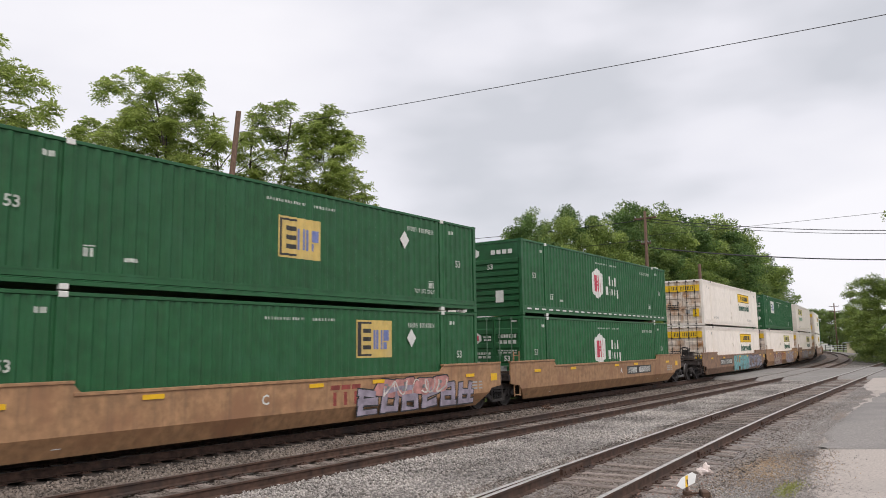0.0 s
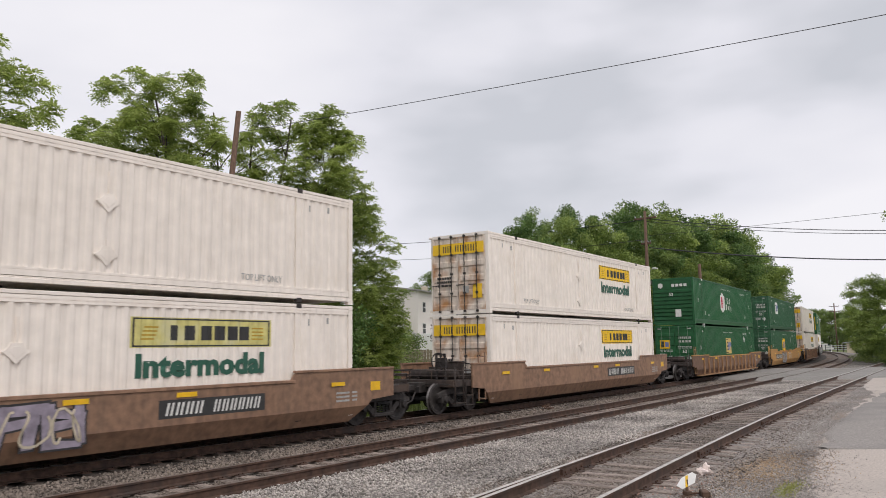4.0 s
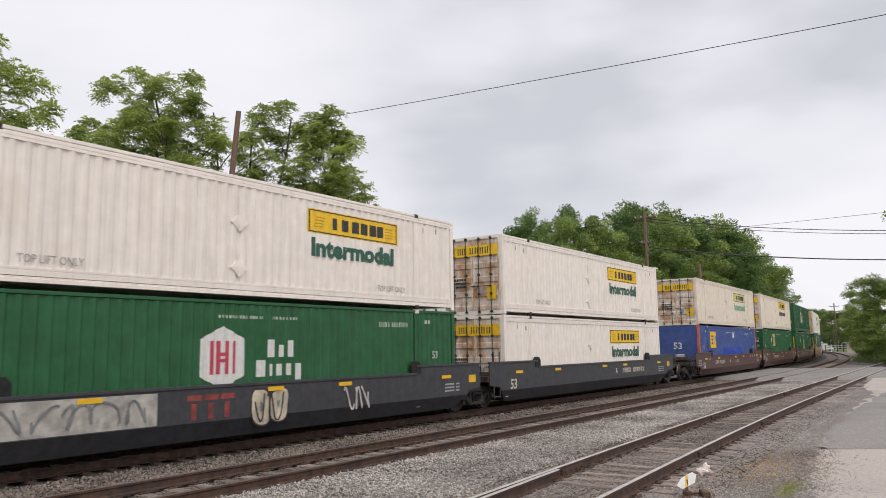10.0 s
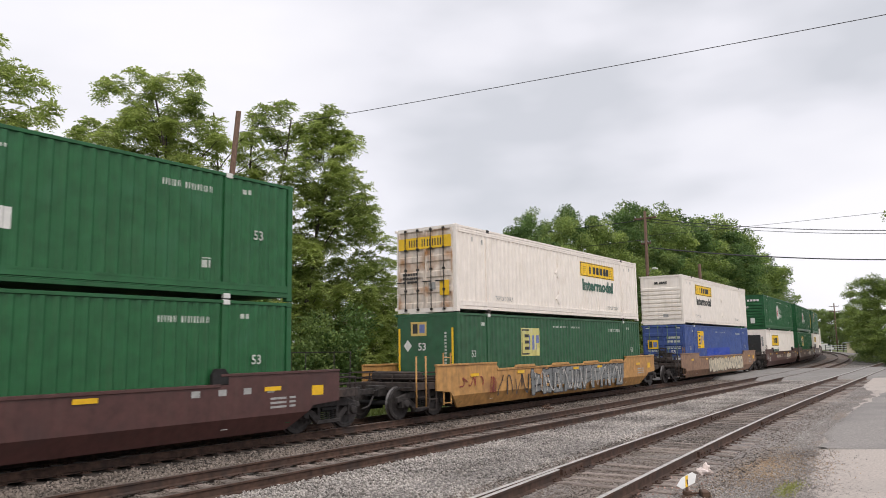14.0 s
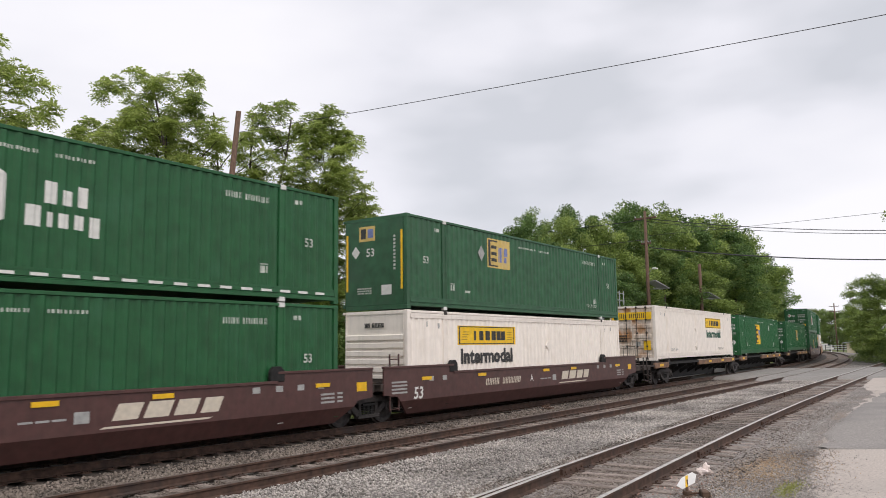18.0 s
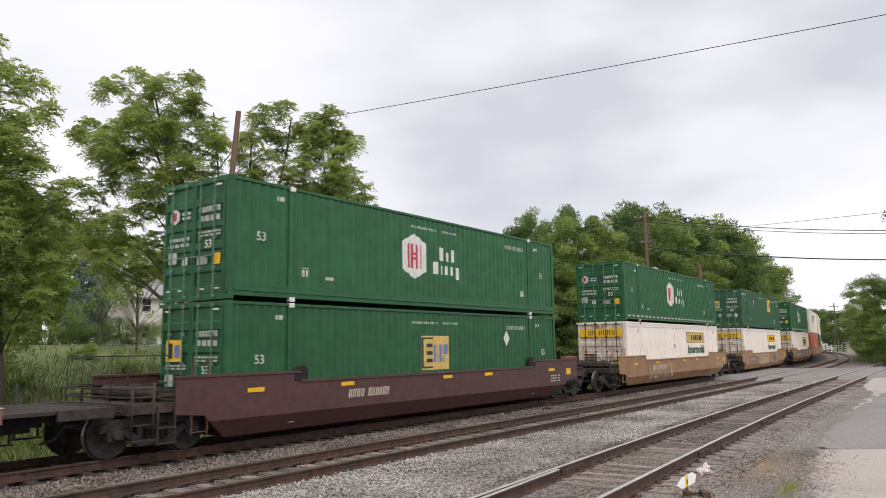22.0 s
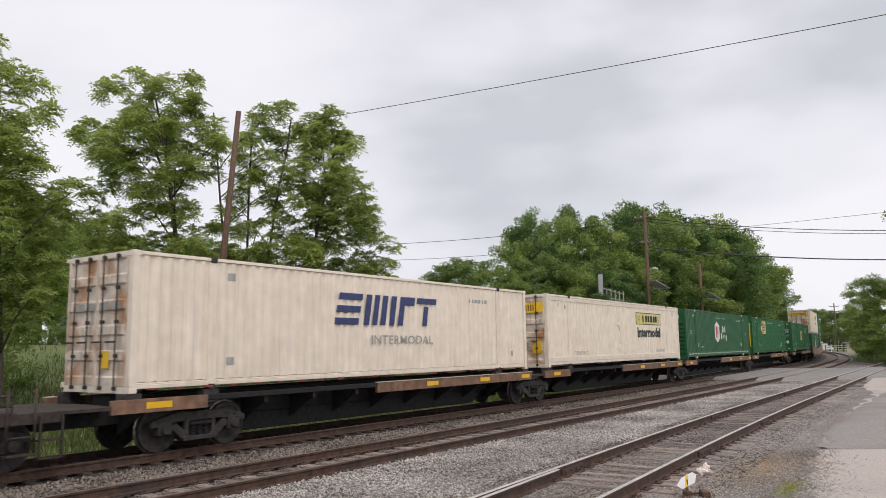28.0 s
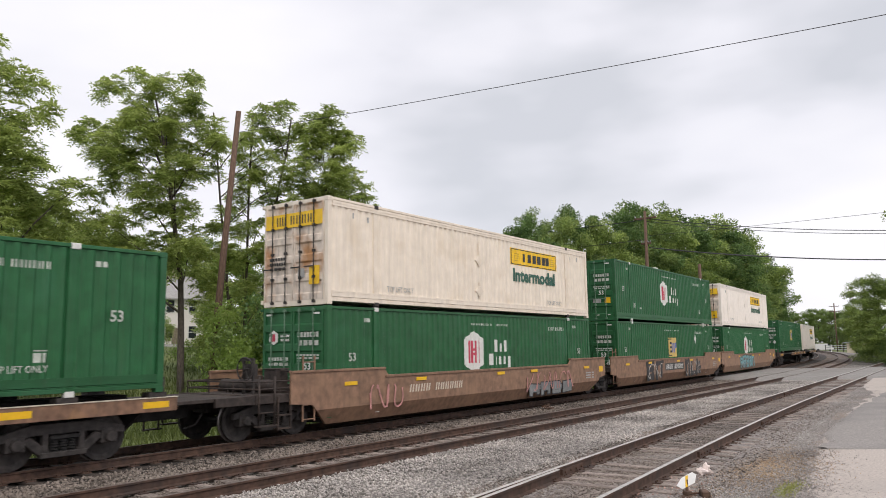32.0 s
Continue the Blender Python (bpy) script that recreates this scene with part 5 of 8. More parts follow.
def brake_mesh():
    s = Shape()
    for y in (-0.72, -0.38):
        s.box(-1.98, -1.92, y - 0.03, y + 0.03, 1.05, 1.92)
    s.box(-1.97, -1.80, -0.70, -0.40, 1.48, 1.78)
    s.box(-1.98, -1.92, -0.75, -0.35, 1.86, 1.92)
    s.tube([(-2.10, -0.55, 1.66), (-1.9, -0.55, 1.66)], [0.03, 0.03], 8)
    ring = [(-2.07, -0.55 + 0.28 * math.cos(a), 1.66 + 0.28 * math.sin(a)) for a in [k * math.pi / 9 for k in range(19)]]
    s.tube(ring, [0.02] * 19, 6)
    for k in range(3):
        a = k * math.pi / 3
        s.tube([(-2.07, -0.55 - 0.28 * math.cos(a), 1.66 - 0.28 * math.sin(a)), (-2.07, -0.55 + 0.28 * math.cos(a), 1.66 + 0.28 * math.sin(a))], [0.014, 0.014], 6)
    return s.mesh("brake_stand")


def crossover(root, m):
    """Walkway rails across the end of a car, over its coupler."""
    # Dark steel in place of car paint, carrying the shade between car ends.
    for y in (-1.15, -0.55, 0.55, 1.15):
        part("handrail_post", kept("hpost", lambda: Shape().tube([(-2.3, 0, 1.05), (-2.3, 0, 2.05)], [0.013, 0.013], 6).mesh("handrail_post", smooth=True)), IRON, root, (m or Matrix.Identity(4)) @ Matrix.Translation((0, y, 0)))
    for z in (1.45, 2.03):
        part("handrail_bar", kept("hbar", lambda: Shape().tube([(-1.45, -1.2, 0), (-2.26, -1.17, 0), (-2.3, -1.1, 0), (-2.3, 1.15, 0)], [0.013] * 4, 6).mesh("handrail_bar", smooth=True)), IRON, root, (m or Matrix.Identity(4)) @ Matrix.Translation((0, 0, z)))


def cabinet_mesh():
    s = Shape()
    s.box(-1.25, -0.85, -0.75, -0.3, 1.05, 1.62)
    s.box(-1.27, -0.83, -0.77, -0.28, 1.62, 1.65)
    s.box(-1.2, -0.9, 0.1, 0.5, 1.05, 1.46)
    s.tube([(-0.8, -1.0, 1.05), (-0.8, -1.0, 1.55), (-1.1, -0.9, 1.6), (-1.1, -0.55, 1.62)], [0.03] * 4, 6)
    return s.mesh("valve_cabinet", 0.01)


def step_mesh():
    s = Shape()
    for x in (-1.75, -1.35):
        s.box(x - 0.018, x + 0.018, -1.40, -1.36, 0.22, 1.0)
    for z in (0.24, 0.55):
        s.box(-1.77, -1.33, -1.42, -1.24, z, z + 0.03)
    return s.mesh("sill_step")


def cross_deck_mesh():
    s = Shape()
    s.box(-2.35, -1.3, -1.32, 1.32, 1.0, 1.06)
    s.box(-2.4, -2.3, -1.35, 1.35, 0.85, 1.08)
    s.box(-2.3, -1.3, -1.35, -1.27, 0.86, 1.06)
    s.box(-2.3, -1.3, 1.27, 1.35, 0.86, 1.06)
    return s.mesh("end_deck", 0.008)


def bubbles(seed, x0, x1, z0, z1, y, grow, holes=False):
    """Fat rounded painted letters that cannot be read, or the dark holes in them."""
    rng = random.Random(seed)
    s = Shape()
    n = max(2, int((x1 - x0) / 0.72))
    w = (x1 - x0) / n
    for i in range(n):
        cx, cz = x0 + (i + 0.5) * w, (z0 + z1) / 2 + rng.uniform(-0.04, 0.04)
        rx, rz = w * rng.uniform(0.50, 0.64) + grow, (z1 - z0) * rng.uniform(0.44, 0.50) + grow
        wob = [(rng.uniform(-0.12, 0.12), rng.uniform(0, 6.28)) for _ in range(3)]
        lean = rng.uniform(-0.18, 0.22)
        h = [(rng.uniform(-0.15, 0.15), rng.uniform(-0.4, 0.45), rng.uniform(0.08, 0.2), rng.uniform(0.12, 0.3)) for _ in range(2)]
        shapes = [(0.0, 0.0, 1.0, 1.0)] if not holes else [(a, c, p, q) for a, c, p, q in h]
        for a, c, p, q in shapes:
            i0, k = len(s.v), 22
            for j in range(k):
                t = 2 * math.pi * j / k
                cs, sn = math.cos(t), math.sin(t)
                f = 1 / (abs(cs) ** 3 + abs(sn) ** 3) ** (1 / 3)
                f *= 1 + sum(m * math.sin((g + 2) * t + ph) for g, (m, ph) in enumerate(wob)) * (0.5 if holes else 1)
                dz = rz * (c + q * sn * f)
                s.v.append((cx + rx * (a + p * cs * f) + lean * dz, y - 0.0004 * i, min(z1 + grow, max(z0 - grow, cz + dz))))
            s.f.append(tuple(range(i0, i0 + k)))
    return s.mesh("graffiti")


def shards(seed, x0, x1, z0, z1, y, grow):
    """Angular painted shapes that cannot be read: leaning stems joined by slanted bars."""
    rng = random.Random(seed)
    s = Shape()
    n = max(2, int((x1 - x0) / 0.85))
    w = (x1 - x0) / n
    for i in range(n):
        c = x0 + (i + 0.5) * w
        lean = rng.uniform(-0.1, 0.25)

        def slab(xa, za, xb, zb, half, k):
            d = Vector((xb - xa, 0, zb - za)).normalized()
            nx, nz = -d.z * (half + grow), d.x * (half + grow)
            ex, ez = d.x * grow, d.z * grow
            j = rng.uniform(0.7, 1.35)
            i0 = len(s.v)
            pts = [(xa - ex - nx, za - ez - nz), (xb + ex - nx * j, zb + ez - nz * j), (xb + ex + nx * j, zb + ez + nz * j), (xa - ex + nx, za - ez + nz)]
            s.v.extend((px + lean * (pz - z0), y - 0.0003 * k, min(z1 + 0.05 + grow, max(z0 - grow, pz))) for px, pz in pts)
            s.f.append((i0, i0 + 1, i0 + 2, i0 + 3))
        h = z1 - z0
        slab(c - w * 0.3, z0, c - w * rng.uniform(0.2, 0.36), z1, 0.11, 0)
        if rng.random() < 0.75:
            slab(c + w * rng.uniform(0.15, 0.32), z0 + h * rng.uniform(0, 0.15), c + w * 0.26, z1, 0.10, 1)
        for q in (rng.uniform(0.05, 0.25), rng.uniform(0.45, 0.6), rng.uniform(0.78, 0.95)):
            if rng.random() < 0.8:
                slab(c - w * 0.42, z0 + h * q, c + w * rng.uniform(0.3, 0.52), z0 + h * (q + rng.uniform(-0.18, 0.2)), 0.085, 2)
    return s.mesh("graffiti")


def strokes(seed, x0, x1, z0, z1, y):
    """Quick looping spray strokes."""
    rng = random.Random(seed)
    s = Shape()
    n = max(3, int((x1 - x0) / 0.6))
    w = (x1 - x0) / n
    for i in range(n):
        cx = x0 + (i + 0.5) * w
        pts = []
        p, q, r = rng.uniform(0.3, 0.55), rng.uniform(0.5, 1.5), rng.uniform(0, 6.28)
        for j in range(15):
            u = j / 14
            pts.append((cx + w * (u - 0.5) * 0.8 + w * p * 0.5 * math.sin(6.28 * u * q + r), (z0 + z1) / 2 + (z1 - z0) * 0.46 * math.sin(6.28 * u * rng.uniform(0.98, 1.02) * (1 + i % 2) * 0.8 + r * 1.7)))
        t = rng.uniform(0.018, 0.03)
        for (ax, az), (bx, bz) in zip(pts, pts[1:]):
            dx, dz = bx - ax, bz - az
            ln = math.hypot(dx, dz) or 1
            nx, nz = -dz / ln * t, dx / ln * t
            i0 = len(s.v)
            s.v += [(ax - nx, y, az - nz), (bx - nx, y, bz - nz), (bx + nx, y, bz + nz), (ax + nx, y, az + nz)]
            s.f.append((i0, i0 + 1, i0 + 2, i0 + 3))
    return s.mesh("graffiti")


INK = {"pink": ("pink", (0.5, 0.24, 0.22)), "teal": ("teal", (0.16, 0.36, 0.37)), "red": ("red", (0.26, 0.05, 0.04)), "lilac": ("lilac", (0.30, 0.26, 0.32)), "silver": ("silver", (0.36, 0.38, 0.38)), "cream": ("cream", (0.55, 0.48, 0.36)), "white": ("white", (0.55, 0.52, 0.48)), "black": ("black", (0.035, 0.033, 0.035)), "grey": ("grey", (0.2, 0.21, 0.21)), "sky": ("sky", (0.30, 0.42, 0.50)), "blush": ("blush", (0.43, 0.30, 0.22)), "plum": ("plum", (0.20, 0.075, 0.075)), "stone": ("stone", (0.42, 0.40, 0.36)), "umber": ("umber", (0.12, 0.07, 0.05)), "tan": ("tan", (0.42, 0.235, 0.10))}


SPRAY = {}


def spray(name, colour):
    if name not in SPRAY:
        SPRAY[name] = surface("spray_" + name, colour, 0.6, spread=0.2, grain=4.0, bump=0.0, second=tuple(v * 0.7 for v in colour), patch=0.4, patch_scale=3.0)
    return SPRAY[name]


def tag(car, seed, x0, x1, z0, z1, fill, line, edge=INK["black"]):
    y = -1.4215
    g = lambda me, ink, label: tagged(part("graffiti", me, spray(*ink), car, label=label), kind="stuff")
    if fill:
        shape = bubbles if fill[0] in ("pink", "cream", "sky") else shards
        if edge:
            g(shape(seed, x0, x1, z0, z1, y - 0.002, 0.04), edge, edge[0] + " graffiti outline")
        g(shape(seed, x0, x1, z0, z1, y - 0.010, 0.0 if edge else 0.05), fill, fill[0] + " graffiti shapes")
        if shape is bubbles:
            g(bubbles(seed, x0, x1, z0, z1, y - 0.018, 0.0, True), INK["grey"], "dark holes of graffiti shapes")
    if line:
        g(strokes(seed + 50, x0 + 0.1, x1 - 0.1, z0 + 0.05, z1 - 0.05, y - 0.022), line, line[0] + " graffiti strokes")


def number_bars(x0, x1, n):
    """Upright strokes in pairs, one pair for each sign of a number that is not spelt out."""
    w = (x1 - x0) / n
    return tuple(q for i in range(n) for q in ((x0 + i * w, x0 + i * w + w * 0.24), (x0 + i * w + w * 0.46, x0 + i * w + w * 0.70)))


def flat_bars(spans, z0, z1, y=-1.4225, lean=0.0):
    s = Shape()
    for a, b in spans:
        i = len(s.v)
        s.v += [(a, y, z0), (b, y, z0), (b + lean, y, z1), (a + lean, y, z1)]
        s.f.append((i, i + 1, i + 2, i + 3))
    return s.mesh("marking")


# what is painted on each car: (kind, from x, to x, ...)
PAINTED = {
    0: (("letter", "C", 6.7), ("blocks", 8.97, 10.17, "red"), ("tag", 9.9, 15.6, 0.34, 1.0, "lilac", None), ("tag", 10.8, 14.2, 0.72, 1.26, "pink", "white")),
    1: (("letter", "A", 8.9), ("plate", 9.74, 12.98)),
    2: (("plate", 2.9, 6.2), ("tag", 6.6, 11.3, 0.30, 1.24, "teal", None, ""), ("panel", 7.5, 8.5, 0.84, 1.3, "tan"), ("panel", 6.9, 9.2, 0.7, 0.84, "tan"), ("tag", 11.2, 15.9, 0.34, 1.26, "lilac", "sky")),
    3: (("tag", 2.4, 6.5, 0.28, 1.24, "plum", "white", "white"), ("panel", 6.7, 9.3, 0.64, 1.3, "tan"), ("blocks", 6.96, 9.08, "red"), ("tag", 9.3, 14.2, 0.30, 1.26, "lilac", None, "white")),
    4: (("tag", 2.0, 8.75, 0.4, 1.2, "lilac", "cream"), ("plate", 10.2, 13.0)),
    5: (("plate", 9.74, 12.98),),
    7: (("plate", 1.2, 4.4), ("tag", 4.73, 7.45, 0.3, 1.22, "silver", "lilac"), ("blocks", 8.77, 10.69, "white")),
    8: (("panel", 10.9, 12.9, 0.64, 1.28, "tan"), ("blocks", 11.35, 12.5, "umber")),
    9: (("size",), ("number", 2.7, 6.38), ("letter", "B", 6.6), ("tag", 8.38, 12.64, 0.34, 1.24, "silver", None), ("tag", 2.9, 4.4, 0.3, 0.62, None, "grey")),
    10: (("panel", 1.2, 5.3, 0.62, 1.27, "stone"), ("tag", 1.3, 5.2, 0.64, 1.24, None, "grey"), ("size",), ("blocks", 6.0, 7.3, "red"), ("tag", 7.73, 8.85, 0.4, 1.2, "cream", "black"), ("tag", 10.73, 11.97, 0.45, 1.2, None, "white")),
    11: (("size",), ("letter", "A", 9.7), ("number", 10.55, 13.39)),
    12: (("size",), ("number", 3.0, 5.42), ("letter", "A", 6.76), ("data",)),
    13: (("size",), ("number", 4.1, 6.5), ("letter", "C", 7.2), ("data",)),
    14: (("size",), ("number", 4.1, 6.5), ("letter", "B", 7.2), ("data",)),
    15: (("panel", 6.2, 13.6, 0.62, 1.3, "grey"), ("tag", -0.3, 1.6, 0.8, 1.2, None, "red"), ("tag", 1.6, 2.2, 0.5, 1.2, None, "red"), ("tag", 2.0, 4.6, 0.36, 1.22, None, "black"), ("tag", 4.6, 13.5, 0.34, 1.26, "grey", "white")),
    16: (("tag", 4.33, 13.35, 0.36, 1.24, "cream", None),),
    17: (("size",), ("number", 4.1, 6.5), ("letter", "B", 7.2), ("swoosh",), ("data",)),
    18: (("size",), ("number", 4.1, 6.5), ("letter", "C", 7.2), ("swoosh",), ("data",)),
    19: (("size",), ("number", 4.1, 6.5), ("letter", "A", 7.2), ("swoosh",), ("data",)),
    23: (("number", 3.9, 5.6),),
    24: (("tag", 2.3, 6.6, 0.34, 1.2, None, "cream"), ("number", 3.2, 5.4)),
    25: (("plate", 1.1, 3.4), ("panel", 4.5, 8.4, 0.62, 1.2, "tan"), ("tag", 4.4, 8.6, 0.50, 1.26, "blush", None, ""), ("tag", 9.6, 13.0, 0.50, 1.28, "blush", "umber", "")),
    26: (("plate", 2.88, 6.12), ("tag", 11.0, 12.6, 0.5, 1.2, None, "white"), ("tag", 0.9, 2.2, 0.5, 1.15, None, "white")),
    27: (("tag", 4.0, 5.2, 0.6, 1.15, None, "cream"),),
    28: (("plate", 9.7, 12.9),),
    34: (("tag", 1.2, 3.1, 0.4, 1.2, None, "pink"), ("number", 3.3, 6.1), ("tag", 9.97, 14.17, 0.4, 1.2, None, "pink"), ("tag", 10.4, 14.0, 0.3, 0.7, "grey", None)),
    35: (("tag", 3.3, 5.8, 0.34, 1.22, "black", "white"), ("plate", 6.2, 9.4), ("tag", 9.6, 12.6, 0.34, 1.22, "black", "white")),
    36: (("tag", 4.0, 9.0, 0.36, 1.2, "teal", "sky"),),
}


def dress(car, paint, n):
    pw = lambda me, mat, m=None, label="": tagged(part("marking", me, mat, car, m, label), kind="stuff")
    for x in (0.5, 3.6, 8.2, 10.6, 15.2):
        pw(kept(("refl", x), lambda: flat_bars(((x, x + 0.5),), 1.16, 1.26, y=-1.446)), REFLECT, label="yellow reflector strip")
    for k in range(3):
        z = 0.75 + k * 0.1
        pw(kept(("data5", k), lambda: flat_bars(((15.4, 15.9), (16.0, 16.2)), z, z + 0.05)), MARK_GREY)
    pw(kept("refl3", lambda: flat_bars(((16.75, 17.15),), 0.98, 1.22, y=-1.424)), REFLECT)
    for job in PAINTED.get(n, ()):
        what = job[0]
        if what == "size":
            pw(word("53", 0.36, None, 0.02, 0.12), MARK_WHITE if paint is MAROON_CAR else CREAM_MARK, Matrix.Translation((0.12, -1.4225, 0.62)))
        elif what == "letter":
            pw(word(job[1], 0.24, None, 0.02), MARK_WHITE, Matrix.Translation((job[2], -1.4225, 0.84)))
        elif what == "number":
            pw(flat_bars(number_bars(job[1], job[1] + (job[2] - job[1]) * 0.38, 4) + number_bars(job[1] + (job[2] - job[1]) * 0.46, job[2], 6), 0.84, 1.06, lean=0.05), CREAM_MARK)
        elif what == "plate":
            pw(flat_bars(((job[1], job[2]),), 0.74, 1.12, y=-1.4222), MARK_BLACK, label="black number panel")
            a, b = job[1] + 0.15, job[2] - 0.12
            pw(flat_bars(number_bars(a, a + (b - a) * 0.38, 4) + number_bars(a + (b - a) * 0.47, b, 6), 0.80, 1.06, y=-1.4265, lean=0.06), MARK_WHITE)
        elif what == "blocks":
            a, w = job[1], (job[2] - job[1]) / 3
            ink = spray(*INK[job[3]])
            for i in range(3):
                pw(flat_bars(((a + i * w, a + i * w + w * 0.86),), 1.06, 1.18, lean=0.02), ink)
                pw(flat_bars(((a + i * w + w * 0.26, a + i * w + w * 0.56),), 0.66, 1.0), ink)
        elif what == "tag":
            tag(car, n * 3 + int(job[1]), job[1], job[2], job[3], job[4], INK[job[5]] if job[5] else None, INK[job[6]] if job[6] else None, INK.get(job[7]) if len(job) > 7 else INK["black"])
        elif what == "panel":
            pw(flat_bars(((job[1], job[2]),), job[3], job[4], y=-1.4212), spray(*INK[job[5]]), label="repainted panel")
        elif what == "swoosh":
            pw(kept("swoosh", lambda: flat_bars(((9.75, 10.3), (10.42, 11.0), (11.12, 11.65), (11.78, 12.25)), 0.80, 1.12, lean=0.14)), CREAM_MARK, label="pale slanted emblem blocks")
            pw(kept("swoosh2", lambda: flat_bars(((9.5, 12.0),), 0.66, 0.70, lean=0.1)), CREAM_MARK)
        elif what == "data":
            pw(kept("data1", lambda: flat_bars(spread(8.0, 8.9, 3, 0.85), 0.88, 0.92)), MARK_GREY)
            pw(kept("data2", lambda: flat_bars(((9.0, 9.3),), 0.80, 1.02)), MARK_GREY)
            for k in range(4):
                z = 0.72 + k * 0.1
                pw(kept(("data4", k), lambda: flat_bars(((-0.9, -0.2),), z + 0.1, z + 0.15)), MARK_GREY)
            for x in (13.2, 13.9, 14.6, 15.3, 0.9, 1.6):
                pw(kept(("lab", x), lambda: flat_bars(((x, x + 0.22),), 1.12, 1.26)), MARK_GREY)


def guide_mesh():
    s = Shape()
    s.prism([(1.98, 1.36), (2.42, 1.36), (2.42, 1.60), (2.32, 1.72), (2.10, 1.72), (1.98, 1.60)], -1.44, -1.32)
    return s.mesh("load_guide", 0.012)


def car_word(paint):
    return {"orange_brown_car_paint": "orange-brown", "orange_yellow_car_paint": "orange-yellow", "brown_car_paint": "rusty brown", "dark_brown_car_paint": "dark brown", "mineral_brown_car_paint": "dark maroon", "charcoal_car_paint": "charcoal grey"}[paint.name]


TURN_END = Matrix.Translation((LONG, 0, 0)) @ Matrix.Rotation(math.pi, 4, "Z")


def well_car(n, kind, paint, dressing, joined_ahead, joined_behind):
    ribbed = kind == "ribbed"
    root = tagged(new("well_car"), car_word(paint) + (" ribbed-sided" if ribbed else " smooth-sided") + " steel well car carrying stacked containers", "railway car", "cars of the train")
    for m in (None, TURN_END):
        ahead, behind = (joined_ahead, joined_behind) if m is None else (joined_behind, joined_ahead)
        ends = (-1.25 if ahead else -1.37, 17.4 if behind else 17.74)
        part("side_sill", kept(("sill", ribbed, ends), lambda: sill_mesh(ribbed, *ends)), RUSTY_CAR if ribbed and paint is TAN_CAR else paint, root, m)
        rib_paint = BROWN_CAR if paint is DARK_CAR else paint
        part("top_chord", kept(("chord", ribbed, ends), lambda: chord_mesh(ribbed, *ends)), paint if not ribbed else BROWN_CAR if paint is DARK_CAR else ORANGE_CAR, root, m)
        if ribbed:
            for i in range(14):
                x = 0.9 + i * 1.105
                part("rib", kept(("rib", i), lambda: Shape().prism([(x - 0.05, 0.30), (x + 0.05, 0.30), (x + 0.05, 1.26), (x - 0.05, 1.26)], -1.50, -1.418).mesh("rib", 0.006)), rib_paint, root, m)
            part("bottom_flange", kept("bflange", lambda: Shape().box(0.0, 16.15, -1.46, -1.12, 0.20, 0.27).mesh("bottom_flange", 0.008)), rib_paint, root, m)
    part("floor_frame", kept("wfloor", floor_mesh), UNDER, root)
    for m, joined in ((None, joined_ahead), (TURN_END, joined_behind)):
        part("end_platform", kept("platform", platform_mesh), DECK, root, m)
        part("ladder", kept("ladder", ladder_mesh), paint, root, m)
        if not joined:
            part("end_deck", kept("deck", cross_deck_mesh), DECK, root, m)
            part("coupler", kept("coupler", coupler_mesh), IRON, root, m)
            corner_rails(root, m, paint)
            part("air_reservoir", kept("reservoir", reservoir_mesh), DECK, root, m)
            if (n, m is None) in ((2, True), (5, True), (16, True), (24, False), (34, True)):
                part("brake_stand", kept("brake", brake_mesh), IRON, root, m)
                part("valve_cabinet", kept("cabinet", cabinet_mesh), DECK, root, m)
            if paint is MAROON_CAR:
                crossover(root, m)
            part("sill_step", kept("sillstep", step_mesh), DECK, root, m)
            part("uncoupling_lever", kept("lever", lambda: Shape().tube([(-2.5, -1.32, 0.95), (-2.5, -0.3, 0.95), (-2.9, -0.2, 0.85)], [0.018] * 3, 6).mesh("uncoupling_lever")), IRON, root, m)
    if paint is ORANGE_CAR:
        for x in (3.4, 6.3, 9.2, 12.0):
            part("guide_lip", kept("guide_lip", lambda: Shape().prism([(0.0, 1.37), (1.55, 1.37), (1.45, 1.47), (0.1, 1.47)], -1.475, -1.40).mesh("guide_lip", 0.012)), paint, root, Matrix.Translation((x, 0, 0)))
    if paint in (BLACK_CAR, MAROON_CAR):
        for m in (None, MIRROR_X):
            part("load_guide", kept("guide", guide_mesh), UNDER, root, m)
    dress(root, paint, n)
    return root


def spine_mesh():
    s = Shape()
    s.box(-1.3, LONG + 1.3, -0.38, 0.38, 0.62, 0.98)
    return s.mesh("centre_sill", 0.02)


def spine_bracket_mesh(x):
    s = Shape()
    s.prism([(x - 0.06, 0.90), (x + 0.06, 0.90), (x + 0.06, 1.04), (x - 0.06, 1.04)], -1.24, 1.24)
    for k in (-1, 1):
        i = len(s.v)
        s.v += [(x - 0.04, k * 0.36, 0.4), (x - 0.04, k * 1.2, 0.92), (x - 0.04, k * 0.36, 1.0), (x + 0.04, k * 0.36, 0.4), (x + 0.04, k * 1.2, 0.92), (x + 0.04, k * 0.36, 1.0)]
        s.f += [(i, i + 1, i + 2), (i + 5, i + 4, i + 3), (i, i + 3, i + 4, i + 1), (i + 1, i + 4, i + 5, i + 2)]
    return s.mesh("bracket")


def spine_beam_mesh(a, b, lo):
    return Shape().box(a, b, -1.30, -1.20, lo + 0.09, 1.17).mesh("side_beam", 0.008)


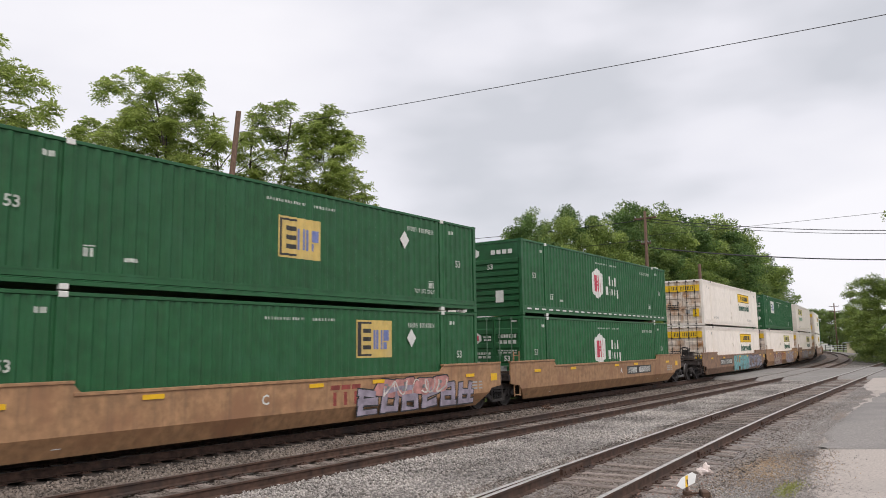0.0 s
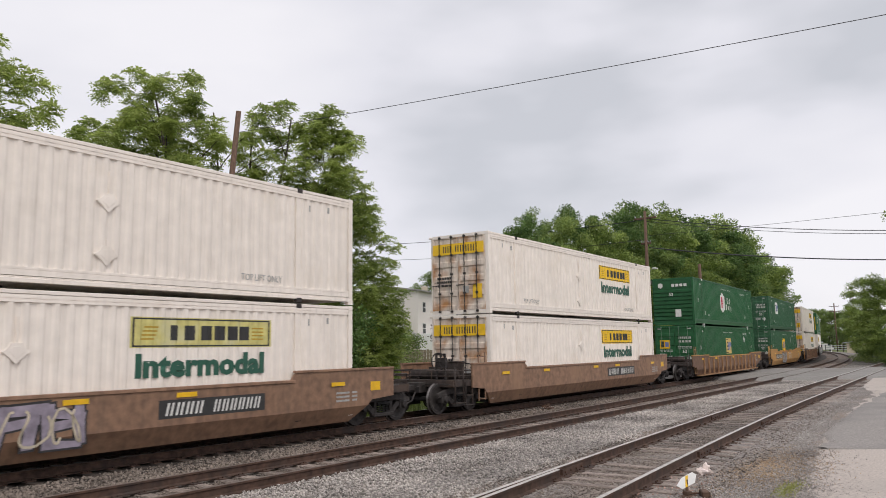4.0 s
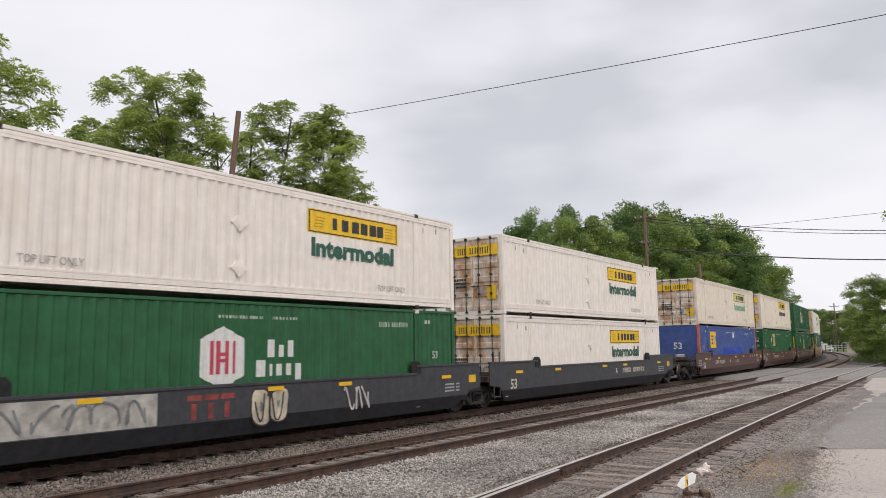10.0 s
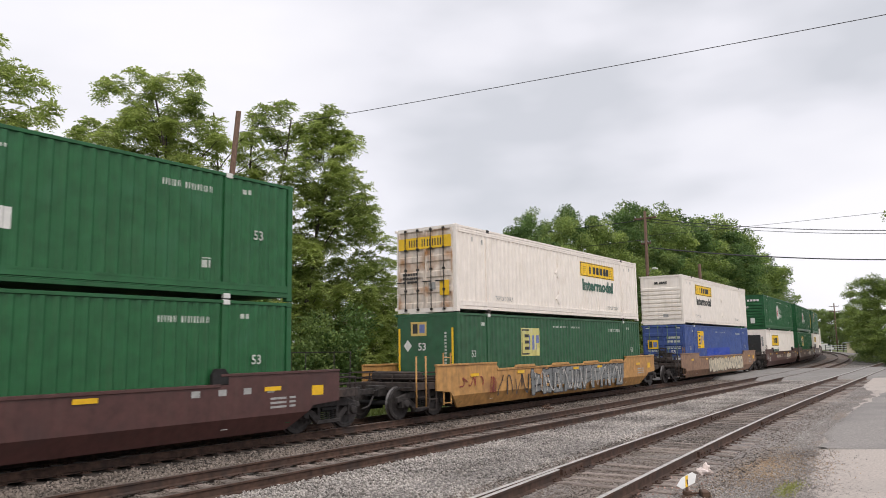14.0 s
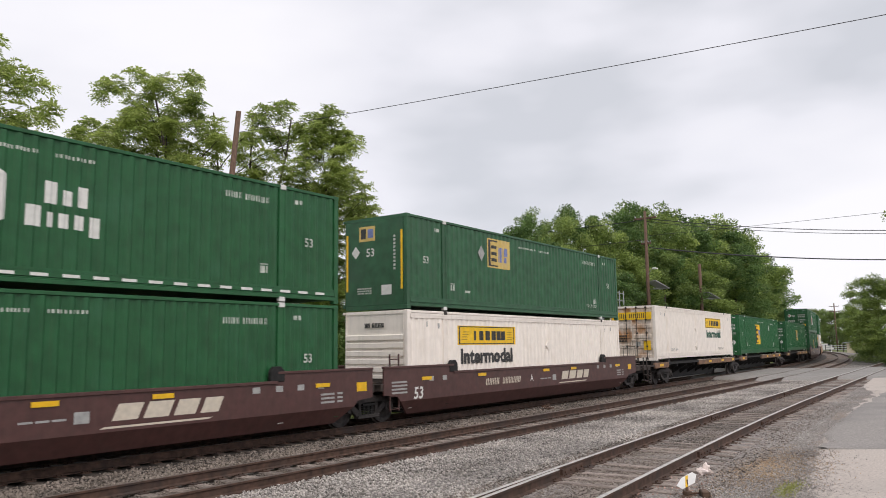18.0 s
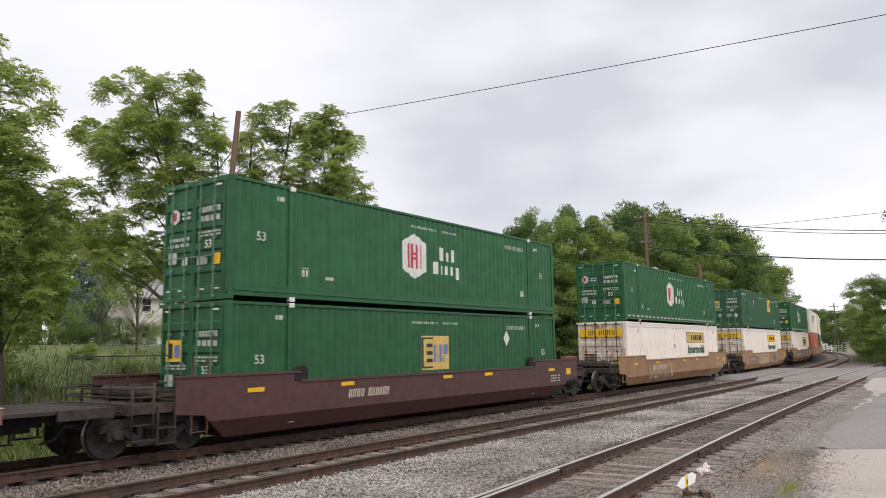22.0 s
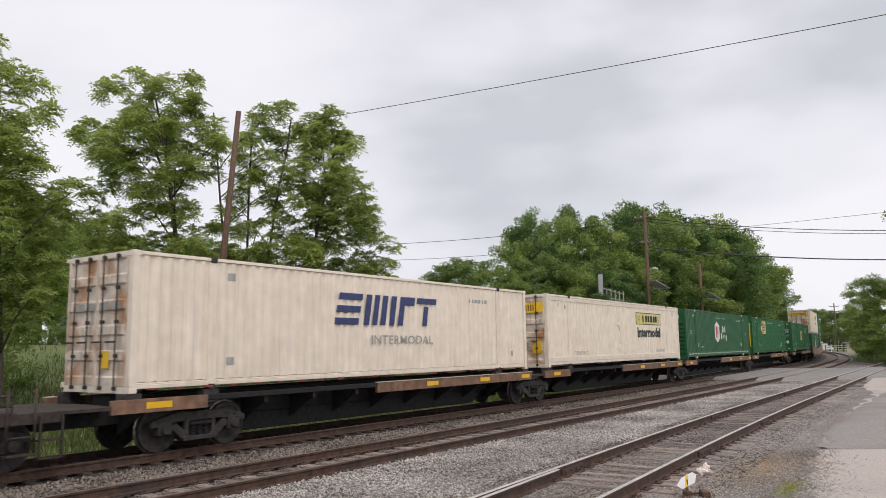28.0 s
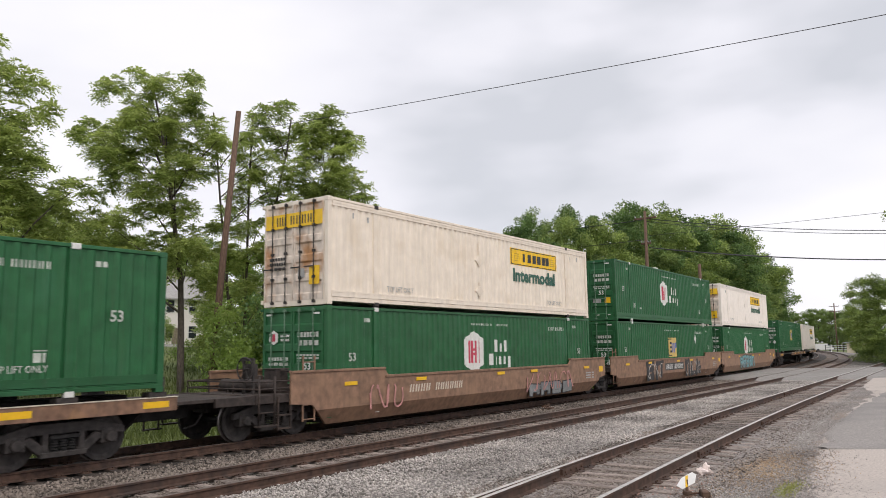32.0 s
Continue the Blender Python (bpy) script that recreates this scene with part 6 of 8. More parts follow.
def spine_car(n, paint, joined_ahead, joined_behind):
    root = tagged(new("spine_car"), "low " + car_word(paint) + " steel spine car carrying one container", "railway car", "cars of the train")
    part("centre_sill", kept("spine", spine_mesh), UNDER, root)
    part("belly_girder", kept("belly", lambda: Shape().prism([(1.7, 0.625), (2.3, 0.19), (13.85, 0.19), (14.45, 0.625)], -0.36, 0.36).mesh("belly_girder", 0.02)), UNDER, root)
    # Added box, keeps the shaded gap below the container dark.
    part("deck_beam", kept("gap_filler", lambda: Shape().box(0.2, LONG - 0.2, -0.36, 0.36, 0.975, 1.22).mesh("deck_beam", 0.02)), UNDER, root)
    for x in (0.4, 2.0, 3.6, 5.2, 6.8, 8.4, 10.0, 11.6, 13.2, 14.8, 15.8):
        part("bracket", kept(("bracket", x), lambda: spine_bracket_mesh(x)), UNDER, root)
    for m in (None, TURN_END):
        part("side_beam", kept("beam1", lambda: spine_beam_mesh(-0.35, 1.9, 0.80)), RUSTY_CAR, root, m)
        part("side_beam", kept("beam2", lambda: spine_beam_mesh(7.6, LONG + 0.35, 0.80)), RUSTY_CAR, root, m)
        # Beam's top edge, set paler than its side.
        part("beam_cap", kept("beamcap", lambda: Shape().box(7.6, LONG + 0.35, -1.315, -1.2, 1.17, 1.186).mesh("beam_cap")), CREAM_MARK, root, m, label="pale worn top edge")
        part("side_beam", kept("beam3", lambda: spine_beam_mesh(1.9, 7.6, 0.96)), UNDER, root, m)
        for x in (0.1, 2.0, LONG - 2.0, LONG - 0.1):
            part("pedestal", kept("pedestal", lambda: Shape().box(-0.2, 0.2, -1.28, -1.0, 1.0, 1.284).mesh("pedestal", 0.008)), IRON, root, m @ Matrix.Translation((x, 0, 0)) if m else Matrix.Translation((x, 0, 0)))
        for x in (0.4, 9.9, 12.9, 15.7):
            part("marking", kept(("srefl", x), lambda: flat_bars(((x, x + 0.6),), 0.97, 1.10, y=-1.303)), REFLECT, root, m)
    for m, joined in ((None, joined_ahead), (TURN_END, joined_behind)):
        part("end_platform", kept("splat", lambda: Shape().box(-1.7, -0.1, -0.5, 0.5, 0.92, 1.05).box(-1.3, -0.3, -1.28, 1.28, 0.98, 1.06).mesh("end_platform", 0.01)), DECK, root, m)
        if not joined:
            part("end_deck", kept("deck", cross_deck_mesh), DECK, root, m)
            part("coupler", kept("coupler", coupler_mesh), IRON, root, m)
            for x in (-2.32, -1.84):
                part("handrail_post", kept(("corner_post", 1.5), lambda: corner_post_mesh(1.5)), DECK, root, (m or Matrix.Identity(4)) @ Matrix.Translation((x, -1.36, 0)))
            part("stirrup_step", kept("stirrup", None), DECK, root, m)
            part("sill_step", kept("sillstep", step_mesh), DECK, root, m)
            part("uncoupling_lever", kept("lever", lambda: Shape().tube([(-2.5, -1.32, 0.95), (-2.5, -0.3, 0.95), (-2.9, -0.2, 0.85)], [0.018] * 3, 6).mesh("uncoupling_lever")), IRON, root, m)
    return root


def run(t):
    """How far the train has rolled after t seconds."""
    return 21.9745 * t + 0.0020639 * t * t + 8.28282e-5 * t ** 3


def car_pose(s, t, reach_a, reach_b):
    """A car whose leading load end is s metres along the line at t = 0; it rides on two truck centres."""
    s0 = s - run(t)
    xa, ya, _ = on_line(s0 - reach_a)
    xb, yb, _ = on_line(s0 + LONG + reach_b)
    turn = math.atan2(yb - ya, xb - xa)
    return Matrix.Translation((xa, ya, 0)) @ Matrix.Rotation(turn, 4, "Z") @ Matrix.Translation((reach_a, 0, 0))


def truck_pose(s, t):
    x, y, a = on_line(s - run(t))
    return Matrix.Translation((x, y, 0)) @ Matrix.Rotation(a, 4, "Z")


TIMES = [float(i) for i in range(33)]
RIDES = []


def make_train():
    joined_ahead = False
    for n, (kind, paint, joined, upper, lower, dressing) in enumerate(CONSIST):
        head = HEADS[n]
        spine = kind == "spine"
        own = -1.9 if spine else 1.57
        gap_ahead = (HEADS[n] - HEADS[n - 1] - LONG) / 2 if n else 0
        gap_behind = (HEADS[n + 1] - head - LONG) / 2 if n + 1 < len(HEADS) else 0
        ra = gap_ahead if joined_ahead else own
        rb = gap_behind if joined else own
        car = spine_car(n, paint, joined_ahead, joined) if spine else well_car(n, kind, paint, dressing, joined_ahead, joined)
        RIDES.append((car, head, ra, rb, 0.0, "car"))
        for load, z in ((lower, SPINE_DECK if spine else LOW), (upper, UP)):
            if load:
                RIDES.append((container(load), head, ra, rb, z, "car"))
        if not joined_ahead:
            RIDES.append((truck(head - own), head - own, 0, 0, 0.0, "truck"))
        RIDES.append((truck(head + LONG + (gap_behind if joined else own)), head + LONG + (gap_behind if joined else own), 0, 0, 0.0, "truck"))
        joined_ahead = joined


make_train()


def axle_rows(x, s):
    """A wheelset turning under its truck while it rolls past, from the crossing to beyond the viewer."""
    seat = Matrix.Translation((x, 0, WHEEL))
    first = max(0, int((s - 62.0) / 22.1 * 30))
    last = min(960, int((s + 13.0) / 22.1 * 30))
    rows = [(0.0, seat)]
    for i in range(first, last + 1):
        if i:
            rows.append((i / 30, seat @ Matrix.Rotation(-(run(i / 30) - run(first / 30)) / WHEEL, 4, "Y")))
    if rows[-1][0] < 32.0:
        rows.append((32.0, rows[-1][1]))
    return rows


def motions():
    for ob, s, ra, rb, z, what in RIDES:
        if what == "car":
            lift = Matrix.Translation((0, 0, z))
            rows = [(t, car_pose(s, t, ra, rb) @ lift) for t in TIMES]
        else:
            rows = [(t, truck_pose(s, t)) for t in TIMES]
        walk(ob, rows)
    for ob, x, s in AXLES:
        walk(ob, axle_rows(x, s))


# ---- trees ----
def unit(a):
    return a / np.maximum(np.linalg.norm(a, axis=-1, keepdims=True), 1e-9)


def kites(base, along, side, length, width):
    """Leaf-shaped quads: base and tip on the rib, widest a little past the middle."""
    tip = base + along * length[:, None]
    mid = base + along * (length * 0.45)[:, None]
    return np.stack([base, mid + side * (width * 0.5)[:, None], tip, mid - side * (width * 0.5)[:, None]], axis=1)


def fronds(rng, centres, radii, per_tip=7, size=0.44, pairs=5, leaflet=0.185):
    """Feathered leaves in stars at the twig ends of each clump: drooping ribs with leaflets in pairs."""
    out = []
    down = np.array((0, 0, -1.0))
    for c, r in zip(centres, radii):
        tips = max(4, int(16 * r))
        d = unit(rng.normal(size=(tips, 3)) + (0, 0, 0.3))
        tip = np.array(c) + d * (r * rng.uniform(0.15, 1.0, (tips, 1)) ** 0.6) * (1.0, 1.0, 0.8)
        pos = np.repeat(tip, per_tip, 0)
        n = len(pos)
        a = np.tile(np.arange(per_tip) * 6.283 / per_tip, tips) + np.repeat(rng.uniform(0, 6.28, tips), per_tip) + rng.normal(size=n) * 0.25
        go = unit(np.stack([np.cos(a), np.sin(a), rng.normal(size=n) * 0.35 + 0.15], 1) + np.repeat(d, per_tip, 0) * 0.35)
        side = unit(np.cross(go, rng.normal(size=(n, 3)) * 0.3 + (0, 0, 1)))
        ln = size * rng.uniform(0.65, 1.25, n)
        for k in range(pairs):
            f = (k + 0.9) / pairs
            b = pos + go * (ln * f)[:, None] + down * (ln * 0.42 * f * f)[:, None]
            for s in (-1, 1):
                al = unit(side * s * 0.85 + go * 0.6 + rng.normal(size=(n, 3)) * 0.15 + (0, 0, -0.3))
                out.append(kites(b, al, unit(np.cross(al, np.cross(go, side) + rng.normal(size=(n, 3)) * 0.25)), leaflet * rng.uniform(0.75, 1.2, n), leaflet * 0.42 * np.ones(n)))
    return quads("crown", np.concatenate(out))


def leaves(rng, centres, radii, per_m2, size):
    """Simple leaves in loose sprays over each clump."""
    out = []
    for c, r in zip(centres, radii):
        n = int(per_m2 * 4 * math.pi * r * r)
        d = unit(rng.normal(size=(n, 3)) + (0, 0, 0.2))
        pos = np.array(c) + d * (r * rng.uniform(0.1, 1.2, (n, 1)) ** 0.6) * (1, 1, 0.78)
        al = unit(d * (0.8, 0.8, 0.4) + rng.normal(size=(n, 3)) * (0.6, 0.6, 0.45) + (0, 0, -0.2))
        sd = unit(np.cross(al, rng.normal(size=(n, 3)) * 0.75 + (0, 0, 1)))
        ln = size * rng.uniform(0.6, 1.3, n)
        out.append(kites(pos, al, sd, ln, ln * 0.62))
    return quads("crown", np.concatenate(out))


def limb_mesh(points, r0, r1, sides=6):
    pts = [Vector(p) for p in points]
    fine = []
    for a, b in zip(pts, pts[1:]):
        for k in range(3):
            q = a.lerp(b, k / 3)
            fine.append(q + Vector((noise.noise(q * 0.7), noise.noise(q * 0.7 + Vector((9, 0, 0))), 0)) * (0.12 if k else 0.04))
    fine.append(pts[-1])
    n = len(fine)
    return Shape().tube(fine, [r0 + (r1 - r0) * (i / (n - 1)) ** 0.8 for i in range(n)], sides).mesh("limb", smooth=True)


def tree(place, turn, clumps, label, leaf, seed, make, thick=0.22, crown_base=4.0, stems=1, category="tree", name="tree"):
    """clumps: (across, height, depth, radius) in metres from the foot of the trunk."""
    root = tagged(new(name), label, category)
    root.matrix_basis = Matrix.Translation(place) @ Matrix.Rotation(turn, 4, "Z")
    rng = np.random.default_rng(seed)
    cs = [(a, dd, h) for a, h, dd, r in clumps]
    rs = [r for *_, r in clumps]
    part("crown", make(rng, cs, rs), leaf, root)
    top = max(c[2] for c in cs)
    mean = np.mean([[c[0], c[1]] for c in cs], axis=0)
    feet = [((k - (stems - 1) / 2) * 0.7, 0.15 * k) for k in range(stems)]
    trunks = []
    for k, (fx, fy) in enumerate(feet):
        pts = [(fx, fy, -0.8), (fx + mean[0] * 0.1, fy, crown_base), (mean[0] * 0.5 + fx * 2, mean[1] * 0.5 + fy, (crown_base + top) / 2), (mean[0] + fx * 3, mean[1], top - 0.7)]
        trunks.append(pts)
        part("trunk" if k == 0 else "stem", limb_mesh(pts, thick if stems == 1 else thick * 0.65, 0.04, 8), BARK, root)
    order = sorted(range(len(cs)), key=lambda i: cs[i][2])
    for i in order[:: max(1, len(order) // 16)]:
        c = cs[i]
        pts = trunks[i % stems]
        h = max(crown_base * 0.7, c[2] - 2.4 - 0.2 * abs(c[0]))
        z = [p[2] for p in pts]
        bx, by = float(np.interp(h, z, [p[0] for p in pts])), float(np.interp(h, z, [p[1] for p in pts]))
        part("branch", limb_mesh([(bx, by, h), ((bx + c[0]) / 2, (by + c[1]) / 2, (h + c[2]) / 2 + 0.3), (c[0], c[1], c[2])], thick * 0.24, 0.02, 5), BARK, root)
    return root


def facing(az, dist):
    """A place at that bearing (degrees from the x axis) and distance, and a turn that faces it to the viewer."""
    a = radians(az)
    x, y = dist * math.cos(a), dist * math.sin(a)
    return (x, y, ground_z(x, y)), a - math.pi / 2


def clumps_in(seed, count, outline, radius, deep, packed=0.62):
    """Leafy clumps scattered through a crown whose width at each height is given as (height, from, to)."""
    rng = random.Random(seed)
    hs = [o[0] for o in outline]
    rows = []
    tries = 0
    while len(rows) < count and tries < count * 60:
        tries += 1
        h, r = rng.uniform(hs[-1], hs[0]), rng.uniform(*radius)
        lo, hi = (float(np.interp(-h, [-q for q in hs], [o[k] for o in outline])) for k in (1, 2))
        if rng.random() > (hi - lo) / max(o[2] - o[1] for o in outline):
            continue
        r = min(r, max(0.22, (hi - lo) * 0.42))
        a = rng.uniform(lo + r * 0.7, max(lo + r * 0.7 + 0.01, hi - r * 0.7))
        d = rng.uniform(-1, 1) * min(deep, (hi - lo) * 0.45)
        if all((a - p) ** 2 + (h - q) ** 2 + (d - e) ** 2 > (packed * (r + t)) ** 2 for p, q, e, t in ((p, q + 0.45, e, t) for p, q, e, t in rows)):
            rows.append((a, h - 0.45, d, r))
    return rows


def near_trees():
    label = "leafy walnut tree with feathery drooping leaves in full summer green"
    p, t = facing(54.2, 40)
    crown = ((16.7, -2.9, -2.5), (15.9, -3.3, -0.2), (15.0, -4.5, 1.8), (13.9, -5.3, 1.9), (13.0, -5.8, 2.0), (12.3, -5.0, 1.9), (11.4, -3.7, 1.0), (10.7, -4.0, 0.6), (10.0, -4.6, 0.6), (9.0, -4.9, 0.9), (8.0, -5.0, 1.2), (7.2, -4.9, 1.4), (6.2, -4.4, 1.4))
    tree(p, t, clumps_in(1, 130, crown, (0.42, 0.72), 2.4), label, LEAF_A, 11, fronds, 0.2, 5.5)
    p, t = facing(46.3, 41)
    crown = ((16.2, 0.9, 1.9), (14.9, 0.2, 3.1), (13.5, -0.1, 3.4), (12.4, -0.3, 3.7), (11.3, -0.5, 3.9), (10.3, -0.4, 4.6), (9.0, -0.7, 5.0), (7.5, -0.9, 5.3), (6.0, -1.0, 5.7), (4.5, -1.0, 6.1), (2.8, -1.0, 6.0), (1.2, -0.8, 5.6))
    tree(p, t, clumps_in(2, 186, crown, (0.45, 0.8), 2.6, 0.5), "dense bushy walnut tree clothed in leaves to the ground", LEAF_A, 12, fronds, 0.2, 2.5)
    # open, many-stemmed tree between the two
    p, t = facing(50.0, 42)
    crown = ((16.3, 1.6, 2.3), (15.7, -0.2, 2.5), (14.6, -0.5, 3.6), (13.4, -0.6, 3.3), (11.8, -0.8, 2.8), (10.0, -1.6, 2.7), (8.2, -2.6, 2.4), (6.5, -2.8, 2.3), (4.0, -2.6, 2.3), (2.2, -2.4, 2.2))
    tree(p, t, clumps_in(4, 92, crown, (0.34, 0.55), 1.8), "open many-stemmed young walnut tree with sparse feathery leaves", LEAF_A, 14, fronds, 0.15, 3.0, stems=3)
    p, t = facing(65.4, 34)
    crown = ((15.4, -3.2, -0.6), (14.5, -3.8, 0.2), (13.9, -4.0, 0.6), (13.2, -4.2, 1.2), (12.2, -4.4, 1.8), (11.0, -4.5, 1.5), (10.2, -4.5, 1.7), (9.5, -4.5, 2.3), (8.6, -4.5, 2.8), (7.6, -4.5, 3.0), (6.8, -4.4, 2.9), (6.0, -4.2, 2.3), (4.5, -4.0, 1.8), (3.0, -3.6, 1.4))
    tree(p, t, clumps_in(3, 128, crown, (0.45, 0.8), 2.2), label, LEAF_A, 13, fronds, 0.22, 3.0)


near_trees()


def far_wood():
    """The wood along the far side of the line, and the belts behind it."""
    shapes = []
    for k in range(5):
        # boughs that end at uneven places in the crown, with leafy sprays gathered round each
        rng = random.Random(k + 40)
        rows = []
        for i in range(15):
            h = 0.24 + 0.72 * (i + rng.random()) / 15
            w = 0.215 * math.sqrt(max(0.03, 1 - ((h - 0.58) / 0.46) ** 2))
            a, q = i * 2.4 + rng.uniform(-0.5, 0.5), rng.uniform(0.35, 1.0)
            for j in range(7):
                rows.append((w * q * math.cos(a) + rng.gauss(0, 0.035), h + rng.gauss(0, 0.03), w * q * math.sin(a) + rng.gauss(0, 0.035), rng.uniform(0.024, 0.058)))
        rows = [(a, min(h, 0.975), d, r) for a, h, d, r in rows]
        shapes.append(rows)

    def mesh(k, height, per):
        def make():
            r = np.random.default_rng(70 + k)
            cs = [(a * height, d * height, h * height) for a, h, d, _ in shapes[k]]
            return leaves(r, cs, [q * height for *_, q in shapes[k]], per, 0.27)
        return kept(("wood", k, height), make)
    rng = random.Random(9)
    rows = []
    # bearing, distance, height, half width
    rows = ((29.9, 60, 11.2, 1.4), (29.0, 62, 13.3, 1.8), (27.47, 66, 14.7, 2.1), (25.86, 64, 14.1, 2.1), (24.58, 70, 15.8, 2.4), (22.72, 68, 14.4, 2.3), (21.26, 74, 16.5, 2.6), (19.94, 78, 17.9, 2.8), (18.65, 80, 16.9, 2.7), (17.29, 86, 16.9, 3.0), (16.02, 92, 18.2, 3.4), (14.59, 96, 17.5, 3.3), (13.9, 104, 17.9, 3.3), (13.1, 112, 17.6, 3.3), (12.5, 122, 16.2, 3.0), (12.1, 134, 14.0, 2.8), (11.8, 150, 11.6, 2.5))

    def wood_tree(az, dist, height, half, k, leaf):
        (x, y, z), t = facing(az, dist)
        root = tagged(new("tree"), "tall dense broadleaf tree in the wood beside the line", "tree", "trees of the wood")
        w = max(0.85 * height / 20, min(1.35 * height / 20, 1.45 * half / 5.2))
        root.matrix_basis = Matrix.Translation((x, y, z)) @ Matrix.Rotation(rng.uniform(0, 6.28), 4, "Z") @ Matrix.Diagonal((w, w, height / 20, 1))
        part("crown", mesh(k, 20, 21.0), leaf, root)
        part("trunk", kept("wtrunk", lambda: limb_mesh([(0, 0, -0.6), (0.2, 0.1, 6), (0, 0, 14)], 0.5, 0.12)), BARK, root)
    for i, (az, dist, height, half) in enumerate(rows):
        wood_tree(az, dist, height, half, (i * 2) % 5, (LEAF_B, LEAF_E, LEAF_C, LEAF_B, LEAF_E)[i % 5])
        # lower neighbours before and behind
        wood_tree(az + rng.uniform(-0.5, 0.3), dist - rng.uniform(3, 6), height * rng.uniform(0.6, 0.8), half * 1.0, (i * 2 + 1) % 5, (LEAF_B, LEAF_C, LEAF_E)[i % 3])
        wood_tree(az + rng.uniform(-0.3, 0.3) - 0.5 * (i == 0), dist + rng.uniform(7, 12), height * rng.uniform(0.98, 1.04), half * 1.2, (i * 2 + 3) % 5, LEAF_C)
    # understorey along the foot of the wood
    for i in range(26):
        az = 29 - i * 0.70
        dist = 27.0 / math.sin(radians(max(az, 11.5))) if az > 12 else 135
        (x, y, z), t = facing(az, min(dist, 150) + rng.uniform(0, 4))
        root = tagged(new("shrub"), "green bushy undergrowth at the edge of the wood", "shrub", "undergrowth")
        s = rng.uniform(0.16, 0.28)
        root.matrix_basis = Matrix.Translation((x, y, z - 0.6)) @ Matrix.Rotation(rng.uniform(0, 6.28), 4, "Z") @ Matrix.Diagonal((s * 1.9, s * 1.9, s, 1))
        part("crown", mesh(i % 5, 20, 7.0), LEAF_B, root)
    # distant belts
    for az, dist, height in ((40.0, 190, 15), (38.2, 170, 14), (36.0, 172, 18.5), (34.6, 170, 21.5), (33.4, 168, 20.5), (32.4, 150, 19), (10.4, 300, 13), (9.9, 310, 14.5), (9.4, 330, 14), (9.0, 300, 14.5), (8.6, 320, 15.5), (8.2, 310, 14), (7.8, 310, 14), (7.4, 340, 15), (7.0, 300, 14), (6.6, 300, 14.5), (9.2, 270, 7), (8.4, 270, 6), (7.6, 265, 7), (6.9, 260, 7)):
        (x, y, z), t = facing(az, dist)
        root = tagged(new("tree"), "distant rounded green tree", "tree", "far trees")
        root.matrix_basis = Matrix.Translation((x, y, z)) @ Matrix.Rotation(rng.uniform(0, 6.28), 4, "Z") @ Matrix.Diagonal((max(0.8, height / 13), max(0.8, height / 13), height / 20, 1))
        part("crown", mesh(int(az * 7) % 5, 20, 7.0), LEAF_C, root)
        part("trunk", kept("wtrunk", lambda: limb_mesh([(0, 0, -0.6), (0.2, 0.1, 6), (0, 0, 14)], 0.32, 0.08)), BARK, root)
    # trees on the near side past the crossing
    for az, dist, height, half in ((6.6, 118, 8.6, 2.0), (6.1, 108, 10.0, 2.4), (5.42, 100, 10.3, 2.9), (4.36, 96, 10.7, 3.2), (2.1, 92, 17.5, 3.9), (0.6, 95, 20.0, 4.8), (4.7, 88, 5.5, 2.4)):
        (x, y, z), t = facing(az, dist)
        root = tagged(new("tree"), "broadleaf tree at the roadside past the crossing", "tree", "roadside trees")
        root.matrix_basis = Matrix.Translation((x, y, z - 0.4)) @ Matrix.Rotation(rng.uniform(0, 6.28), 4, "Z") @ Matrix.Diagonal((1.3 * half / 5.2, 1.3 * half / 5.2, height / 20, 1))
        part("crown", mesh(int(az * 9) % 5, 20, 7.0), LEAF_B, root)
        part("trunk", kept("wtrunk", lambda: limb_mesh([(0, 0, -0.6), (0.2, 0.1, 6), (0, 0, 14)], 0.32, 0.08)), BARK, root)


far_wood()


# ---- poles, wires and lineside equipment ----
def wire(name, a, b, sag, r, parent=None, label="thin black overhead cable"):
    a, b = Vector(a), Vector(b)
    pts = [a.lerp(b, i / 24) - Vector((0, 0, sag * 4 * (i / 24) * (1 - i / 24))) for i in range(25)]
    me = Shape().tube(pts, [r] * 25, 5).mesh(name, smooth=True)
    return tagged(part(name, me, WIRE), label, "cable", "overhead cables")


def utility_pole(foot, top, r0, r1, arms=(), name="utility_pole", label="weathered brown wooden utility pole"):
    root = tagged(new(name), label, "pole", "utility poles")
    root.matrix_basis = Matrix.Translation(foot)
    v = Vector(top) - Vector(foot)
    part("post", Shape().tube([(0, 0, -1.0), tuple(v * 0.5), tuple(v)], [r0, (r0 + r1) / 2, r1], 10).mesh("post", smooth=True), POLE_WOOD, root)
    for h, half in arms:
        c = v * h
        part("crossarm", Shape().box(c.x - 0.06, c.x + 0.06, c.y - half, c.y + half, c.z - 0.07, c.z + 0.07).mesh("crossarm", 0.01), POLE_WOOD, root)
        for y in (-half * 0.9, -half * 0.4, half * 0.4, half * 0.9):
            part("insulator", kept("insulator", lambda: Shape().tube([(0, 0, 0), (0, 0, 0.08), (0, 0, 0.16)], [0.03, 0.06, 0.03], 8).mesh("insulator")), STEEL, root, Matrix.Translation((c.x, c.y + y, c.z + 0.07)))
    return root


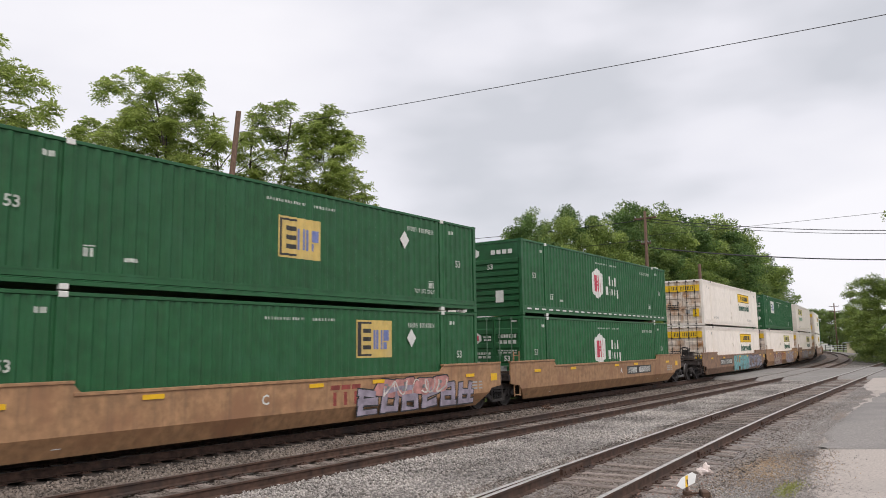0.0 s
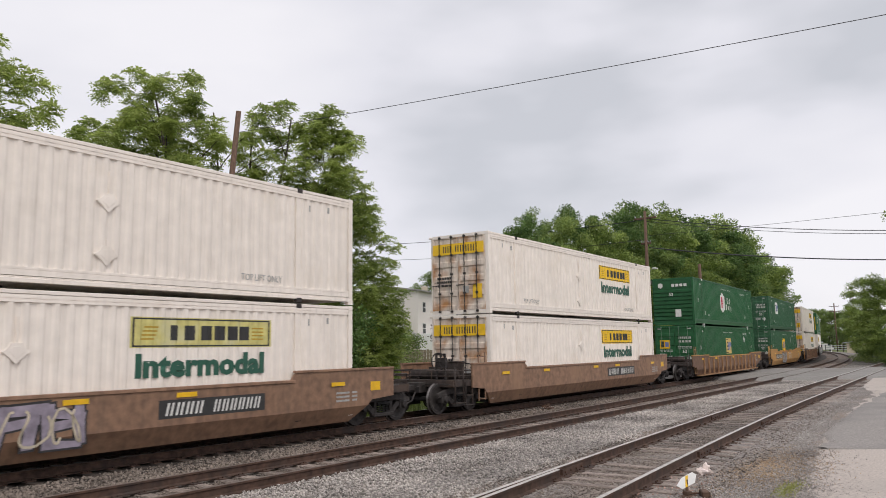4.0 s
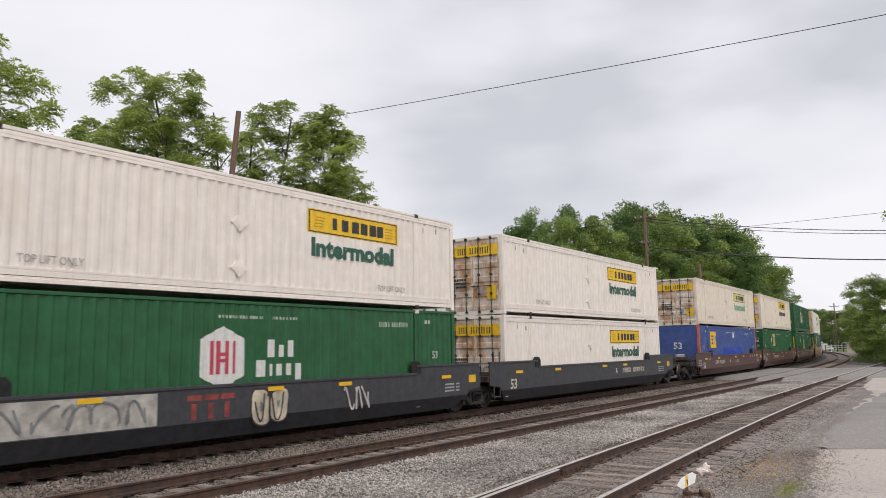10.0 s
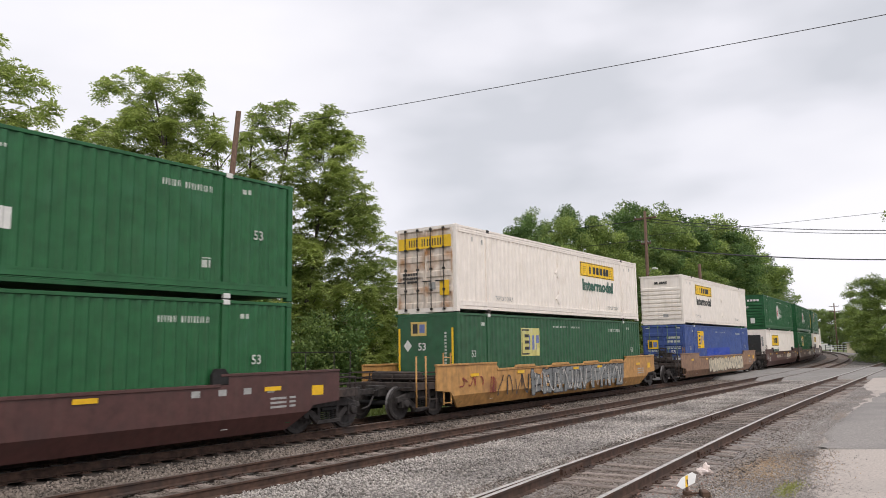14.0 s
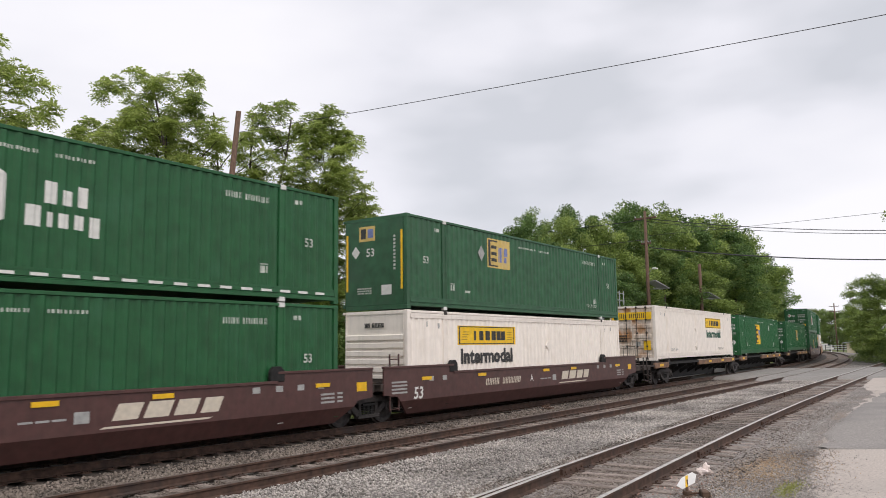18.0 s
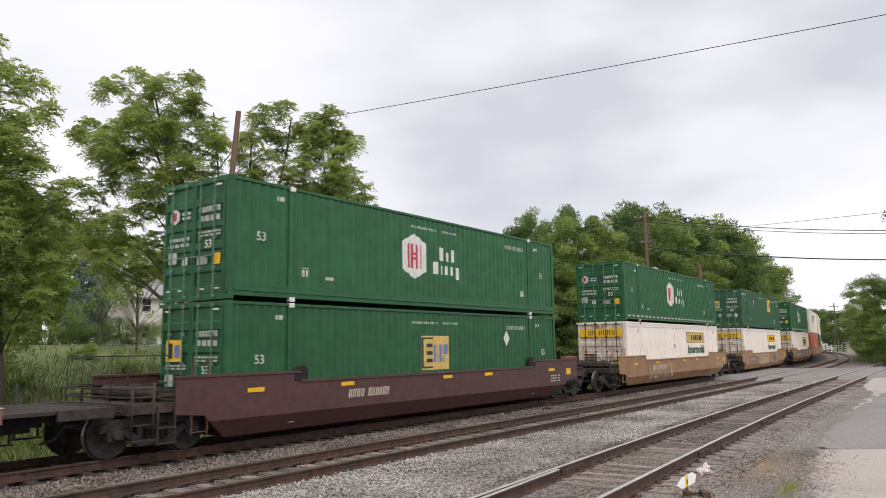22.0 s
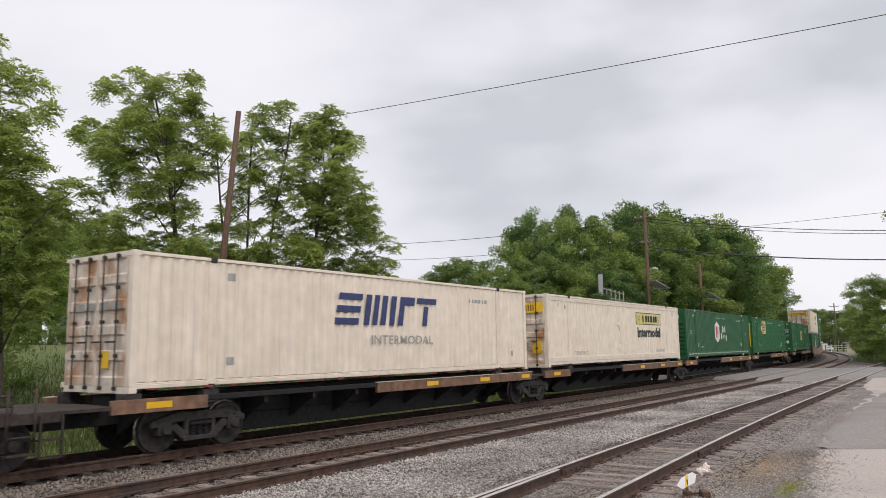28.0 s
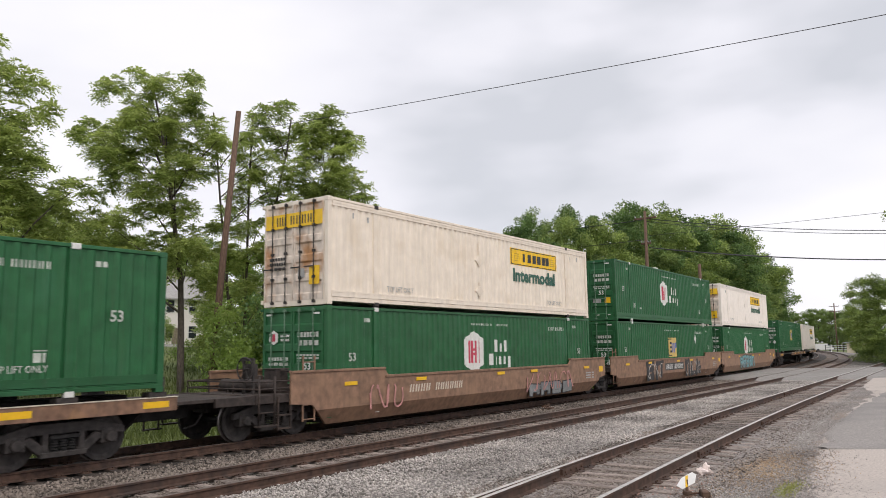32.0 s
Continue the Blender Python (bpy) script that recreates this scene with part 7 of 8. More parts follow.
def solar(post, height, bearing):
    """A tilted solar panel on a strut, seen from below on the viewer's right of its post."""
    m = Matrix.Translation((0, 0, height)) @ Matrix.Rotation(radians(bearing - 90 + 38), 4, "Z")
    panel = part("solar_panel", Shape().prism([(0.1, 0.32), (1.42, -0.28), (1.44, -0.23), (0.12, 0.37)], -0.9, 0.35).mesh("solar_panel", 0.006), STEEL, post, m, label="tilted grey solar panel")
    for y in (-0.6, 0.1):
        part("strut", Shape().tube([(0.08, y, -0.25), (1.3, y, -0.26)], [0.03, 0.03], 6).mesh("strut"), STEEL, panel)


def lineside():
    utility_pole((21.96, 28.53, -0.5), (22.81, 27.85, 13.36), 0.18, 0.12)
    wire("overhead_cable", (22.75, 27.90, 12.32), (26.95, -6.4, 12.12), 0.14, 0.014)
    # crossing pole with street lamp, and the wires over the road
    root = utility_pole((58.0, 21.2, -0.3), (57.9, 21.1, 12.7), 0.17, 0.11, ((0.955, 0.9), (0.80, 0.4)))
    part("lamp_arm", Shape().tube([(-0.05, -0.1, 7.9), (-0.5, -0.5, 8.2), (-1.0, -0.9, 8.25)], [0.025] * 3, 6).mesh("lamp_arm"), STEEL, root)
    part("lamp_head", Shape().box(-1.5, -0.95, -1.25, -0.95, 8.18, 8.3).mesh("lamp_head", 0.03), MARK_WHITE, root)
    solar(root, 7.05, 19.5)
    for y0, za, zb, sag, r in ((0.8, 12.2, 11.2, 2.55, 0.028), (0.2, 11.9, 11.2, 2.6, 0.02), (-0.4, 9.75, 9.3, 2.3, 0.042)):
        wire("road_cable", (57.9, 21.1 + y0 * 0.5, za), (62.0, -30.0, zb), sag, r)
    wire("road_cable", (57.9, 21.1, 10.7), (62.0, -30.0, 12.2), 0.35, 0.014)
    wire("lineside_cable", (57.9, 21.1, 12.0), (64.0, 62.0, 14.2), 0.5, 0.025)
    wire("lineside_cable", (57.9, 21.1, 10.4), (64.0, 62.0, 12.4), 0.5, 0.02)
    # short signal pole with a solar panel
    (x, y, z), _ = facing(16.4, 74)
    root = utility_pole((x, y, z), (x, y, 9.5), 0.16, 0.14, (), "signal_pole", "short wooden pole carrying a solar panel by the crossing")
    solar(root, 7.35, 16.4)
    # gate mast with a raised slatted arm
    (x, y, z), t = facing(23.45, 60)
    root = tagged(new("crossing_mast"), "pale grey crossing mast with a slatted stair frame", "signal mast")
    root.matrix_basis = Matrix.Translation((x, y, z)) @ Matrix.Rotation(t, 4, "Z")
    part("post", Shape().box(-0.18, 0.18, -0.18, 0.18, 0, 7.6 - z).mesh("post", 0.02), STEEL, root)
    for k in range(3):
        part("stringer", Shape().prism([(0.2, 7.25 - k * 0.62), (1.75, 6.75 - k * 0.55), (1.75, 6.81 - k * 0.55), (0.2, 7.31 - k * 0.62)], -0.28, -0.22).mesh("stringer"), STEEL, root)
    for i in range(5):
        xx = 0.45 + i * 0.31
        part("slat", kept("mslat", lambda: Shape().box(-0.035, 0.035, -0.3, -0.24, 0, 1.5).mesh("slat")), STEEL, root, Matrix.Translation((xx, 0, 5.75 - 0.06 * i)))
    part("landing", Shape().box(0.15, 1.8, -0.5, 0.35, 5.55, 5.65).mesh("landing", 0.01), RUST, root)
    # far pole with crossarms up the line
    (x, y, z), _ = facing(7.95, 240)
    utility_pole((x, y, 0), (x - 0.5, y, 13.0), 0.2, 0.14, ((0.93, 1.3), (0.82, 1.3)))


lineside()


# ---- houses ----
def gable_house(name, label, foot, turn, width, depth, eave, ridge, wall, storeys=2, windows=4):
    root = tagged(new(name), label, "house", "houses behind the line")
    root.matrix_basis = Matrix.Translation(foot) @ Matrix.Rotation(turn, 4, "Z")
    s = Shape()
    s.box(-width / 2, width / 2, 0, 0.2, -1, eave).box(-width / 2, width / 2, depth - 0.2, depth, -1, eave)
    for x in (-width / 2, width / 2 - 0.2):
        i = len(s.v)
        s.v += [(xx, yy, zz) for xx in (x, x + 0.2) for yy, zz in ((0.2, -1), (depth - 0.2, -1), (depth - 0.2, eave), (depth / 2, ridge), (0.2, eave))]
        s.f += [tuple(range(i, i + 5)), tuple(range(i + 9, i + 4, -1))] + [(i + k, i + 5 + k, i + 5 + (k + 1) % 5, i + (k + 1) % 5) for k in range(5)]
    part("wall", s.mesh("wall"), wall, root)
    k = (ridge - eave) / (depth / 2)
    for side in (0, 1):
        r = Shape()
        i = 0
        y0 = -0.45 if side == 0 else depth + 0.45
        z0 = eave - 0.45 * k
        for xx in (-width / 2 - 0.4, width / 2 + 0.4):
            r.v += [(xx, y0, z0), (xx, depth / 2, ridge + 0.02), (xx, depth / 2, ridge + 0.18), (xx, y0, z0 + 0.16)]
        r.f += [(0, 1, 2, 3), (7, 6, 5, 4), (0, 4, 5, 1), (1, 5, 6, 2), (2, 6, 7, 3), (3, 7, 4, 0)]
        part("roof", r.mesh("roof"), SHINGLE, root)
    part("chimney", Shape().box(width * 0.22, width * 0.22 + 0.7, depth / 2 - 0.3, depth / 2 + 0.4, ridge - 0.6, ridge + 1.0).mesh("chimney", 0.02), BEIGE_WALL, root)
    for j in range(storeys):
        for i in range(windows):
            x = -width / 2 + width * (i + 0.5) / windows
            z = 0.9 + j * 2.7
            w = part("window", kept("hwin", lambda: Shape().box(-0.5, 0.5, -0.05, 0.02, 0, 1.35).mesh("window", 0.01)), MARK_WHITE, root, Matrix.Translation((x, 0, z)))
            for q in (0.06, 0.71):
                part("pane", kept(("hpane", q), lambda: Shape().box(-0.42, 0.42, -0.06, -0.045, q, q + 0.58).mesh("pane")), DARK_GLASS, w)
    part("door", Shape().box(-0.5, 0.5, -0.08, -0.005, -0.1, 2.0).mesh("door", 0.02), FENCE_WOOD, root, Matrix.Translation((width * 0.1, 0, 0)))
    lines = Shape()
    z = 0.15
    while z < eave:
        lines.box(-width / 2 - 0.012, width / 2 + 0.012, -0.012, 0.0, z, z + 0.025)
        z += 0.2
    tagged(part("clapboard", lines.mesh("clapboard"), wall, root), kind="stuff")
    return root


def houses():
    p, t = facing(55.1, 84)
    gable_house("house", "white clapboard house with a pale grey roof among trees", (p[0], p[1], p[2] + 0.2), t + 0.45, 7.6, 6.0, 5.3, 7.6, PALE_WALL, 2, 3)
    p, t = facing(57.6, 86)
    gable_house("house", "low pale wing of the house with a white eave", (p[0], p[1], p[2] + 0.2), t + 0.45, 4.6, 5.0, 3.0, 4.0, PALE_WALL, 1, 2)
    p, t = facing(38.6, 84)
    gable_house("house", "beige bungalow with a grey shingled gable roof", (p[0], p[1], 0.2), t + 1.1, 8.0, 7.0, 3.4, 5.6, BEIGE_WALL, 1, 2)

    def spot(az, dist):
        return Vector((dist * math.cos(radians(az)), dist * math.sin(radians(az)), 0.3))
    a, b = spot(37.2, 95), spot(33.87, 110)
    mid, turn = (a + b) / 2, math.atan2(b.y - a.y, b.x - a.x)
    house = gable_house("house", "large pale grey two-storey house with dark windows and white porch", tuple(mid), turn, (b - a).length, 8.0, 9.0, 9.5, PALE_WALL, 3, 4)
    w = (b - a).length
    part("porch", Shape().box(-w / 2, w / 2 + 2.5, -3.0, -0.1, -1, 3.6).mesh("porch", 0.02), SIDING, house)
    part("shutter", Shape().box(w * 0.44, w * 0.47, -0.12, -0.02, 4.4, 6.2).mesh("shutter"), MARK_RED, house)
    t = radians(33 - 50)
    c = spot(32.0, 104)
    gable_house("house", "white clapboard house with a steep gable end", (c.x + 4.5 * math.cos(t), c.y + 4.5 * math.sin(t), 0.3), t, 9.0, 5.4, 7.0, 9.1, SIDING, 2, 2)
    # small garden tree with dark red leaves
    c = spot(35.25, 84)
    rr = random.Random(14)
    tree((c.x, c.y, ground_z(c.x, c.y)), 0.0, [(rr.uniform(-1.4, 1.4), rr.uniform(2.2, 4.6), rr.uniform(-1, 1), rr.uniform(0.35, 0.6)) for _ in range(16)], "small garden tree with sparse dark reddish leaves", PLUM, 15, lambda rng, c, r: leaves(rng, c, r, 22.0, 0.2), 0.1, 1.6)
    # board fence before the white houses
    root = tagged(new("board_fence"), "weathered grey-brown board fence along the back gardens", "fence")
    (x, y, z), t = facing(35.4, 78)
    root.matrix_basis = Matrix.Translation((x, y, z)) @ Matrix.Rotation(t, 4, "Z")
    for i in range(44):
        part("board", kept(("board", i % 3), lambda: Shape().box(-0.13, 0.13, -0.02, 0.02, 0, 1.5 + 0.03 * (i % 3)).mesh("board")), FENCE_WOOD, root, Matrix.Translation((-6.2 + i * 0.28, 0, 0)))
    for z in (0.4, 1.2):
        part("rail", Shape().box(-6.4, 6.2, 0.02, 0.08, z, z + 0.09).mesh("rail"), FENCE_WOOD, root)
    # lane in front of the first house
    a, t = facing(54.5, 61)
    me = sheet("lane", [0, 1], list(np.linspace(-18, 14, 17)), lambda i, k: (k, i * 3.4, ground_z(*(Matrix.Translation((a[0], a[1], 0)) @ Matrix.Rotation(t, 4, "Z") @ Vector((k, i * 3.4, 0))).to_2d()) + 0.02))
    tagged(part("lane", me, ASPHALT, None, Matrix.Translation((a[0], a[1], 0)) @ Matrix.Rotation(t, 4, "Z")), "narrow grey lane across the grass", "road", kind="structure")


houses()


# ---- far end of the line: shed, vehicle, barrier ----
def far_end():
    (x, y, z), t = facing(6.75, 190)
    root = tagged(new("shed"), "small grey lineside shed with a sloping pale roof", "shed")
    root.matrix_basis = Matrix.Translation((x, y, -0.4)) @ Matrix.Rotation(t, 4, "Z")
    part("wall", Shape().box(-2.2, 2.2, 0, 3.0, 0, 2.2).mesh("wall", 0.02), BEIGE_WALL, root)
    part("roof", Shape().prism([(-3.0, 2.2), (3.2, 3.1), (3.2, 3.3), (-3.0, 2.4)], -0.6, 3.6).mesh("roof"), STEEL, root)
    part("door", Shape().box(-0.5, 0.5, -0.05, 0.0, 0, 1.9).mesh("door"), DARK_GLASS, root)
    (x, y, z), t = facing(8.75, 235)
    root = tagged(new("parked_van"), "white van parked by the line in the distance", "van")
    root.matrix_basis = Matrix.Translation((x, y, -0.35)) @ Matrix.Rotation(t, 4, "Z")
    part("body", Shape().prism([(-2.4, 0.35), (2.4, 0.35), (2.4, 1.1), (1.7, 1.3), (1.1, 2.1), (-2.4, 2.1)], 0, 1.9).mesh("body", 0.08), MARK_WHITE, root)
    part("windscreen", Shape().prism([(1.15, 1.35), (1.72, 1.32), (1.2, 2.0), (0.9, 2.0)], -0.01, 1.91).mesh("windscreen"), DARK_GLASS, root)
    for xx in (-1.5, 1.5):
        for yy in (0.0, 1.9):
            part("wheel", kept("vwheel", lambda: Shape().tube([(0, -0.1, 0), (0, 0.1, 0)], [0.35, 0.35], 14).mesh("wheel")), MARK_BLACK, root, Matrix.Translation((xx, yy, 0.35)))
    (x, y, z), t = facing(7.6, 215)
    root = tagged(new("barrier"), "low dark barrier fence with a white post beside the line", "barrier")
    root.matrix_basis = Matrix.Translation((x, y, -0.4)) @ Matrix.Rotation(t, 4, "Z")
    for i in range(7):
        part("post", kept("bpost", lambda: Shape().box(-0.08, 0.08, -0.08, 0.08, 0, 1.9).mesh("post")), MARK_WHITE if i == 1 else IRON, root, Matrix.Translation((-4 + i * 1.3, 0, 0)))
    for z in (0.6, 1.1, 1.6):
        part("rail", Shape().box(-4.2, 4.2, -0.05, 0.05, z, z + 0.16).mesh("rail"), STEEL, root)


far_end()


# ---- background planting on the far side ----
def planting():
    rng = random.Random(21)
    shapes = []
    for k in range(3):
        r = random.Random(k + 90)
        shapes.append([(r.uniform(-0.42, 0.42), r.uniform(0.1, 0.92), r.uniform(-0.3, 0.3), r.uniform(0.13, 0.2)) for _ in range(16)])

    def bush(k, size):
        return kept(("bush", k, size), lambda: leaves(np.random.default_rng(k + 5), [(a * 3, d * 3, h * 3) for a, h, d, _ in shapes[k]], [q * 3 for *_, q in shapes[k]], 100.0, size))
    # bushes before the trees
    for az, dist, w, h, leaf in ((50.4, 34, 1.3, 1.6, LEAF_D), (49.0, 35, 1.4, 1.3, LEAF_C), (47.4, 36, 1.5, 1.7, LEAF_E), (45.6, 36, 1.4, 1.5, LEAF_C), (43.8, 38, 1.5, 1.6, LEAF_E), (42.2, 40, 1.4, 1.3, LEAF_C), (57.5, 45, 0.7, 0.5, LEAF_A), (60.5, 50, 0.6, 0.35, LEAF_D), (64.8, 40, 0.9, 0.7, LEAF_D), (67.0, 38, 1.2, 1.2, LEAF_A), (53.3, 48, 0.9, 0.9, LEAF_D), (55.6, 70, 0.8, 0.8, LEAF_B), (6.7, 112, 0.9, 0.9, LEAF_B), (6.3, 104, 1.1, 1.2, LEAF_C), (5.7, 98, 1.2, 1.4, LEAF_B), (5.1, 94, 1.3, 1.5, LEAF_C), (4.5, 90, 1.3, 1.7, LEAF_B), (3.8, 88, 1.4, 1.8, LEAF_B), (51.7, 37, 0.8, 0.8, LEAF_D), (40.9, 44, 1.3, 1.2, LEAF_C), (38.8, 62, 1.5, 1.5, LEAF_C)):
        (x, y, z), t = facing(az, dist)
        root = tagged(new("shrub"), "leafy green shrub beside the line", "shrub", "bank shrubs")
        root.matrix_basis = Matrix.Translation((x, y, z - 0.1)) @ Matrix.Rotation(rng.uniform(0, 6.28), 4, "Z") @ Matrix.Diagonal((w, w, h, 1))
        part("foliage", bush(rng.randrange(3), 0.11), leaf, root)
    # hedge beyond the lane
    for i in range(13):
        (x, y, z), t = facing(69.5 - i * 1.05, 64 + rng.uniform(-2, 3))
        root = tagged(new("shrub"), "dense dark green hedge shrub beyond the lane", "shrub", "hedge beyond the lane")
        root.matrix_basis = Matrix.Translation((x, y, z - 0.3)) @ Matrix.Rotation(rng.uniform(0, 6.28), 4, "Z") @ Matrix.Diagonal((0.9, 0.9, rng.uniform(0.6, 1.1), 1))
        part("foliage", bush(rng.randrange(3), 0.11), LEAF_C, root)
    # dark trees behind the lawn and the house
    for az, dist, height in ((69.5, 66, 15), (67.2, 74, 16), (65.2, 80, 15), (63.4, 88, 15), (61.6, 92, 14), (59.9, 98, 15), (58.2, 104, 16), (56.4, 108, 15), (54.6, 112, 16), (52.8, 100, 15), (51.0, 92, 13), (49.2, 86, 12), (47.2, 88, 11), (45.2, 90, 11), (43.0, 96, 10), (62.6, 76, 7), (64.6, 70, 6), (66.8, 66, 7), (51.9, 74, 7), (50.2, 70, 6)):
        (x, y, z), t = facing(az, dist)
        root = tagged(new("tree"), "broadleaf tree behind the lawn", "tree", "garden trees")
        root.matrix_basis = Matrix.Translation((x, y, z)) @ Matrix.Rotation(rng.uniform(0, 6.28), 4, "Z") @ Matrix.Diagonal((height / 13, height / 13, height / 20, 1))
        part("crown", STORE[("wood", rng.randrange(5), 20)], rng.choice((LEAF_D, LEAF_B, LEAF_D)), root)
        part("trunk", STORE["wtrunk"], BARK, root)
    # light garden trees before the white house
    for k, (az, dist) in enumerate(((57.2, 54), (59.6, 60))):
        r = random.Random(60 + k)
        p, t = facing(az, dist)
        rows = [(r.uniform(-2.6, 2.6), r.uniform(2.5, 6.6), r.uniform(-1.2, 1.2), r.uniform(0.35, 0.6)) for _ in range(22)]
        tree(p, t, rows, "slender young tree with loose light foliage on the lawn", LEAF_D, 71 + k, lambda g, c, q: leaves(g, c, q, 20.0, 0.2), 0.09, 2.0)
    # blue spruce
    p, t = facing(60.4, 72)
    root = tagged(new("spruce_tree"), "blue-grey spruce with tiered drooping branches", "tree")
    root.matrix_basis = Matrix.Translation(p)
    cs, rs = [], []
    r2 = random.Random(3)
    for k in range(13):
        h = 1.0 + k * 0.62
        q = 2.2 * (1 - k / 13.5)
        for j in range(max(3, int(7 * (1 - k / 14)))):
            a = r2.uniform(0, 6.28)
            cs.append((q * 0.75 * math.cos(a), q * 0.75 * math.sin(a), h - 0.2))
            rs.append(0.3 + q * 0.2)
    part("foliage", leaves(np.random.default_rng(8), cs, rs, 60.0, 0.2), SPRUCE, root)
    part("trunk", Shape().tube([(0, 0, -0.3), (0, 0, 9.0)], [0.18, 0.03], 8).mesh("trunk"), BARK, root)
    # tall grass on the bank behind the train
    g = np.random.default_rng(31)
    n = 60000
    s = g.uniform(2, 60, n)
    off = 4.9 + g.gamma(2.0, 4.6, n)
    t = np.interp(s, LINE_S, LINE_T)
    x = np.interp(s, LINE_S, LINE_X) - off * np.sin(t)
    y = np.interp(s, LINE_S, LINE_Y) + off * np.cos(t)
    z = np.array([ground_z(a, b) for a, b in zip(x, y)]) - 0.03
    base = np.stack([x, y, z], 1)
    al = unit(g.normal(size=(n, 3)) * 0.35 + (0, 0, 1))
    sd = unit(np.cross(al, g.normal(size=(n, 3))))
    ln = g.uniform(0.15, 0.5, n)
    me = quads("grass", kites(base, al, sd, ln, ln * 0.07 + 0.018))
    tagged(part("tall_grass", me, GRASS_BLADE), "tall unmown grass and weeds on the bank beyond the track", "grass", kind="stuff")


planting()


# ---- loose stones, litter and rubbish ----
def stones(name, label, n, seed, place, size, mat=None):
    """Loose stones as one body of joined pieces: squashed, skewed octahedra."""
    g = np.random.default_rng(seed)
    pos = place(g, n)
    n = len(pos)
    r = g.uniform(size[0], size[1], (n, 1))
    base = np.array([(1, 0, 0), (0, 1, 0), (-1, 0, 0), (0, -1, 0), (0, 0, 1), (0, 0, -1)], dtype=float)
    v = base[None] * g.uniform(0.6, 1.25, (n, 6, 1)) + g.normal(size=(n, 6, 3)) * 0.18
    a = g.uniform(0, 6.28, n)
    c, s = np.cos(a)[:, None], np.sin(a)[:, None]
    x = v[..., 0] * c - v[..., 1] * s
    y = v[..., 0] * s + v[..., 1] * c
    v = np.stack([x, y, v[..., 2] * 0.75], -1) * r[:, None] + pos[:, None]
    tri = np.array([(0, 1, 4), (1, 2, 4), (2, 3, 4), (3, 0, 4), (1, 0, 5), (2, 1, 5), (3, 2, 5), (0, 3, 5)])
    f = (np.arange(n)[:, None, None] * 6 + tri[None]).reshape(-1)
    me = bpy.data.meshes.new(name)
    me.vertices.add(n * 6)
    me.vertices.foreach_set("co", v.astype(np.float32).ravel())
    me.loops.add(len(f))
    me.loops.foreach_set("vertex_index", f.astype(np.int32))
    me.polygons.add(n * 8)
    me.polygons.foreach_set("loop_start", np.arange(0, n * 24, 3, dtype=np.int32))
    me.update(calc_edges=True)
    tagged(part(name, me, mat or STONE), label, "stones", kind="stuff")


def between(lo, hi, z, s_lo=5.0, s_hi=34.0, bias=1.7):
    def place(g, n):
        s = s_lo + (s_hi - s_lo) * g.random(n) ** bias
        off = g.uniform(lo, hi, n)
        t = np.interp(s, LINE_S, LINE_T)
        return np.stack([np.interp(s, LINE_S, LINE_X) - off * np.sin(t), np.interp(s, LINE_S, LINE_Y) + off * np.cos(t), z + g.normal(size=n) * 0.012], 1)
    return place


def by_siding(lo, hi, z, x_lo=5.0, x_hi=30.0, bias=1.5):
    def place(g, n):
        x = x_lo + (x_hi - x_lo) * g.random(n) ** bias
        off = g.uniform(lo, hi, n)
        return np.stack([x, np.array([siding_y(a) for a in x]) + off, z + g.normal(size=n) * 0.008], 1)
    return place


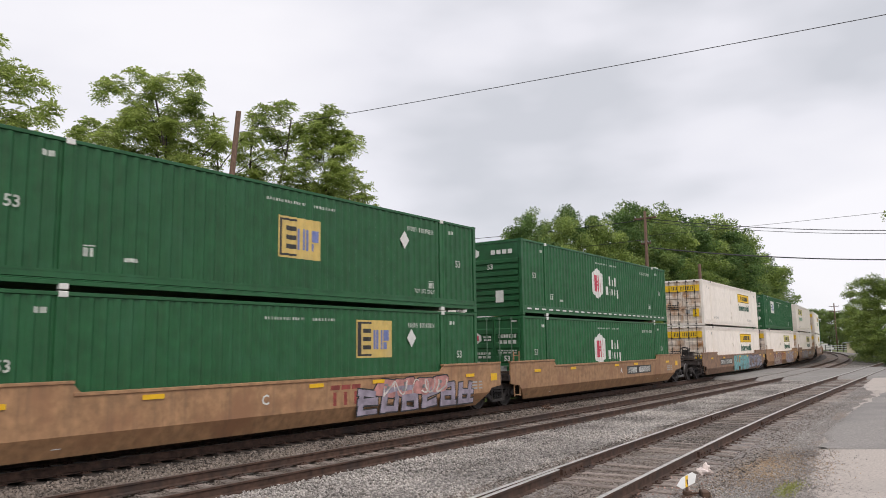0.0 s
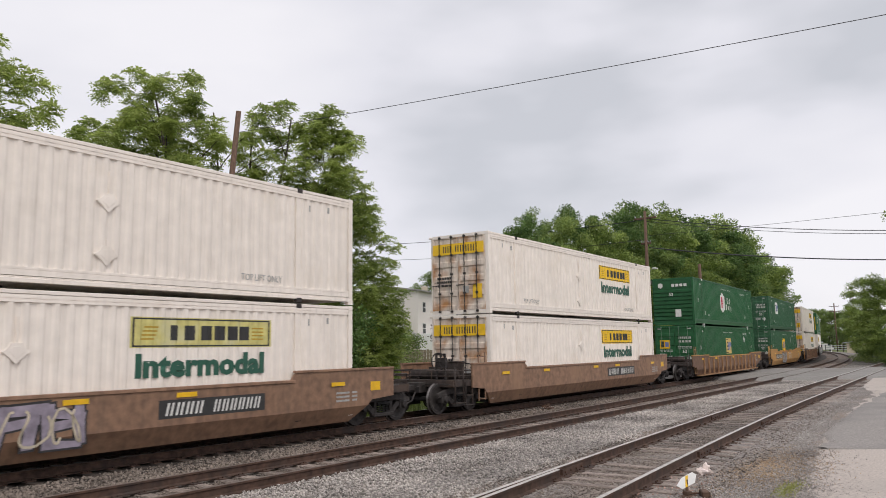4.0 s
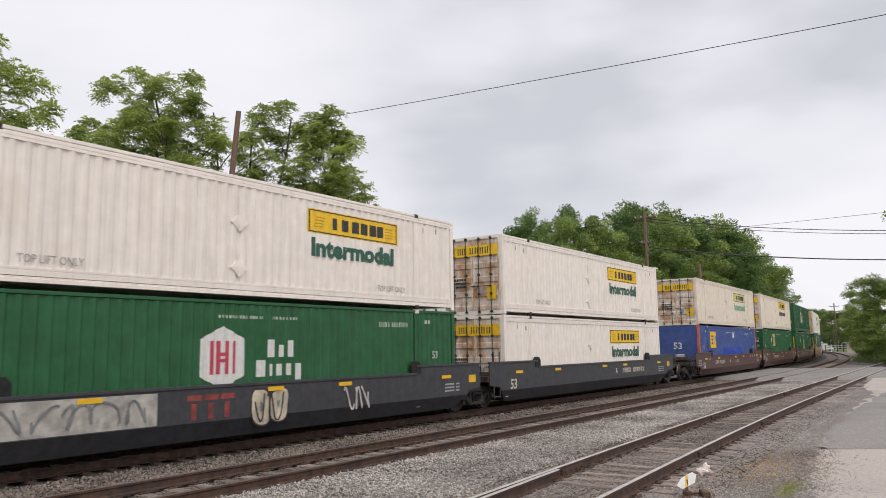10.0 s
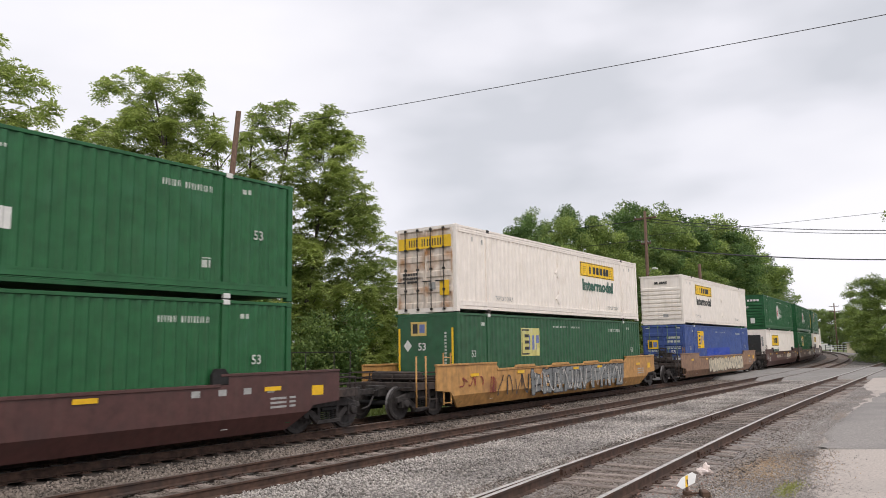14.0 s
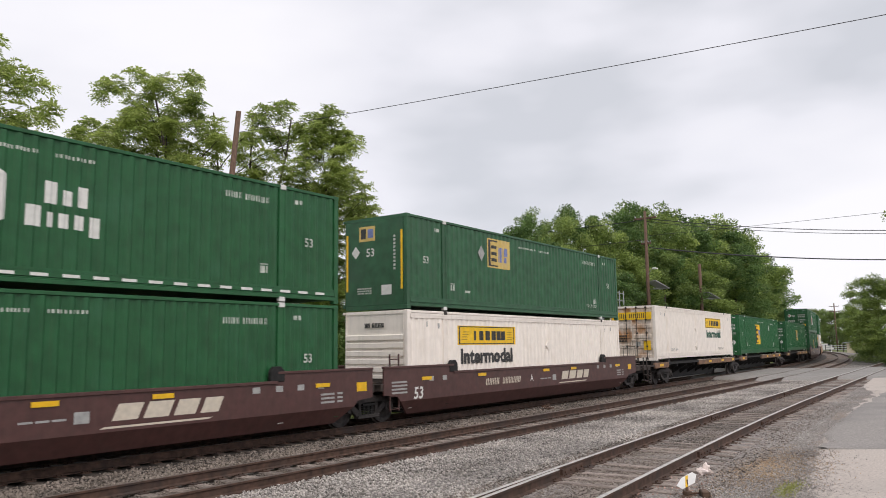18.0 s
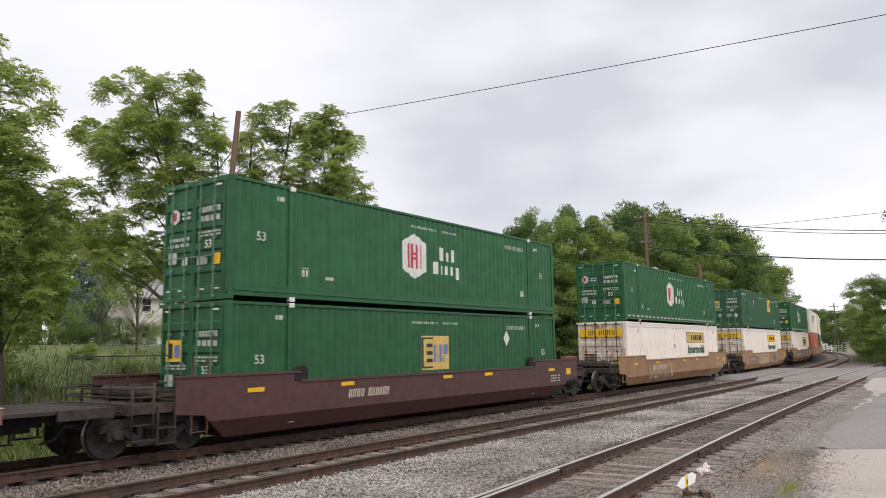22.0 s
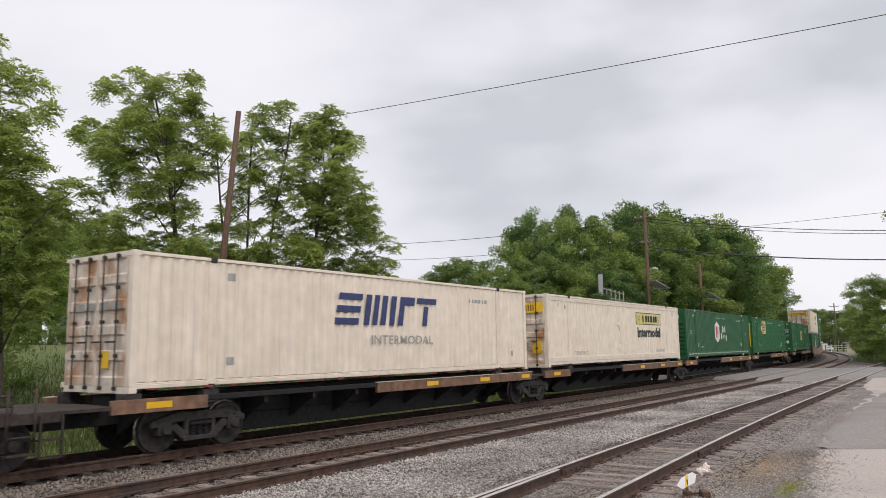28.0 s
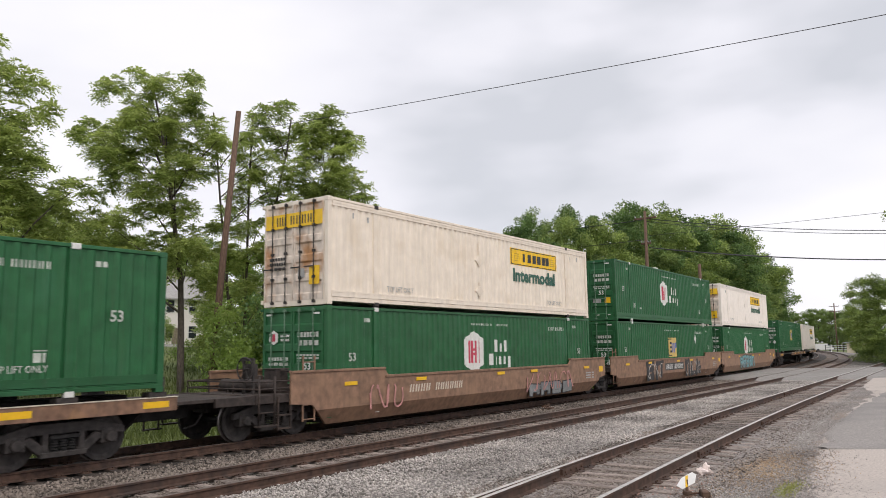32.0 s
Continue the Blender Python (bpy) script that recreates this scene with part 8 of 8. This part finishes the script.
def litter():
    stones("ballast_stones", "loose pale grey ballast stones between track and siding", 88000, 1, between(-8.7, -5.15, -0.2, 5.0, 56.0, 1.9), (0.015, 0.036))
    # Stones beside the train: grime and its shadow share one dark colour.
    stones("ballast_stones", "loose grey ballast stones between the running tracks", 26000, 2, between(-3.25, -1.15, -0.23, 5.0, 56.0), (0.024, 0.05), STONE_DARK)
    stones("ballast_stones", "dusty ballast stones between the rails", 14000, 3, between(-4.85, -3.6, -0.265, 5.0, 56.0), (0.018, 0.034), STONE_DARK)
    stones("siding_stones", "fine dirt and stones lying over the siding sleepers", 20000, 8, by_siding(-0.7, 0.7, -0.082, 5.0, 40.0), (0.009, 0.022), STONE_DARK)
    stones("siding_stones", "small dull stones in the siding and beside it", 16000, 4, by_siding(-1.9, 1.6, -0.095), (0.012, 0.03), STONE_DARK)
    def shoulder(g, n):
        x = 8.0 + 40.0 * g.random(n) ** 1.6
        lo, hi = np.array([yard_edge(a) for a in x]), np.array([siding_y(a) for a in x]) - 0.85
        return np.stack([x, lo + (hi - lo) * g.random(n), -0.106 + g.normal(size=n) * 0.008], 1)
    stones("yard_gravel", "grey gravel between the siding and the yard", 52000, 5, shoulder, (0.010, 0.022), STONE_GREY)

    def fading(g, n):
        x = 8.0 + 32.0 * g.random(n) ** 1.5
        y = np.array([yard_edge(a) for a in x]) - np.abs(g.normal(size=n)) ** 1.6 * 0.22
        return np.stack([x, y, np.full(n, -0.094)], 1)
    stones("yard_gravel", "fine gravel strewn thinly over the yard pavement", 9000, 6, fading, (0.006, 0.013), STONE_GREY)

    def earth(g, n):
        q, a = np.abs(g.normal(size=n)), g.uniform(0, 6.28, n)
        return np.stack([15.0 + 1.5 * q * np.cos(a), 3.5 + 0.5 * q * np.sin(a) + 0.1 * q * np.cos(a), np.full(n, -0.105)], 1)
    stones("bare_earth", "crumbs of brown earth worn bare beside the siding", 20000, 7, earth, (0.006, 0.016), EARTH)
    # dead leaves along the siding
    g = np.random.default_rng(12)
    n = 6000
    x = 10.2 + 4.2 * g.beta(1.6, 2.0, n)
    y = np.array([siding_y(a) for a in x]) - 0.8 - np.abs(g.normal(size=n)) * 0.28
    base = np.stack([x, y, np.full(n, -0.105)], 1)
    al = unit(g.normal(size=(n, 3)) * (1, 1, 0.25))
    sd = unit(np.cross(al, g.normal(size=(n, 3)) * 0.4 + (0, 0, 1)))
    ln = g.uniform(0.025, 0.06, n)
    tagged(part("leaf_litter", quads("leaf_litter", kites(base, al, sd, ln, ln * 0.7)), LITTER), "reddish-brown dead leaves blown against the siding", "leaves", kind="stuff")
    # grass tuft at the yard's edge
    n = 2400
    a, q = g.uniform(0, 6.28, n), np.abs(g.normal(size=n))
    base = np.stack([12.75 + 0.42 * q * np.cos(a), 2.6 + 0.09 * q * np.sin(a), np.full(n, -0.12)], 1)
    al = unit(g.normal(size=(n, 3)) * 0.5 + (0, 0, 1))
    sd = unit(np.cross(al, g.normal(size=(n, 3))))
    ln = g.uniform(0.02, 0.06, n)
    tagged(part("grass_tuft", quads("grass_tuft", kites(base, al, sd, ln, ln * 0.14 + 0.004)), TUFT), "low yellow-green grass tuft at the yard edge", "grass", kind="stuff")
    # low switch stand with its target
    stand = tagged(new("switch_stand"), "low rusty switch stand with white target crossed by a yellow band", "switch stand")
    stand.matrix_basis = Matrix.Translation((11.36, 3.71, -0.115)) @ Matrix.Rotation(radians(-18), 4, "Z")
    part("base", Shape().box(-0.14, 0.14, -0.07, 0.07, 0, 0.04).box(-0.06, 0.06, -0.045, 0.045, 0.04, 0.10).mesh("base", 0.012), RUST, stand)
    part("spindle", Shape().tube([(0, 0, 0.1), (0, 0, 0.26)], [0.022, 0.018], 8).mesh("spindle"), RUST, stand)
    tilt = Matrix.Translation((0, 0, 0.25)) @ Matrix.Rotation(radians(-8), 4, "X")
    part("target", Shape().prism([(-0.25, -0.05), (-0.13, -0.111), (0.18, -0.058), (0.25, 0.052), (0.156, 0.099), (-0.117, 0.042)], -0.004, 0.004).mesh("target", 0.002), surface("white_enamel", (0.85, 0.85, 0.84), 0.4, spread=0.03, bump=0.05), stand, tilt, label="white pointed target plate")
    part("band", Shape().prism([(-0.06, -0.097), (0.0, -0.087), (0.04, 0.072), (-0.02, 0.060)], -0.0075, -0.0042).mesh("band"), YELLOW, stand, tilt, label="yellow target band")
    part("lever", Shape().tube([(0.05, -0.02, 0.06), (0.3, -0.05, 0.04), (0.42, -0.05, 0.03)], [0.016, 0.014, 0.02], 6).mesh("lever"), RUST, stand)
    rag = tagged(new("plastic_bag"), "crumpled pale plastic bag beside the siding", "bag")
    rag.matrix_basis = Matrix.Translation((13.5, 4.1, -0.09))
    me = bpy.data.meshes.new("film")
    bm = bmesh.new()
    bmesh.ops.create_icosphere(bm, subdivisions=3, radius=0.2)
    for v in bm.verts:
        q = 0.7 + 0.75 * noise.noise(v.co * 9)
        v.co = Vector((v.co.x * q * 1.2, v.co.y * q * 0.7, max(-0.03, v.co.z * q * 0.9)))
    bm.to_mesh(me)
    bm.free()
    part("film", me, surface("dirty_plastic_film", (0.72, 0.62, 0.58), 0.4, spread=0.1, bump=0.2), rag)
    lump = tagged(new("debris_pile"), "small heap of dark debris between the tracks", "debris")
    lump.matrix_basis = Matrix.Translation((25.4, 13.45, -0.24))
    r = random.Random(5)
    for k in range(9):
        part("scrap", kept(("scrap", k % 3), lambda: Shape().box(-0.13, 0.13, -0.03, 0.03, -0.02, 0.03).mesh("scrap", 0.008)), RUST, lump, Matrix.Translation((r.uniform(-0.3, 0.3), r.uniform(-0.15, 0.15), 0.02 + 0.02 * k)) @ Euler((r.uniform(-0.4, 0.4), r.uniform(-0.4, 0.4), r.uniform(0, 3))).to_matrix().to_4x4())
    stub = tagged(new("rusty_block"), "dark rusty iron block lying beside the siding", "scrap iron")
    stub.matrix_basis = Matrix.Translation((11.5, 3.5, -0.11)) @ Matrix.Rotation(0.5, 4, "Z")
    part("block", Shape().box(-0.12, 0.12, -0.06, 0.06, 0, 0.1).mesh("block", 0.015), RUST, stub)


litter()


motions()
